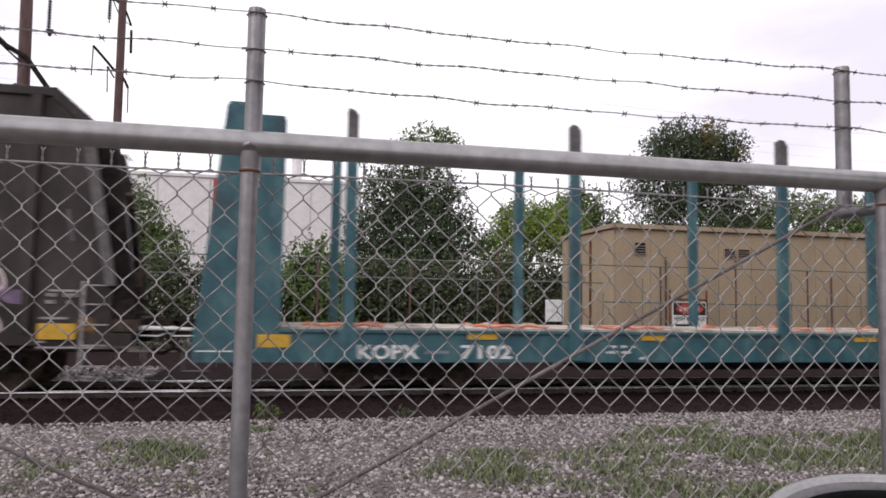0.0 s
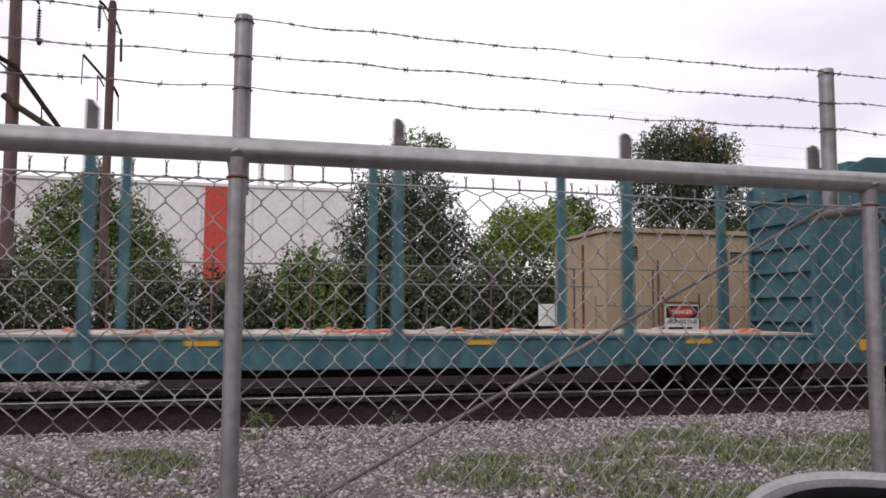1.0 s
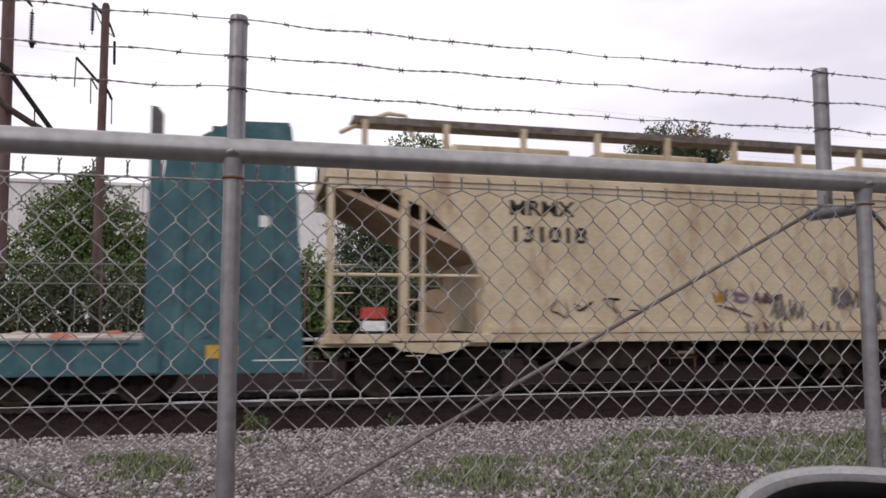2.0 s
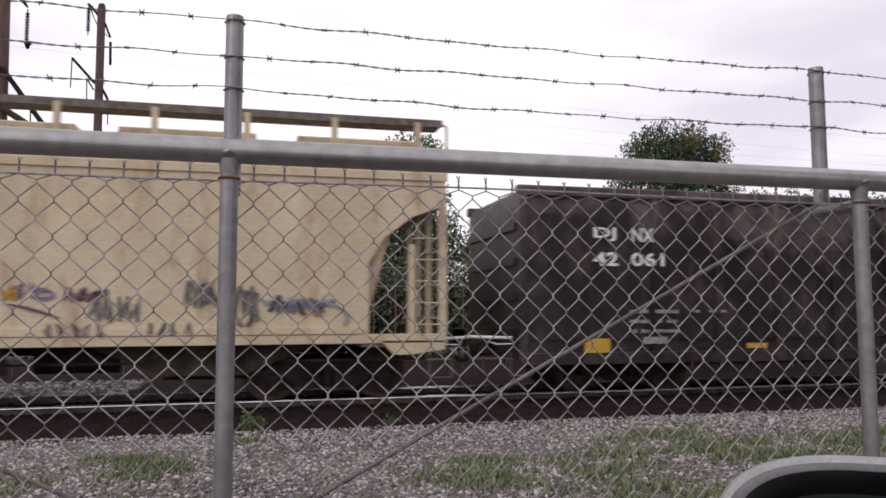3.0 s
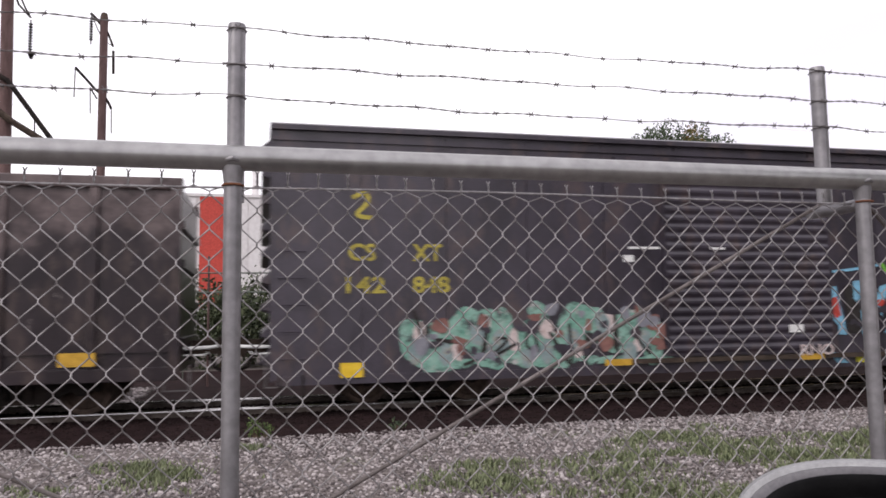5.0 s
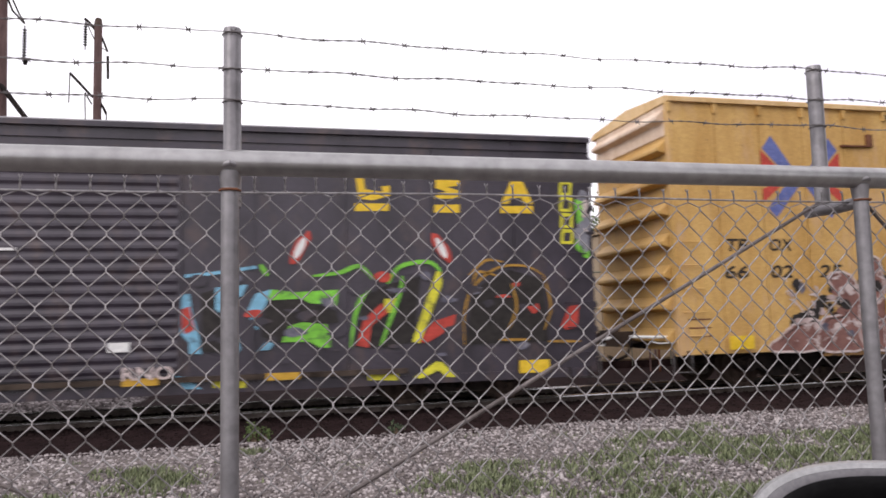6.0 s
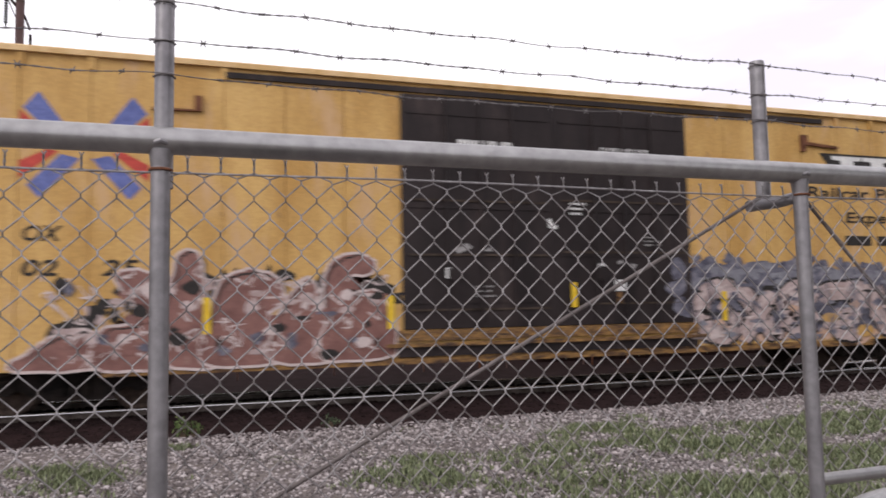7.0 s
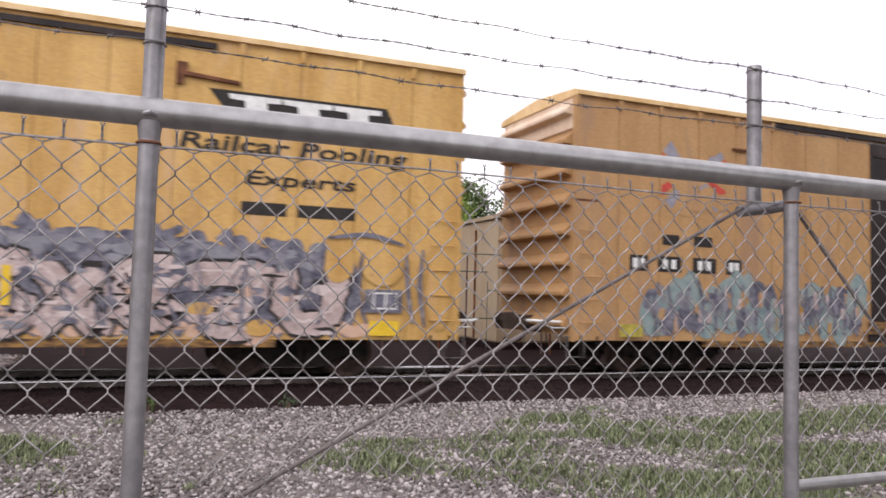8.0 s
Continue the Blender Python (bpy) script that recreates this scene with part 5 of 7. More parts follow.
    for x0, w in ((-.55, .5), (2.8, .5), (5.9, .45), (10.2, .5), (14.6, .5), (18.6, .5), (22.2, .46)):
        lowz = .60 if x0 < 0 or x0 > 22 else .74
        c.patch("reflector", x0, x0 + w, lowz, lowz + (.2 if lowz == .6 else .1), ORANGEP, 4, "faded orange reflector plate")
    c.patch("stencil", -1.45, -.9, .53, .55, WHITEP, 5)
    c.patch("stencil", 22.9, 23.55, .55, .57, WHITEP, 5)
    c.patch("placard", 22.95, 23.12, 2.62, 2.80, WHITEP, 5, "small white placard")
    running_gear(c, (1.9, 20.3), .8, (-1.5, 23.65))


# -- cream covered hopper
def covered_hopper():
    c = Car("covered_hopper", 23.9, "cream covered hopper wagon with roof walkway and open end cages", "covered hopper")
    side = [(24.0, 3.28), (24.95, 3.30), (25.6, 3.0), (26.3, 2.35), (26.6, 1.8), (26.6, .95), (36.2, .95), (36.2, 2.1), (36.45, 2.5), (36.9, 2.85), (37.45, 3.05), (37.45, 3.56), (24.0, 3.56)]
    for y in (NEAR, 1.50):
        c.part("side_sheet", Build().prism(side, y, y + .05), CREAM)
    arc = [(-1.55 + .0, 3.52)] + [(-1.55 * math.cos(math.pi * k / 12), 3.56 + .56 * math.sin(math.pi * k / 12) ** .7) for k in range(13)] + [(1.55, 3.52)]
    c.part("roof", Build().run(arc, 24.0, 37.45), CREAM)
    c.part("eave_rail", Build().box(23.95, 37.5, NEAR - .03, NEAR + .04, 3.46, 3.58), CREAM)
    c.part("slope_sheet", Build().prism([(24.1, 3.3), (24.3, 3.3), (26.75, 2.3), (26.7, 2.12)], -1.49, 1.49), SLOPE, "rust-stained sloping end sheet")
    c.part("hopper_end_wall", Build().box(26.62, 26.74, -1.49, 1.49, .95, 2.2), CREAM, "cream end wall of the hopper body")
    c.part("slope_sheet", Build().prism([(36.75, 3.3), (36.6, 3.3), (35.9, .95), (36.1, .95)], -1.49, 1.49), SLOPE)
    for y in (-.75, 0.1, .9):
        c.part("end_post", Build().box(37.3, 37.4, y - .05, y + .05, .8, 3.5), CREAM)
    for z in (1.2, 1.75, 2.3):
        c.part("end_rail", Build().cyl((37.36, -1.45, z), (37.36, 1.45, z), .02, 8), CREAM)
    c.part("end_arch", Build().box(37.3, 37.45, -1.5, 1.5, 3.05, 3.56), CREAM)
    c.part("side_sill", Build().box(23.95, 37.45, NEAR - .03, NEAR + .1, .80, .95), CREAM, bevel=.01)
    c.part("side_ledge", Build().box(26.7, 36.1, NEAR - .05, NEAR, .96, 1.06), CREAM)
    c.part("end_platform", Build().box(23.9, 26.7, -1.45, 1.5, .74, .86), CREAM)
    c.part("end_platform", Build().box(36.1, 37.45, -1.45, 1.5, .74, .86), CREAM)
    for x, w in ((24.05, .05), (25.25, .065), (25.56, .03), (36.9, .045), (37.42, .06)):
        c.part("end_post", Build().box(x - w, x + w, NEAR - .02, NEAR + .1, .8, 3.4 if x < 25.6 or x > 37 else 2.4), CREAM)
    rungs(c, 24.1, 24.4, [1.15, 1.6, 2.05], CREAM, posts=False)
    rungs(c, 36.95, 37.36, [1.1, 1.45, 1.8, 2.15, 2.5], CREAM, posts=False)
    rungs(c, 25.3, 25.54, [.35, .6, 1.1, 1.5], CREAM, posts=False)
    c.part("platform_rail", Build().cyl((24.05, NEAR + .05, 1.9), (26.6, NEAR + .05, 1.9), .03, 8), CREAM)
    c.part("brake_valve", Build().box(25.7, 26.2, -.9, -.3, .86, 1.3).cyl((25.95, -.95, 1.5), (25.95, -.6, 1.5), .2, 12), SLOPE, "rusty brake gear on the end platform", bevel=.02)
    c.part("gusset_plate", Build().prism([(36.4, .84), (37.45, .84), (37.45, .7), (36.9, .62), (36.6, .62)], NEAR - .03, NEAR), CREAM)
    c.part("gusset_plate", Build().prism([(25.0, .84), (26.4, .84), (26.2, .7), (25.8, .62), (25.2, .68)], NEAR - .03, NEAR), CREAM)
    for y in (-1.15, 1.15):
        c.part("running_board", Build().box(24.4, 37.45, y - .28, y + .28, 4.44, 4.5), WALKWAY, "brown grated roof walkway")
        c.part("running_board_edge", Build().box(24.4, 37.45, y - .3, y - .27, 4.40, 4.52), WALKWAY)
    for i in range(10):
        x = 24.6 + i * 1.38
        c.part("walkway_bracket", Build().box(x - .05, x + .05, -1.46, -1.38, 3.85, 4.46), CREAM)
    for i in range(4):
        x = 26.4 + i * 2.9
        c.part("roof_hatch", Build().run([(-.5, 4.1), (-.5, 4.34), (-.3, 4.40), (.3, 4.40), (.5, 4.34), (.5, 4.1)], x, x + 2.2), CREAM)
    c.part("grab_hoop", Build().tube([(24.2, -1.3, 4.25), (24.6, -1.3, 4.45), (25.0, -1.3, 4.62), (25.3, -1.3, 4.6), (25.45, -1.3, 4.2)], .04, 8), CREAM)
    c.part("grab_hoop", Build().tube([(37.3, -1.42, 4.5), (37.52, -1.42, 4.42), (37.52, -1.42, 3.5)], .025, 8), CREAM)
    for x0, x1 in ((27.0, 31.2), (31.6, 35.8)):
        m = (x0 + x1) / 2
        c.part("discharge_bay", Build().prism([(x0, .95), (x1, .95), (m + .6, .32), (m - .6, .32)], -1.2, 1.2), GRIME, "grimy brown discharge bay")
        c.part("outlet_gate", Build().box(m - .65, m + .65, -.9, .9, .24, .33), DARK)
    for k, q in enumerate((27.4, 30.9, 34.1)):
        c.part("bay_brace", Build().box(q - .05, q + .05, NEAR + .1, NEAR + .2, .4, .82), DARK)
    c.words("MRMX", 27.06, 28.24, 2.94, 3.20, BLACKP, 2)
    c.words("131018", 27.12, 28.46, 2.48, 2.76, BLACKP, 2)
    c.patch("placard", 24.55, 24.95, 1.2, 1.38, REDP, 8, "red and white placard")
    c.patch("placard", 24.55, 24.95, 1.0, 1.16, WHITEP, 8)
    rng = random.Random(31)
    for k, (x0, x1, z0, z1, mt, n, w) in enumerate(((30.90, 31.50, 1.48, 1.74, PURPLE, 5, 0.038), (30.92, 31.09, 1.44, 1.67, OCHRE, 2, 0.050), (31.73, 32.35, 1.45, 1.67, MAROONDARK, 9, 0.040), (32.10, 32.81, 1.14, 1.58, TAGGREY, 9, 0.038), (33.36, 33.96, 1.36, 1.80, TAGGREY, 7, 0.050), (34.10, 34.48, 1.12, 1.74, TAGGREY, 6, 0.050), (34.53, 35.65, 1.36, 1.52, SLATE, 9, 0.040), (34.65, 35.45, 1.24, 1.57, GREYBLUE, 10, 0.055), (35.10, 35.50, 1.21, 1.36, OCHRE, 2, 0.035))):
        for i in range(n):
            cx = x0 + (x1 - x0) * (i + .5) / n
            pts = [(cx + rng.uniform(-.10, .10), z0 + (z1 - z0) * (rng.uniform(0, .3) if j % 2 else rng.uniform(.65, 1))) for j in range(4)]
            c.part("graffiti_tag", ribbon(Build(), smooth_line(pts, 5), w * rng.uniform(.7, 1.2), NEAR - .006 - .0015 * k - .0001 * i, True), mt, "sprayed scribble")
    c.part("graffiti_tag", ribbon(Build(), smooth_line([(30.96, 1.43), (31.20, 1.38), (31.44, 1.31), (31.69, 1.22)], 6), .045, NEAR - .022, True), MAROONDARK, "long sprayed stroke")
    c.part("graffiti_tag", ribbon(Build(), smooth_line([(31.29, 1.67), (31.53, 1.61), (31.58, 1.54), (31.46, 1.50), (31.29, 1.54)], 6), .045, NEAR - .022), PURPLE)
    c.part("graffiti_tag", ribbon(Build(), smooth_line([(35.45, 1.47), (35.73, 1.37), (35.86, 1.22), (35.80, 1.08)], 6), .045, NEAR - .022), SLATE)
    for x in (27.9, 28.4, 28.9, 29.3):
        c.part("graffiti_tag", ribbon(Build(), smooth_line([(x + rng.uniform(-.2, .2), rng.uniform(1.2, 1.6)) for _ in range(5)], 5), .035, NEAR - .008, True), BLACKP, "thin black spray-paint scribble")
    for x0, x1, z0, z1 in ((31.48, 32.35, 0.94, 1.14), (32.85, 33.59, 0.96, 1.15), (34.13, 34.44, 1.07, 1.21)):
        n = max(2, int((x1 - x0) / .15))
        for i in range(n):
            x = x0 + (x1 - x0) * i / n
            pts = [(x + rng.uniform(0, .12), z) for z in (z0, z1, (z0 + z1) / 2, z0 + .02)]
            c.part("graffiti_tag", ribbon(Build(), pts, .042, NEAR - .056), MAROONDARK if i % 3 else TAGGREY, "dark blocky painted tag")
    running_gear(c, (25.9, 35.6), .9, (23.9, 37.45))


# -- black gondola
def gondola():
    c = Car("gondola_wagon", 38.75, "weathered black high-sided gondola with vertical ribs", "gondola wagon")
    L, Rr = 38.75, 56.2
    for y in (NEAR + .06, 1.41):
        c.part("side_sheet", Build().box(L + .02, Rr - .02, y, y + .06, .45, 3.36), BLACKCAR)
    for i in range(14):
        x0 = L + .05 + i * 1.245
        c.part("side_panel", Build().box(x0 + .012, x0 + 1.225, NEAR + .02, NEAR + .06, .82, 3.28), BLACKCAR)
    for x in (L, Rr - .1):
        c.part("end_sheet", Build().box(x, x + .1, -1.5, 1.5, .5, 3.36), BLACKCAR)
        for k in range(4):
            c.part("end_rib", Build().box(x - .06 if x < 50 else x + .1, x if x < 50 else x + .16, -1.45, 1.45, .9 + .6 * k, 1.02 + .6 * k), BLACKCAR)
    for y in (NEAR - .06, 1.42):
        c.part("top_chord", Build().box(L - .04, Rr + .04, y, y + .17, 3.28, 3.46), BLACKCAR, bevel=.02)
        c.part("side_sill", Build().box(L, Rr, y + .02, y + .15, .40, .60), BLACKCAR, bevel=.01)
    for i in range(13):
        x = L + 1.30 + i * 1.245
        c.part("side_rib", Build().prism([(x - .06, .6), (x - .06, 3.28), (x + .06, 3.28), (x + .06, .6)], NEAR - .05, NEAR + .06), BLACKCAR, bevel=.012)
    c.part("corner_post", Build().box(L - .02, L + .12, NEAR - .06, NEAR + .06, .45, 3.3), BLACKCAR)
    c.part("corner_post", Build().box(Rr - .12, Rr + .02, NEAR - .06, NEAR + .06, .45, 3.3), BLACKCAR)
    c.part("coal_load", Build().run([(-1.4, 2.6), (-.6, 2.95), (.5, 2.9), (1.4, 2.6), (1.4, 2.5), (-1.4, 2.5)], L + .2, Rr - .2), SOIL)
    c.part("drop_sheet", Build().prism([(L + 3.2, .6), (Rr - 3.2, .6), (Rr - 3.6, .42), (L + 3.6, .42)], -1.3, 1.3), BLACKCAR)
    lay = 14
    c.words("DJ", 40.10, 40.52, 2.52, 2.76, WHITEP, lay)
    c.words("NX", 40.82, 41.25, 2.52, 2.76, WHITEP, lay)
    c.words("42", 40.08, 40.55, 2.09, 2.33, WHITEP, lay)
    c.words("061", 40.80, 41.44, 2.09, 2.33, WHITEP, lay)
    for k in range(3):
        for x0, x1 in ((40.75, 41.13), (41.25, 41.70)):
            text_bars(c, x0, x1, 1.265 - k * .17, 1.335 - k * .17, DULLWHITE, 14, 71 + k + int(x0))
    for x in (42.0, 42.3, 42.55):
        text_bars(c, x, x + .14, 1.275, 1.335, DULLWHITE, 14, int(x * 9))
    c.patch("reflector", 39.89, 40.36, .60, .84, ORANGEP, 16, "yellow reflector plate")
    for x in (43.05, 46.12, 48.1, 51.4, 54.56):
        w = .5 if x > 54 else .42
        c.patch("reflector", x, x + w, .64, .84 if x > 54 else .73, ORANGEP, 16)
    for x, z, w, h in ((53.38, .82, .28, .17), (50.3, .92, .3, .06), (52.4, .62, .5, .03), (49.4, .58, .5, .03), (41.0, .74, .45, .12), (47.6, .8, .2, .12)):
        c.patch("placard", x, x + w, z, z + h, WHITEP if x == 53.38 else DULLWHITE, 16, "small white placard")
    rng = random.Random(41)
    b = Build()
    for row, zc in ((0, 1.62), (1, 1.30)):
        for i in range(4):
            x = 51.42 + i * .18 + row * .04
            for _ in range(2):
                ribbon(b, smooth_line([(x + rng.uniform(-.03, .15), zc + rng.uniform(-.17, .17)) for _ in range(4)], 5), .035, NEAR - .058)
    ribbon(b, [(51.42, 1.05), (51.6, 1.0), (51.7, 1.06), (52.0, 1.0)], .03, NEAR - .058)
    c.part("graffiti_tag", b, WHITEP, "small white painted tag")
    b = Build()
    for i in range(6):
        x = 50.24 + (i % 3) * .14
        z = .84 if i < 3 else .64
        ribbon(b, smooth_line([(x + rng.uniform(0, .12), z + rng.uniform(-.08, .08)) for _ in range(4)], 4), .025, NEAR - .074)
    c.part("graffiti_tag", b, WHITEP, "small white painted tag")
    running_gear(c, (41.0, 53.9), .8, (38.7, 56.25))


def boxcar_shell(c, L, R, z0, z1, mat, panels, ribs=9, roof_mat=None, top_pale=False):
    """Body, panelled side, corrugated ends and a ribbed roof."""
    c.part("body", Build().box(L + .04, R - .04, NEAR + .03, 1.52, z0 + .1, z1 - .08), mat)
    n = panels
    for i in range(n):
        a, b = L + (R - L) * i / n, L + (R - L) * (i + 1) / n
        c.part("side_panel", Build().box(a + (.0 if i == 0 else .008), b - (.0 if i == n - 1 else .008), NEAR, NEAR + .032, z0 + .02, z1 - .10), mat)
    c.part("roof", Build().run([(-1.62, z1 - .13), (-1.62, z1 - .05), (-1.5, z1), (0, z1 + .12), (1.5, z1), (1.62, z1 - .05), (1.62, z1 - .13)], L - .02, R + .02), roof_mat or mat)
    for i in range(n):
        x = L + (R - L) * (i + .5) / n
        c.part("roof_rib", Build().run([(-1.40, z1 + .01), (0, z1 + .14), (1.4, z1 + .01), (1.4, z1), (0, z1 + .1), (-1.4, z1)], x - .05, x + .05), roof_mat or mat)
        a = L + (R - L) * i / n
        if top_pale and not L + 4.7 < a < L + 16.5:
            c.part("eave_gusset", Build().prism([(a - .04, z1 - .14), (a + .05, z1 - .14), (a + .03, z1 - .32), (a - .02, z1 - .32)], NEAR - .05, NEAR), mat)
            if i % 2 or i in (0, n - 1):
                c.part("side_batten", Build().box(a + .015, a + .075, NEAR - .003, NEAR + .01, z0 + .06, z1 - .33), mat)
    for x, s in ((L + .04, -1), (R - .04, 1)):
        for k in range(ribs):
            z = z0 + .35 + (z1 - z0 - .7) * k / (ribs - 1)
            b = Build().prism([(x, z - .13), (x + s * .19, z - .09), (x + s * .19, z - .02), (x, z + .15)], -1.38, 1.38)
            c.part("end_corrugation", b, ENDPALE if top_pale and k == ribs - 1 else mat, bevel=.02)
        if top_pale:
            c.part("end_top_sheet", Build().box(min(x, x + s * .03), max(x, x + s * .03), NEAR + .13, 1.4, z1 - .72, z1 - .14), ENDPALE, "pale upper end sheet")
        c.part("corner_post", Build().box(min(x, x + s * .05), max(x, x + s * .05), NEAR - .004, NEAR + .12, z0, z1 - .1), mat)
    rungs(c, L + .12, L + .52, [z0 + .35 + .42 * k for k in range(5)], mat, posts=False)
    rungs(c, R - .52, R - .12, [z0 + .35 + .42 * k for k in range(5)], mat, posts=False)
    for x in (L + .15, R - .5):
        c.part("stirrup_step", Build().tube([(x, NEAR - .02, z0 + .1), (x, NEAR - .02, z0 - .3), (x + .35, NEAR - .02, z0 - .3), (x + .35, NEAR - .02, z0 + .1)], .018, 6), DARK)


# -- dark boxcar with bright graffiti
def dark_boxcar():
    c = Car("boxcar", 57.55, "dark navy boxcar covered with bright spray-painted graffiti", "boxcar")
    L, R = 57.55, 74.5
    boxcar_shell(c, L, R, .32, 4.42, NAVY, 12)
    c.part("side_sill", Build().box(L + .1, R - .1, NEAR - .02, NEAR + .1, .26, .40), NAVY)
    d = c.part("door", Build().box(64.3, 67.75, NEAR - .06, NEAR - .012, .55, 3.95), NAVY, "dark horizontally ribbed sliding door")
    for k in range(20):
        z = .66 + k * .165
        c.part("door_rib", Build().run([(NEAR - .06, z - .07), (NEAR - .082, z - .02), (NEAR - .082, z + .02), (NEAR - .06, z + .07)], 64.36, 67.7), NAVY, parent=d)
    c.part("door_rail", Build().box(63.4, 71.2, NEAR - .1, NEAR, 3.98, 4.06), NAVY)
    c.part("door_rail", Build().box(63.4, 71.2, NEAR - .1, NEAR, .44, .52), GRIME)
    # Thin added strip that stands in for the shadow line under the eave.
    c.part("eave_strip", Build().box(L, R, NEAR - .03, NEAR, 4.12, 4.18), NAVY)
    # capital marks: yellow, with a bar beneath each
    mark = Build()
    for q in ([(70.41, 3.62), (70.54, 3.62), (70.57, 3.41), (70.86, 3.37), (70.83, 3.46), (70.97, 3.48), (70.98, 3.31), (70.69, 3.23), (70.47, 3.25)],
              [(71.75, 3.65), (72.13, 3.64), (72.16, 3.50), (71.94, 3.47), (72.16, 3.41), (72.15, 3.28), (71.74, 3.27), (71.74, 3.36), (71.94, 3.39), (71.74, 3.45)],
              [(73.07, 3.62), (73.25, 3.63), (73.45, 3.20), (73.29, 3.20), (73.24, 3.31), (73.06, 3.30), (73.00, 3.20), (72.87, 3.20)],
              [(70.40, 3.18), (70.96, 3.18), (70.95, 3.06), (70.40, 3.05)], [(71.72, 3.17), (72.15, 3.18), (72.14, 3.04), (71.71, 3.04)], [(72.87, 3.16), (73.45, 3.17), (73.44, 3.04), (72.86, 3.04)]):
        cut(mark, q, NEAR - .008)
    c.part("painted_mark", mark, YELLOWP, "yellow painted capital mark over a bar")
    rng = random.Random(51)
    b = Build()
    for k in range(4):
        z = 3.48 - k * .28
        ribbon(b, [(73.95, z + .1), (74.15, z + .1), (74.13, z - .1), (73.95, z - .1), (73.97, z + .08)], .07, NEAR - .008)
    c.part("painted_mark", b, LEMON, "yellow-green vertical painted marks")
    c.words("CS", 58.76, 59.20, 2.20, 2.48, OCHREY, 2)
    c.words("XT", 59.80, 60.30, 2.20, 2.48, OCHREY, 2)
    c.words("142", 58.72, 59.36, 1.68, 1.95, OCHREY, 2)
    c.words("848", 59.80, 60.42, 1.68, 1.95, OCHREY, 2)
    c.part("painted_mark", ribbon(Build(), smooth_line([(58.82, 3.22), (59.02, 3.30), (59.08, 3.16), (58.90, 2.95), (59.14, 2.90)], 5), .07, NEAR - .008), OCHREY)
    c.patch("reflector", 58.47 + .15, 58.98, .36, .59, YELLOWP, 14, "bright yellow reflector plate")
    for x in (63.1, 66.95, 69.0):
        c.patch("reflector", x, x + .5, .42, .53, ORANGEP, 28)
    c.patch("reflector", 73.09, 73.62, .36, .57, YELLOWP, 14)
    c.patch("placard", 66.75, 67.05, .92, 1.06, WHITEP, 28, "small white placard")
    c.patch("placard", 63.55, 63.75, 2.2, 2.32, WHITEP, 4)
    for x in (63.6, 63.9, 65.2):
        c.patch("stencil", x, x + .3, 2.42, 2.46, WHITEP, 28)
    # mint piece on the left half
    for layer, mt, n, sc in ((3, MINT, 13, 1.0), (4, PINKW, 8, .45), (5, TEALP, 10, .5)):
        b = Build()
        for i in range(n):
            x = 59.9 + i * (4.5 / n) + rng.uniform(-.1, .1)
            blob(b, ring(x, .9 + rng.uniform(-.3, .3), .26 * sc, .38 * sc, rng, 8, .35), NEAR - .004 * layer - i * .0001)
        c.part("graffiti_piece", b, mt, "pale mint green spray-paint piece")
    b = Build()
    for i in range(9):
        ribbon(b, smooth_line([(59.8 + i * .5 + rng.uniform(-.2, .3), rng.uniform(.45, 1.4)) for _ in range(4)], 5), .05, NEAR - .026)
    c.part("graffiti_outline", b, BLACKP)
    b = Build()
    for i in range(26):
        blob(b, ring(60.0 + i * .17 + rng.uniform(-.05, .05), .52 + rng.uniform(-.05, .05), .13, .07, rng, 7, .4), NEAR - .018 - i * .00003)
    c.part("graffiti_piece", b, MINT, "mint band below the letters")
    for mt, n in ((NAVY, 18), (MAROON, 16), (SLATE, 10)):
        b = Build()
        for i in range(n):
            blob(b, ring(rng.uniform(59.9, 64.4), rng.uniform(.6, 1.4), rng.uniform(.05, .15), rng.uniform(.05, .14), rng, 7, .5), NEAR - .0275 - i * .00003 - (.001 if mt is SLATE else .0005 if mt is MAROON else 0))
        c.part("graffiti_shape", b, mt, "overpainted gaps between the letters")
    # bright piece on the right half
    y1, y2 = NEAR - .03, NEAR - .034
    dk = Build()
    for q in ([(68.93, 1.09), (69.01, 1.63), (69.53, 1.65), (70.07, 1.46), (70.12, 1.27), (69.35, 1.25), (69.23, 0.98)], [(68.04, 1.76), (68.25, 1.82), (68.28, 1.49), (68.42, 1.31), (68.38, 0.87), (68.08, 0.88)], [(70.36, 0.89), (70.51, 1.68), (70.91, 1.86), (71.45, 1.99), (71.31, 0.94), (70.88, 0.86)], [(72.18, 0.86), (72.34, 1.76), (72.97, 2.08), (73.57, 1.91), (73.62, 0.87)]):
        cut(dk, q, y1 + .003)
    c.part("graffiti_fill", dk, BLACKP, "black fill of the spray-painted letters")
    bl = Build()
    for q in ([(67.74, 1.75), (67.88, 1.76), (67.92, 1.44), (68.01, 1.15), (68.05, 0.85), (67.87, 0.86), (67.87, 1.03), (67.75, 1.15), (67.73, 1.44)], [(68.25, 1.85), (68.72, 1.89), (68.64, 1.71), (68.46, 1.68), (68.34, 1.43), (68.25, 1.52)],
              [(68.39, 1.31), (68.54, 1.28), (68.63, 0.89), (68.57, 0.84), (68.50, 1.10), (68.43, 0.84), (68.39, 0.87)], [(69.08, 1.81), (68.85, 1.75), (68.73, 1.51), (68.78, 1.30), (68.87, 1.18), (68.89, 1.39), (69.01, 1.60)], [(67.65, 0.55), (67.81, 0.52), (68.06, 0.33), (67.80, 0.34)], [(68.87, 0.87), (69.00, 1.00), (69.14, 1.00), (69.05, 0.88)]):
        cut(bl, q, y1)
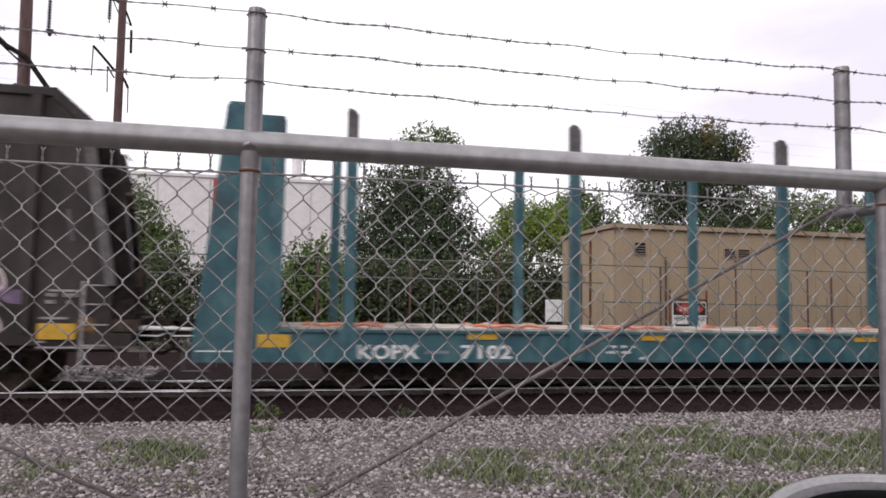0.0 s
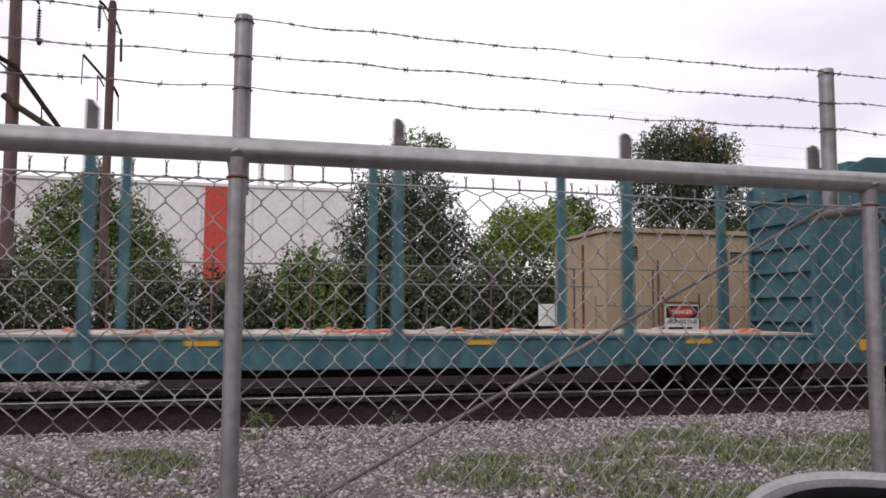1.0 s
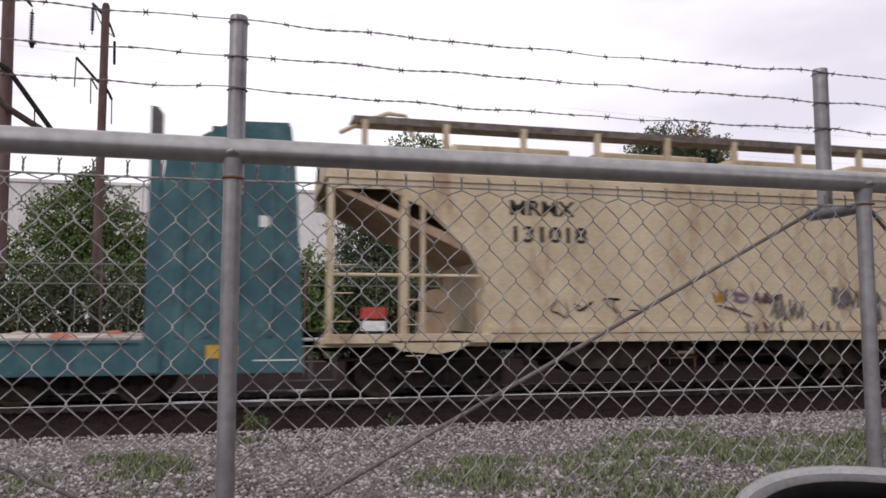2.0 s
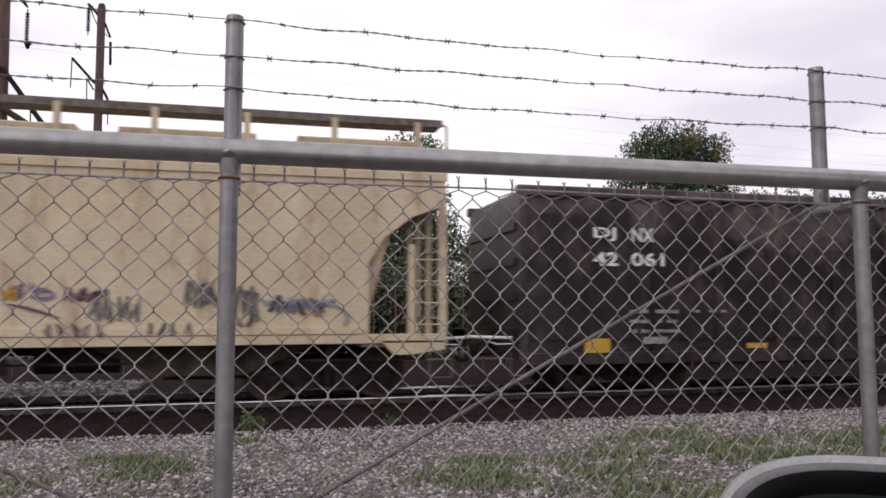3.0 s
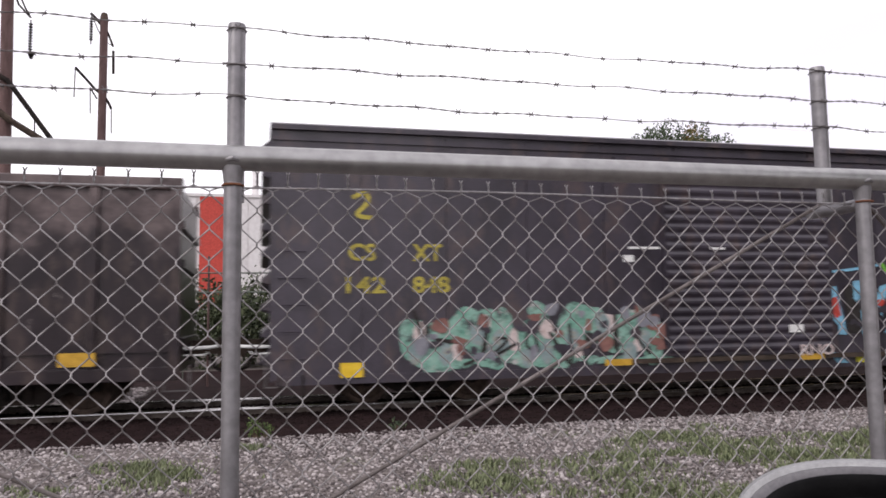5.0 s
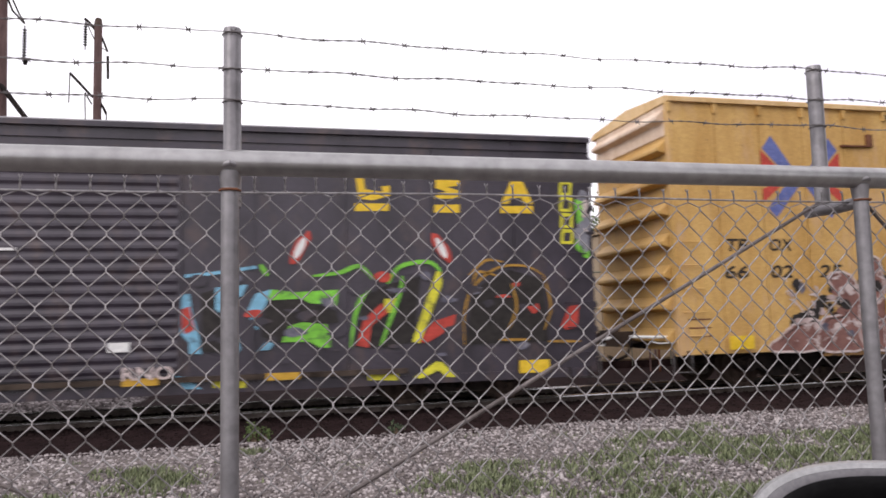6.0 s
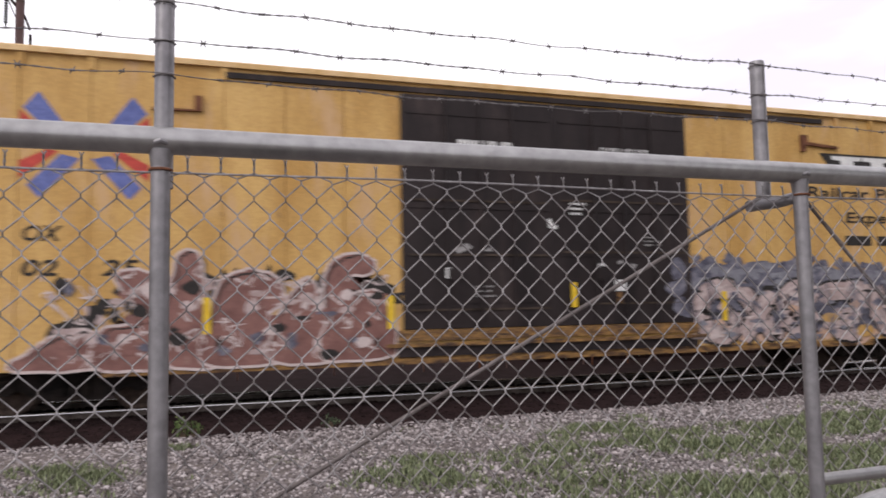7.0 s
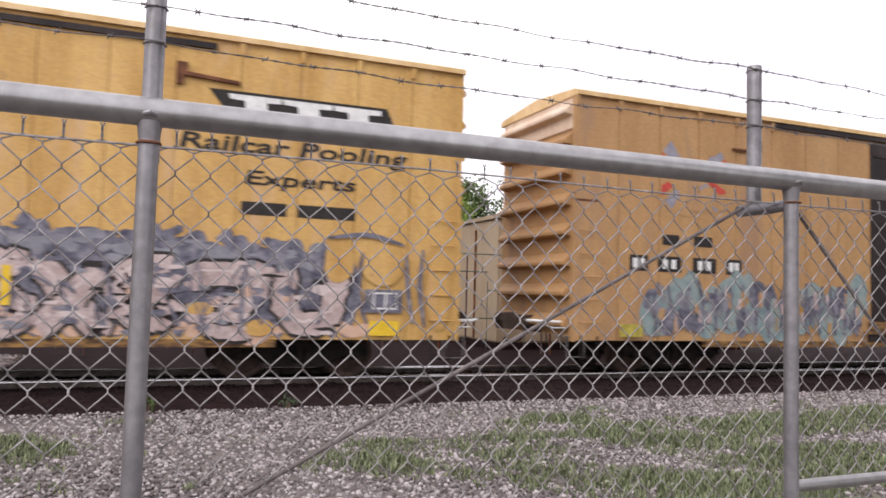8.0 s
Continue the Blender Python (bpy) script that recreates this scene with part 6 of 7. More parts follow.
    ribbon(bl, smooth_line([(67.81, 2.03), (68.23, 2.07), (68.86, 2.16)], 6), .05, y1)
    c.part("graffiti_piece", bl, SKYB, "sky blue spray-paint letter shapes")
    lm = Build()
    for q in ([(69.08, 1.81), (69.44, 1.76), (70.12, 1.79), (70.07, 1.47), (69.92, 1.57), (69.69, 1.58), (69.53, 1.66), (69.02, 1.64)], [(69.23, 0.99), (69.35, 1.24), (69.55, 1.29), (69.93, 1.25), (70.01, 0.88), (69.82, 0.89), (69.67, 0.98), (69.45, 0.99)]):
        cut(lm, q, y1 - .0002)
    for pts in ([(69.71, 2.01), (70.14, 2.06), (70.46, 2.16), (70.68, 1.94)], [(70.30, 0.87), (70.38, 1.39), (70.51, 1.69), (70.70, 1.88)], [(70.91, 1.87), (71.12, 2.15), (71.59, 2.22), (71.79, 2.06)], [(70.78, 0.89), (70.92, 1.25), (71.11, 1.75), (71.15, 2.00)], [(68.92, 2.20), (69.02, 2.02)]):
        ribbon(lm, smooth_line(pts, 6), .07, y2, True)
    c.part("graffiti_piece", lm, LIME, "lime green spray-paint letter shapes")
    lem = Build()
    for q in ([(71.79, 2.06), (71.72, 2.07), (71.50, 1.49), (71.29, 0.94), (71.41, 0.90), (71.61, 1.36), (71.81, 1.86)], [(70.85, 1.63), (71.04, 1.64), (71.03, 1.41), (70.84, 1.40)], [(70.57, 0.47), (71.06, 0.46), (71.04, 0.33), (70.57, 0.35)],
              [(71.31, 0.37), (71.73, 0.64), (72.02, 0.34), (71.84, 0.35), (71.72, 0.46), (71.42, 0.34)], [(68.22, 0.45), (68.71, 0.42), (68.69, 0.32), (68.22, 0.34)]):
        cut(lem, q, y1 - .0004)
    c.part("graffiti_piece", lem, LEMON, "lemon yellow spray-paint strokes")
    rd = Build()
    for q in ([(70.39, 0.90), (70.50, 1.29), (70.80, 1.57), (70.90, 1.41), (70.63, 1.20), (70.58, 0.86)], [(71.41, 0.93), (71.62, 1.24), (72.03, 1.36), (71.99, 1.20), (71.75, 1.02), (71.51, 0.90)], [(73.86, 1.12), (74.02, 1.45), (74.21, 1.47), (74.15, 1.08), (73.96, 1.05)], [(67.76, 1.53), (67.87, 1.57), (67.95, 1.22), (67.82, 1.15), (67.76, 1.27)]):
        cut(rd, q, y1 - .002)
    c.part("graffiti_piece", rd, REDP, "red spray-paint shapes")
    oc = Build()
    for pts in ([(72.16, 0.85), (72.17, 1.35), (72.33, 1.79), (72.76, 2.11), (73.26, 2.14), (73.58, 1.98)], [(72.27, 1.99), (72.56, 2.24), (72.87, 2.21)], [(73.00, 1.85), (73.08, 1.46), (72.92, 1.08)], [(72.77, 0.92), (73.27, 0.91)], [(73.58, 1.98), (73.69, 1.45), (73.56, 1.06)], [(73.62, 0.87), (74.21, 0.85)], [(72.33, 1.86), (72.44, 2.05), (72.76, 1.98)]):
        ribbon(oc, smooth_line(pts, 6), .045, y2 - .001, True)
    c.part("graffiti_piece", oc, OCHRE, "thin ochre spray-paint lines")
    for x, s in ((69.52, -1), (71.81, 1)):
        ov = [(x + .062 * math.cos(a) + s * -.075 * math.sin(a), 2.45 + .17 * math.sin(a)) for a in [k * .5236 for k in range(12)]]
        ov2 = [(x + (q - x) * 1.75 + rng.uniform(-.02, .02), 2.45 + (z - 2.45) * 1.5 + rng.uniform(-.03, .03)) for q, z in ov]
        c.part("graffiti_piece", blob(Build(), ov2, y1 + .002), REDP, "red-edged white painted oval")
        c.part("graffiti_piece", blob(Build(), ov, y1 - .004), WHITEP)
    for mt, n, zz in ((SLATE, 9, 2.9), (LIME, 5, 2.75), (PINKW, 4, 3.1)):
        b = Build()
        for i in range(n):
            blob(b, ring(74.32 + rng.uniform(-.08, .08), zz + rng.uniform(-.45, .45), rng.uniform(.04, .1), rng.uniform(.08, .2), rng, 7, .4), y1 - .004 - i * .0002)
        c.part("graffiti_shape", b, mt, "sprayed paint at the car corner")
    for mt, n in ((NAVY, 26), (REDP, 5), (GREYBLUE, 10)):
        b = Build()
        for i in range(n):
            blob(b, ring(rng.uniform(67.8, 74.2), rng.uniform(.6, 2.1), rng.uniform(.05, .16), rng.uniform(.03, .08), rng, 7, .45), y1 - .007 - i * .00003)
        c.part("graffiti_shape", b, mt, "scuffed and overpainted patches")
    c.words("RNO", 66.95, 67.66, .50, .70, PINKW, 33)
    running_gear(c, (60.0, 72.2), .8, (57.6, 74.45))


def cross_logo(c, cx, cz, w, h, blue, red, y):
    """Four blue arms of a cross, with red arms tucked below them."""
    b, r = Build(), Build()
    for sx in (-1, 1):
        b.add([(cx + sx * .05 * w, y, cz + .02 * h), (cx + sx * .38 * w, y, cz + .50 * h), (cx + sx * .50 * w, y, cz + .34 * h), (cx + sx * .20 * w, y, cz + .02 * h)], [(0, 1, 2, 3)])
        b.add([(cx + sx * .05 * w, y, cz - .12 * h), (cx + sx * .36 * w, y, cz - .50 * h), (cx + sx * .46 * w, y, cz - .38 * h), (cx + sx * .20 * w, y, cz - .08 * h)], [(0, 1, 2, 3)])
        r.add([(cx + sx * .22 * w, y, cz + .02 * h), (cx + sx * .52 * w, y, cz + .32 * h), (cx + sx * .52 * w, y, cz + .10 * h), (cx + sx * .30 * w, y, cz - .02 * h)], [(0, 1, 2, 3)])
        r.add([(cx + sx * .22 * w, y, cz - .06 * h), (cx + sx * .52 * w, y, cz - .32 * h), (cx + sx * .52 * w, y, cz - .16 * h), (cx + sx * .30 * w, y, cz - .04 * h)], [(0, 1, 2, 3)])
    c.part("painted_emblem", b, blue, "blue crossing arms of a painted emblem")
    c.part("painted_emblem", r, red, "red arms of a painted emblem")


def yellow_boxcar(L, body, faded):
    R = L + 20.62
    c = Car("boxcar", L, "dulled orange-yellow boxcar with teal graffiti and dark doors" if faded else "yellow boxcar with dark plug doors and large spray-painted letters", "boxcar")
    boxcar_shell(c, L, R, .52, 5.20 if faded else 5.25, body, 22, 8, ROOFPALE, top_pale=True)
    o = L - 76.10
    # lower sill, deeper in the middle
    c.part("side_sill", Build().prism([(79.1 + o, .54), (79.1 + o, .42), (93.65 + o, .42), (93.65 + o, .54)], NEAR + .0, NEAR + .1), WORNSILL)
    d0, d1 = 83.62 + o, 89.24 + o
    c.part("door_track", Build().box(80.8 + o, 92.6 + o, NEAR - .05, NEAR, 4.96, 5.05), DOORBROWN)
    for a, b in ((d0, (d0 + d1) / 2 - .01), ((d0 + d1) / 2 + .01, d1)):
        d = c.part("door", Build().box(a, b, NEAR - .03, NEAR - .002, .98, 4.93), DOORBROWN, "dark brown plug door", bevel=.012)
        for k in range(5):
            z = 1.4 + k * .8
            c.part("door_rib", Build().box(a + .1, b - .1, NEAR - .045, NEAR - .03, z, z + .05), DOORBROWN, parent=d)
        for q in (.28, .5, .72):
            x = a + (b - a) * q
            c.part("lock_bar", Build().cyl((x, NEAR - .07, 1.0), (x, NEAR - .07, 4.85), .022, 8), DOORBROWN, parent=d)
        c.part("door_crank", Build().cyl((a + .9, NEAR - .1, 1.9), (a + .9, NEAR - .04, 1.9), .13, 12).box(a + .88, a + .92, NEAR - .11, NEAR - .09, 1.5, 1.95), DOORBROWN, parent=d)
        for k in range(3):
            z = 1.28 + k * .92 + (.06 if a > d0 + 1 else 0)
            c.part("rusty_seam", Build().box(a + .12, b - .12, NEAR - .05, NEAR - .046, z, z + .035), GRIME, parent=d)
    c.part("door_gap", Build().box((d0 + d1) / 2 - .012, (d0 + d1) / 2 + .012, NEAR - .02, NEAR - .001, .98, 4.93), DOORBROWN)
    if faded:
        text_bars(c, d0 + .9, d0 + 2.0, 4.17, 4.26, WHITEP, 10, 91)
    else:
        c.words("CLOSE AND LOCK", 87.38, 88.42, 4.10, 4.20, WHITEP, 10)
        text_bars(c, 87.28, 88.52, 3.95, 4.04, WHITEP, 10, 92)
        text_bars(c, 84.62, 85.66, 4.10, 4.20, WHITEP, 10, 93)
        text_bars(c, 84.62, 85.7, 3.96, 4.04, WHITEP, 10, 94)
        for k in range(3):
            text_bars(c, 86.72, 87.04 - .05 * k, 3.12 - .09 * k, 3.17 - .09 * k, WHITEP, 12, 100 + k)
            text_bars(c, 88.22, 88.6 - .1 * (k == 0), 2.54 - .07 * k, 2.575 - .07 * k, DULLWHITE, 12, 110 + k)
            text_bars(c, 84.9, 85.25, 1.66 - .08 * k, 1.70 - .08 * k, DULLWHITE, 12, 120 + k)
        c.part("painted_patch", cut(Build(), [(86.27, 2.84), (86.33, 2.88), (86.36, 2.78), (86.46, 2.74), (86.44, 2.68), (86.3, 2.70)], NEAR - .05), WHITEP, "torn white label")
        c.part("painted_ring", ribbon(Build(), [(87.32 + .085 * math.cos(k * .5236), 1.98 + .085 * math.sin(k * .5236)) for k in range(13)], .04, NEAR - .05), WHITEP, "white painted ring")
        c.patch("stencil", 87.30, 87.34, 1.93, 2.03, WHITEP, 13)
        c.part("painted_patch", cut(Build(), [(87.65, 2.10), (87.75, 2.16), (87.77, 2.10), (87.68, 2.05)], NEAR - .05), DULLWHITE)
        c.part("painted_patch", cut(Build(), [(87.93, 2.08), (88.05, 2.06), (88.0, 1.98), (87.95, 2.0)], NEAR - .05), DULLWHITE)
        c.patch("placard", 87.57, 87.79, 1.58, 1.78, WHITEP, 22, "small white placard")
        c.patch("rust_patch", 87.6, 87.7, 1.36, 1.56, WORNSILL, 21)
        c.patch("placard", 84.35, 84.6, 1.82, 2.0, WHITEP, 22, "small white placard")
        c.part("painted_patch", cut(Build(), [(84.5, 2.3), (84.75, 2.42), (84.85, 2.34), (84.6, 2.24)], NEAR - .05), DULLWHITE)
        c.part("painted_patch", cut(Build(), [(85.0, 2.28), (85.2, 2.36), (85.22, 2.28)], NEAR - .05), DULLWHITE)
        c.patch("stripe", 86.68, 86.79, 1.30, 1.74, YELLOWP, 22, "short yellow stripe")
    c.part("door_stop", Build().prism([(79.75 + o, 4.42), (80.35 + o, 4.42), (80.35 + o, 4.64), (80.47 + o, 4.64), (80.47 + o, 4.40), (79.75 + o, 4.38)], NEAR - .06, NEAR), RUST)
    c.part("door_stop", Build().prism([(92.02 + o, 4.36), (92.02 + o, 4.70), (92.18 + o, 4.70), (92.18 + o, 4.56), (92.95 + o, 4.50), (92.95 + o, 4.45), (92.14 + o, 4.50), (92.12 + o, 4.36)], NEAR - .06, NEAR), RUST)
    c.part("door_sill", Build().box(d0 - .1, d1 + .1, NEAR - .06, NEAR, .80, .97), WORNSILL, "rust-streaked sill under the doors")
    c.part("door_sill_lip", Build().box(d0 - .3, d1 + .3, NEAR - .085, NEAR - .06, .70, .76), WORNSILL)
    c.part("sill_strip", Build().box(d0 - .1, d1 + .1, NEAR - .03, NEAR, .54, .70), DOORBROWN)
    for x in (77.07, 95.14):
        c.patch("reflector", x + o, x + .5 + o, .61, .85, OCHREY if faded else YELLOWP, 16, "faded yellow reflector plate" if faded else "bright yellow reflector plate")
    rng = random.Random(61 if not faded else 62)
    if not faded:
        cross_logo(c, 78.85, 3.78, 1.66, 1.56, BLUEP, REDP, NEAR - .006)
        c.words("TB", 77.10, 77.58, 2.38, 2.61, BLACKP, 2, .25)
        c.words("OX", 78.02, 78.52, 2.38, 2.61, BLACKP, 2, .25)
        c.words("66", 77.06, 77.56, 1.88, 2.12, BLACKP, 2, .25)
        c.words("02", 78.02, 78.50, 1.88, 2.12, BLACKP, 2, .25)
        c.words("25", 79.08, 79.56, 1.88, 2.12, BLACKP, 2, .25)
        for z in (1.15, 1.0, .85):
            c.patch("stencil", 76.3, 76.75, z, z + .025, RUST, 2)
        c.part("logo_panel", Build().prism([(92.5, 4.36), (95.35, 4.36), (95.48, 4.06), (92.75, 4.06)], NEAR - .008, NEAR - .004), BLACKP, "black slanted panel with white shapes")
        for x in (92.80, 93.62, 94.44):
            c.part("logo_shape", Build().prism([(x, 4.31), (x + .80, 4.31), (x + .80, 4.23), (x + .58, 4.22), (x + .60, 4.08), (x + .26, 4.08), (x + .24, 4.22), (x + .02, 4.23)], NEAR - .014, NEAR - .010), WHITEP)
        c.words("Railcar Pooling", 92.10, 95.68, 3.34, 3.66, BLACKP, 2, .2)
        c.words("Experts", 93.08, 94.82, 2.86, 3.15, BLACKP, 2, .2)
        for x0, x1 in ((93.05, 93.75), (93.92, 94.86)):
            c.patch("stencil", x0, x1, 2.46, 2.66, BLACKP, 2)
        # maroon letters with pale edges
        for q in (80.5, 83.35, 89.9):
            c.patch("stripe", q, q + .11, 1.0, 1.55, YELLOWP, 12, "short yellow stripe")
        y = NEAR - .010
        back = Build()
        for i in range(40):
            x = 78.5 + i * .128
            blob(back, ring(x, 1.05 + .72 * min(1, i / 9) * rng.uniform(.5, 1.15), rng.uniform(.08, .17), rng.uniform(.08, .19), rng, 7, .45), y + .002 - i * .00005)
        c.part("graffiti_shadow", back, BLACKP, "black drop shadow of the letters")
        shapes = [[(77.95, .56), (78.2, .85), (78.55, 1.05), (78.95, 1.1), (79.2, .85), (79.3, .56)],
                  [(79.0, .56), (79.1, 1.1), (79.55, 1.2), (79.5, 1.5), (79.25, 1.85), (79.45, 1.98), (79.8, 1.9), (79.95, 1.5), (80.2, 1.2), (80.1, .56)],
                  [(80.0, .56), (79.9, 1.2), (80.05, 1.9), (80.15, 2.22), (80.4, 2.25), (80.5, 1.9), (80.6, 1.3), (80.75, .56)],
                  [(80.5, .56), (80.6, 1.3), (80.75, 1.8), (81.15, 1.98), (81.6, 1.85), (81.7, 1.5), (81.45, 1.2), (81.7, .9), (81.7, .56)],
                  [(81.5, .56), (81.55, 1.1), (81.8, 1.6), (82.1, 1.85), (82.25, 1.5), (82.35, 1.1), (82.5, .56)],
                  [(82.3, .56), (82.35, 1.2), (82.3, 1.7), (82.45, 2.1), (82.85, 2.25), (83.15, 2.1), (83.1, 1.9), (82.75, 1.85), (82.75, 1.6), (83.2, 1.62), (83.45, 1.2), (83.5, .8), (83.4, .56)]]
        for i, s in enumerate(shapes):
            c.part("graffiti_letter", blob(Build(), s, y - .004 - i * .0012), MAROON, "maroon bubble letter")
            c.part("graffiti_outline", ribbon(Build(), [(u + rng.uniform(-.015, .015), v + rng.uniform(-.015, .015)) for u, v in smooth_line(s, 6, True)], .042, y - .0048 - i * .0012), PINKW, "pale pink letter outline")
            c.part("graffiti_edge", ribbon(Build(), [(u + .05 + rng.uniform(-.02, .02), v - .05 + rng.uniform(-.02, .02)) for u, v in smooth_line(s, 6, True)[4:30]], .035, y - .0044 - i * .0012, True), BLACKP, "dark inner edge of the letter")
        w = Build()
        for i in range(80):
            cx, cz = rng.uniform(78.2, 83.4), rng.uniform(.62, 1.95)
            ribbon(w, smooth_line([(cx + rng.uniform(-.16, .16), cz + rng.uniform(-.14, .14)) for _ in range(4)], 5), .03, y - .014, True)
        c.part("graffiti_highlight", w, PINKW)
        for lay, (mt, n) in enumerate(((MAROON, 30), (PINKW, 16), (DUSTY, 24), (BLACKP, 16), (GREYBLUE, 9))):
            b = Build()
            for i in range(n):
                blob(b, ring(rng.uniform(78.4, 83.4), rng.uniform(.6, 1.75), rng.uniform(.04, .15), rng.uniform(.03, .1), rng, 7, .5), y - .0145 - lay * .0008 - i * .00001)
            c.part("graffiti_shape", b, mt, "scuffed patches of spray paint")
        # grey and peach piece on the right half
        y = NEAR - .012
        base = Build()
        for i in range(26):
            top = 2.06 + .10 * math.sin(i * 1.9) + .06 * math.sin(i * .7) - (.1 if i > 17 else 0)
            blob(base, [(89.2 + i * .21, 1.2), (89.22 + i * .21, top - .25), (89.38 + i * .21, top), (89.62 + i * .21, top - .06), (89.72 + i * .21, 1.2), (89.5 + i * .21, .56)], y - i * .00005)
        for i in range(60):
            x = 89.25 + i * .088
            blob(base, ring(x, 2.0 + .10 * math.sin(i * .8) + rng.uniform(-.16, .10) - (.1 if x > 93 else 0), rng.uniform(.05, .14), rng.uniform(.04, .12), rng, 7, .5), y - .0014 - i * .000005)
        c.part("graffiti_cloud", base, GREYBLUE, "slate grey cloud behind the letters")
        b = Build()
        for i in range(40):
            blob(b, ring(89.4 + i * .135, rng.uniform(1.6, 2.05), rng.uniform(.08, .2), rng.uniform(.03, .09), rng, 7, .4), y - .002 - i * .00003)
        c.part("graffiti_shape", b, SLATE, "paler grey smoke swirls")
        b = Build()
        for i in range(22):
            blob(b, ring(89.5 + i * .27, rng.uniform(.6, .85), rng.uniform(.14, .3), rng.uniform(.06, .13), rng, 7, .4), y - .0035 - i * .00003)
        c.part("graffiti_shape", b, PEACH, "peach spray-paint patches")
        strokes = [[(90.12, 1.60), (89.62, 1.55), (89.42, 1.22), (89.56, .84), (90.0, .74), (90.22, .95), (89.88, 1.12)], [(90.3, 1.62), (90.6, 1.3), (90.9, .95), (91.15, .68)], [(91.1, 1.5), (90.7, 1.0), (90.38, .7)],
                   [(92.1, 1.60), (91.62, 1.58), (91.38, 1.3), (91.48, .97), (91.85, .82), (92.18, .95)], [(91.68, 1.22), (92.08, 1.28)], [(92.35, 1.48), (92.9, 1.55), (93.48, 1.48), (93.12, 1.1), (92.64, .78), (93.2, .70)],
                   [(93.78, 1.6), (93.76, 1.05), (94.08, .78), (94.5, .95), (94.62, 1.55)]]
        for k, s in enumerate(strokes):
            line = smooth_line(s, 7)
            line = [(u + rng.uniform(-.035, .035), v + rng.uniform(-.03, .03)) for u, v in line]
            c.part("graffiti_letter_edge", ribbon(Build(), line, .46, y - .006 - k * .0016), BLACKP, "dark edge of a painted letter")
            c.part("graffiti_letter", ribbon(Build(), line, .36, y - .0066 - k * .0016), DUSTY, "dusty pink painted letter")
            c.part("graffiti_highlight", ribbon(Build(), [(q[0] - .03, q[1] + .05) for q in line], .05, y - .0072 - k * .0016, True), PINKW)
        for lay, (mt, n, rx, rz) in enumerate(((PINKW, 20, .20, .05), (GREYBLUE, 22, .14, .05), (BLACKP, 16, .16, .03), (DUSTY, 12, .15, .05), (PEACH, 10, .10, .05), (SLATE, 12, .12, .035))):
            b = Build()
            for i in range(n):
                blob(b, ring(rng.uniform(89.35, 94.5), rng.uniform(.62, 1.72), rx * rng.uniform(.5, 1.2), rz * rng.uniform(.6, 1.5), rng, 8, .45), y - .0181 - lay * .0008 - i * .00001)
            c.part("graffiti_shape", b, mt, "broken overlapping strokes of spray paint")
        yy = y - .024
        b = Build()
        for cx, cz, rx, rz in ((94.62, 1.78, .26, .34), (95.35, 1.75, .36, .32), (96.35, 1.35, .24, .6), (93.4, .72, .22, .14), (92.5, 1.0, .2, .1)):
            blob(b, ring(cx, cz, rx, rz, rng, 9, .1), yy)
        c.part("graffiti_shape", b, YELLOW, "bare yellow panel between the letters")
        b = Build()
        for pts in ([(95.0, 1.95), (94.95, 1.3), (95.1, .8)], [(95.75, 1.95), (95.8, 1.3), (95.9, .8)], [(96.05, 2.05), (96.0, 1.4), (96.1, .75)], [(94.4, 2.16), (95.1, 2.24), (95.7, 2.1)], [(94.36, 2.1), (94.34, 1.6)]):
            ribbon(b, smooth_line(pts, 6), .08, yy - .002, True)
        for k in range(16):
            x = 89.4 + k * .33
            ribbon(b, smooth_line([(x + rng.uniform(-.2, .2), rng.uniform(.6, 1.75)) for _ in range(4)], 5), .035, yy - .002, True)
        c.part("graffiti_outline", b, GREYBLUE)
        b = Build()
        for cx, cz in ((88.95, 1.95), (88.9, 1.6), (89.0, 1.25)):
            blob(b, ring(cx, cz, .2, .2, rng, 8, .35), NEAR - .05)
        c.part("graffiti_shape", b, GREYBLUE, "slate spray paint over the door edge")
        c.patch("placard", 95.05, 95.7, .98, 1.36, GREYBLUE, 9)
        c.part("graffiti_tag", ribbon(ribbon(Build(), [(95.2, 1.05), (95.22, 1.3), (95.6, 1.3), (95.6, 1.05), (95.2, 1.05)], .03, NEAR - .042), [(95.4, 1.05), (95.42, 1.3)], .03, NEAR - .042), WHITEP)
    else:
        cross_logo(c, 101.7, 3.75, 1.5, 1.35, FADEBLUE, REDP, NEAR - .006)
        for i in range(14):
            pt = blob(Build(), ring(101.7 + rng.uniform(-.8, .8), 3.75 + rng.uniform(-.7, .7), .2, .16, rng, 7, .4), NEAR - .009 - i * .00005)
            c.part("worn_patch", pt, body, "paint worn over the emblem")
        for x0, x1 in ((100.95, 101.35), (101.7, 102.15)):
            c.patch("stencil", x0, x1, 2.38, 2.58, BLACKP, 2)
        for x0, x1 in ((100.2, 100.62), (100.85, 101.4), (101.68, 102.25), (102.5, 102.9)):
            c.patch("number_plate_patch", x0, x1, 1.86, 2.16, BLACKP, 2)
            for q in range(2):
                m = x0 + (x1 - x0) * (.3 + .36 * q)
                c.patch("stencil", m - .05, m + .06, 1.92, 2.10, WHITEP, 3)
        for mt, n, s, lay in ((TEALP, 20, .34, 3), (GREYBLUE, 16, .2, 4), (TEALP, 12, .16, 5), (SLATE, 10, .12, 6), (OCHRE, 3, .08, 7)):
            b = Build()
            for i in range(n):
                blob(b, ring(100.8 + (i + rng.uniform(-.3, .3)) * 5.6 / n, rng.uniform(.85, 1.5), s, s * 1.25, rng, 9, .3), NEAR - .004 * lay - i * .00005)
            c.part("graffiti_shape", b, mt)
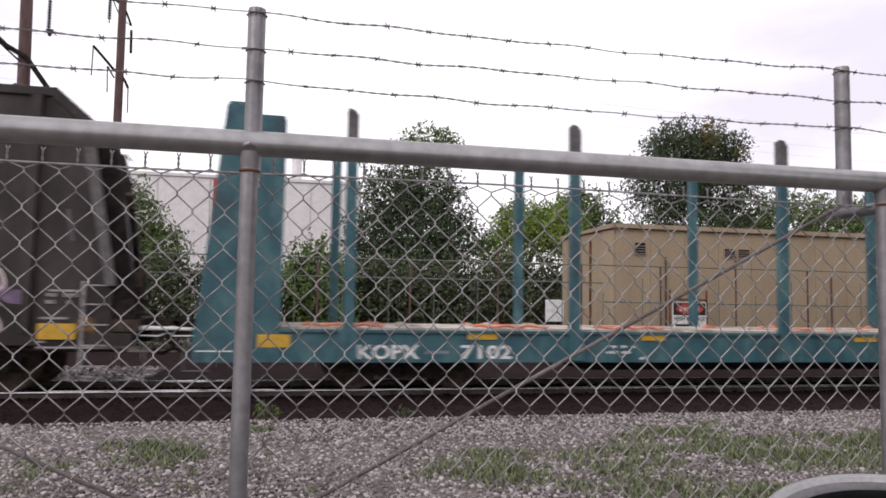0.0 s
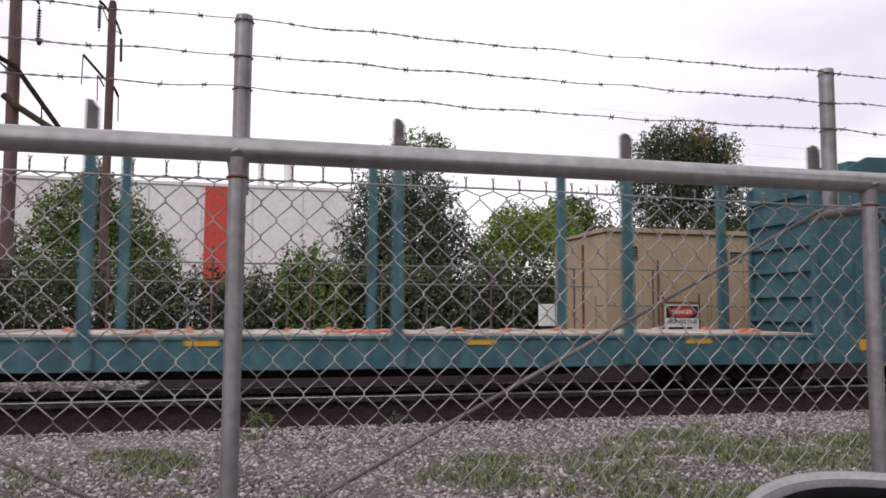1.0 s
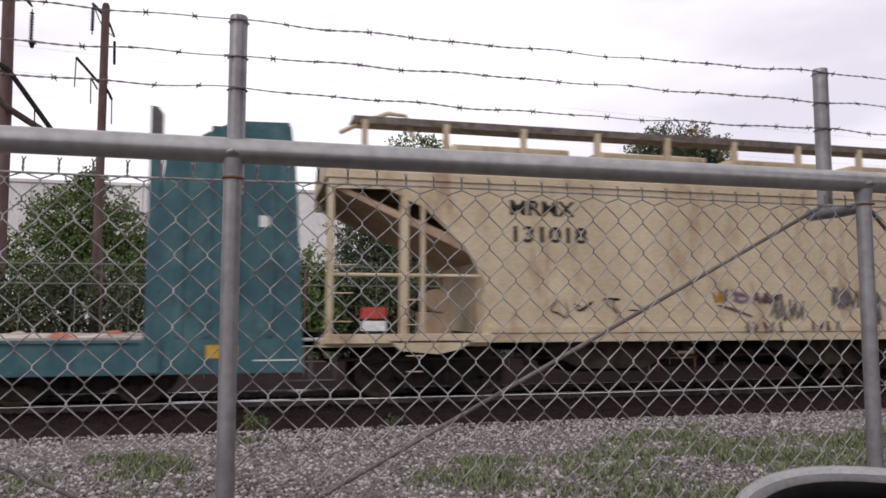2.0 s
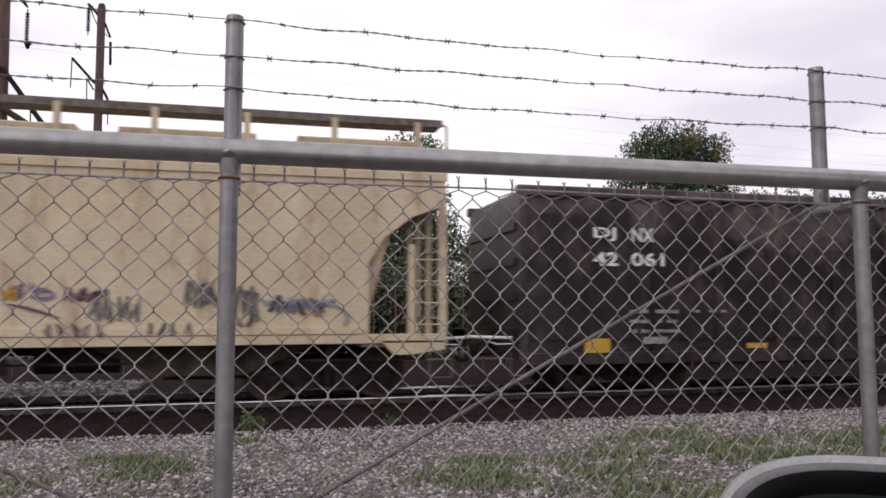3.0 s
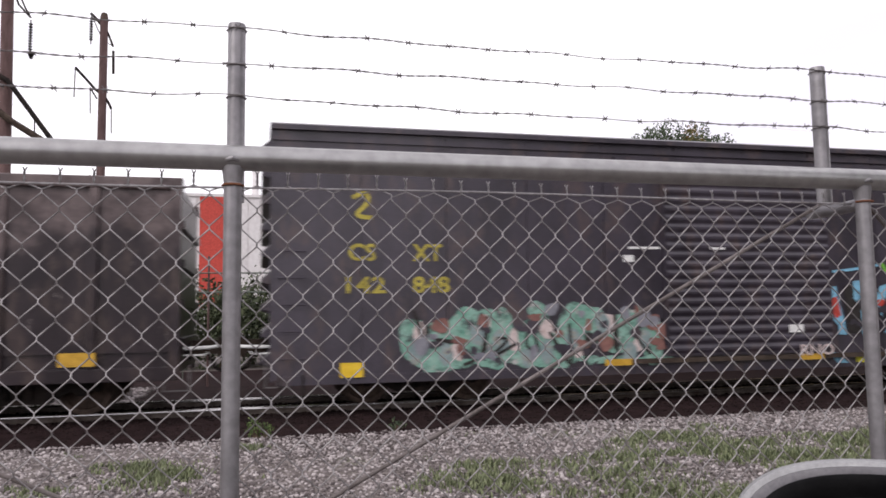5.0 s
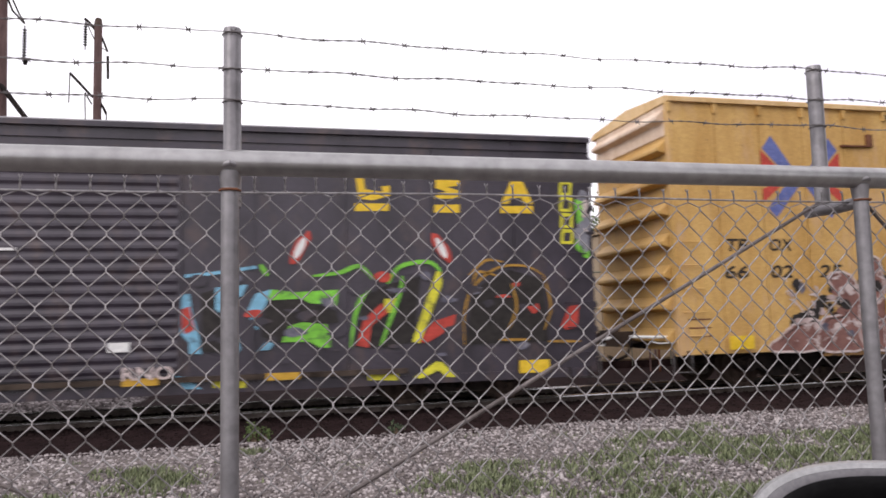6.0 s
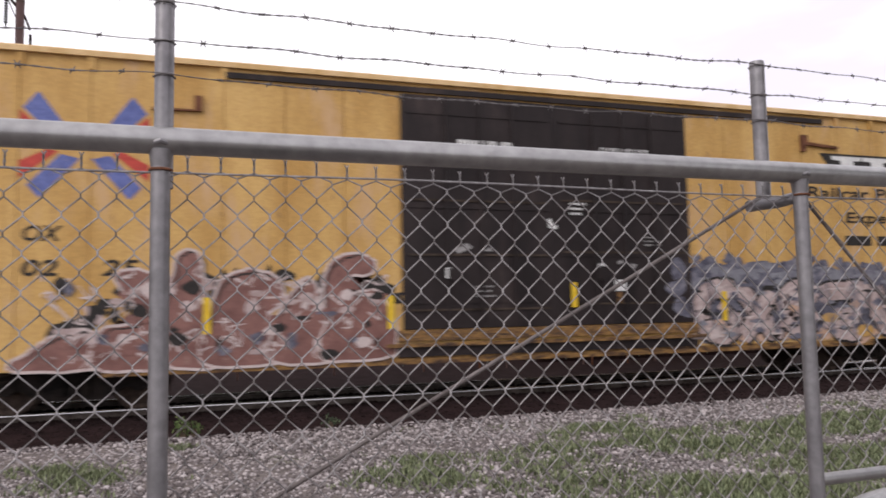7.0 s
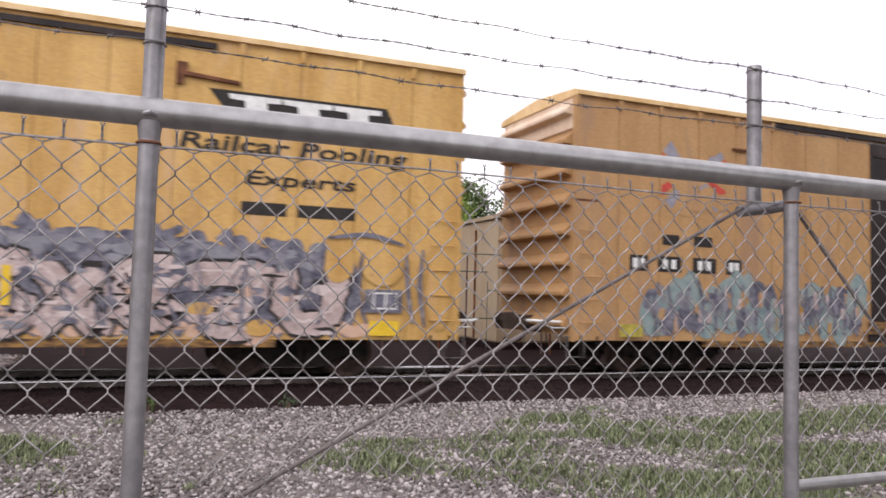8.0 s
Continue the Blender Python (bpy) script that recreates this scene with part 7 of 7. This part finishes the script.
        b = Build()
        for i in range(16):
            x = 100.8 + i * .35
            ribbon(b, smooth_line([(x + rng.uniform(-.08, .08), z + rng.uniform(-.1, .1)) for z in (.7, 1.0, 1.3, 1.65)], 5), .07, NEAR - .033)
        c.part("graffiti_outline", b, GREYBLUE)
        for mt, dy in ((DUSTY, .034), (YELLOW2, .0345), (SLATE, .035)):
            b = Build()
            for i in range(14):
                x = 100.9 + i * .4 + rng.uniform(-.15, .15)
                z = rng.uniform(.7, 1.4)
                ribbon(b, [(x, z), (x + rng.uniform(-.04, .04), z + rng.uniform(.15, .4))], rng.uniform(.04, .1), NEAR - dy)
            c.part("graffiti_streak", b, mt, "vertical streaks of worn spray paint")
        c.part("end_ladder_panel", Build().box(L - .02, L + .5, NEAR - .004, NEAR, 3.1, 3.14), RUST)
    running_gear(c, (L + 2.6, R - 2.6), .85, (L, R))
    c.part("underframe", Build().box(L + 3.5, R - 3.5, -1.3, 1.3, .40, .55), DARK)


lead_hopper()
flat_wagon()
covered_hopper()
gondola()
dark_boxcar()
yellow_boxcar(76.10, YELLOW, False)
yellow_boxcar(99.0, YELLOW2, True)


# ---- wing mirror of the car from which the view is taken ----
def wing_mirror():
    m = thing("wing_mirror", pose(0, 0, 0), "black car wing mirror with a grey rim", "wing mirror")
    n = 64
    def oval(rx, rz, p=2.8):
        out = []
        for k in range(n):
            a = 2 * math.pi * k / n
            ca, sa = math.cos(a), math.sin(a)
            out.append((rx * math.copysign(abs(ca) ** (2 / p), ca), rz * math.copysign(abs(sa) ** (2 / p), sa)))
        return out
    def loft(b, rings):
        o = [v for r, (rx, rz, y) in enumerate(rings) for v in [(x, y, z) for x, z in oval(rx, rz)]]
        f = [(r * n + k, r * n + (k + 1) % n, (r + 1) * n + (k + 1) % n, (r + 1) * n + k) for r in range(len(rings) - 1) for k in range(n)]
        return b.add(o, f)
    shell = loft(Build(), [(.1392, .0862, -.0128), (.1455, .0907, -.0095), (.148, .093, 0), (.144, .091, .03), (.12, .074, .07), (.06, .035, .092), (.004, .003, .096)])
    part("housing", shell, MIRRORRIM, m, "grey outer shell", smooth=True)
    bezel = loft(Build(), [(.1390, .0860, -.0129), (.1345, .0828, -.0140), (.1292, .0797, -.0137)])
    part("bezel", bezel, BEZELGREY, m, "mid-grey plastic bezel", smooth=True)
    inner = loft(Build(), [(.1291, .0796, -.0136), (.124, .076, -.0125), (.116, .068, -.004), (.108, .058, .012)])
    part("inner_rim", inner, MIRRORBLACK, m, "black inner bezel", smooth=True)
    glass_mat = bpy.data.materials.new("mirror_glass")
    glass_mat.use_nodes = True
    g = glass_mat.node_tree.nodes["Principled BSDF"]
    g.inputs["Metallic"].default_value, g.inputs["Roughness"].default_value = 1.0, 0.03
    # Near-black tint stands in for the dark car interior the glass would reflect.
    g.inputs["Base Color"].default_value = (0.012, 0.014, 0.014, 1)
    part("glass", Build().add([(x, .012, z) for x, z in oval(.110, .060)], [tuple(range(n))]), glass_mat, m, "mirror glass")
    part("arm", Build().tube([(-.02, .05, -.05), (-.06, .06, -.12), (-.10, .02, -.17)], .028, 10), MIRRORBLACK, m, smooth=True)
    part("door_panel", Build().prism([(-.9, -.2), (.35, -.2), (.35, -1.32), (-.9, -1.32)], -.02, .06), MIRRORBLACK, m, "dark car door below the mirror", bevel=.02)
    return m


MIRROR = wing_mirror()


def motions():
    for ob, left in CARS:
        walk(ob, [(k * 0.4, pose(left - train_x(k * 0.4), TRACK_Y, RAIL_TOP)) for k in range(21)])
    for w, q in WHEELS:
        walk(w, [(k / FPS, pose(q, 0, .42, 0, -math.degrees(train_x(k / FPS) / .42), 0)) for k in range(8 * FPS + 1)])
    walk(MIRROR, [
        (0.0, pose(0.567, 0.561, 1.261, -10, 0, -37)),
        (1.5, pose(0.564, 0.568, 1.258, -10, 0, -37)),
        (3.5, pose(0.558, 0.575, 1.268, -10, 0, -37)),
        (4.5, pose(0.563, 0.568, 1.263, -10, 0, -37)),
        (6.0, pose(0.569, 0.561, 1.264, -10, 0, -37)),
        (6.5, pose(0.588, 0.547, 1.258, -10, 0, -37)),
        (7.0, pose(0.660, 0.531, 1.238, -10, 0, -37)),
        (7.5, pose(0.740, 0.513, 1.223, -10, 0, -37)),
        (8.0, pose(0.800, 0.503, 1.213, -10, 0, -37)),
    ])


motions()
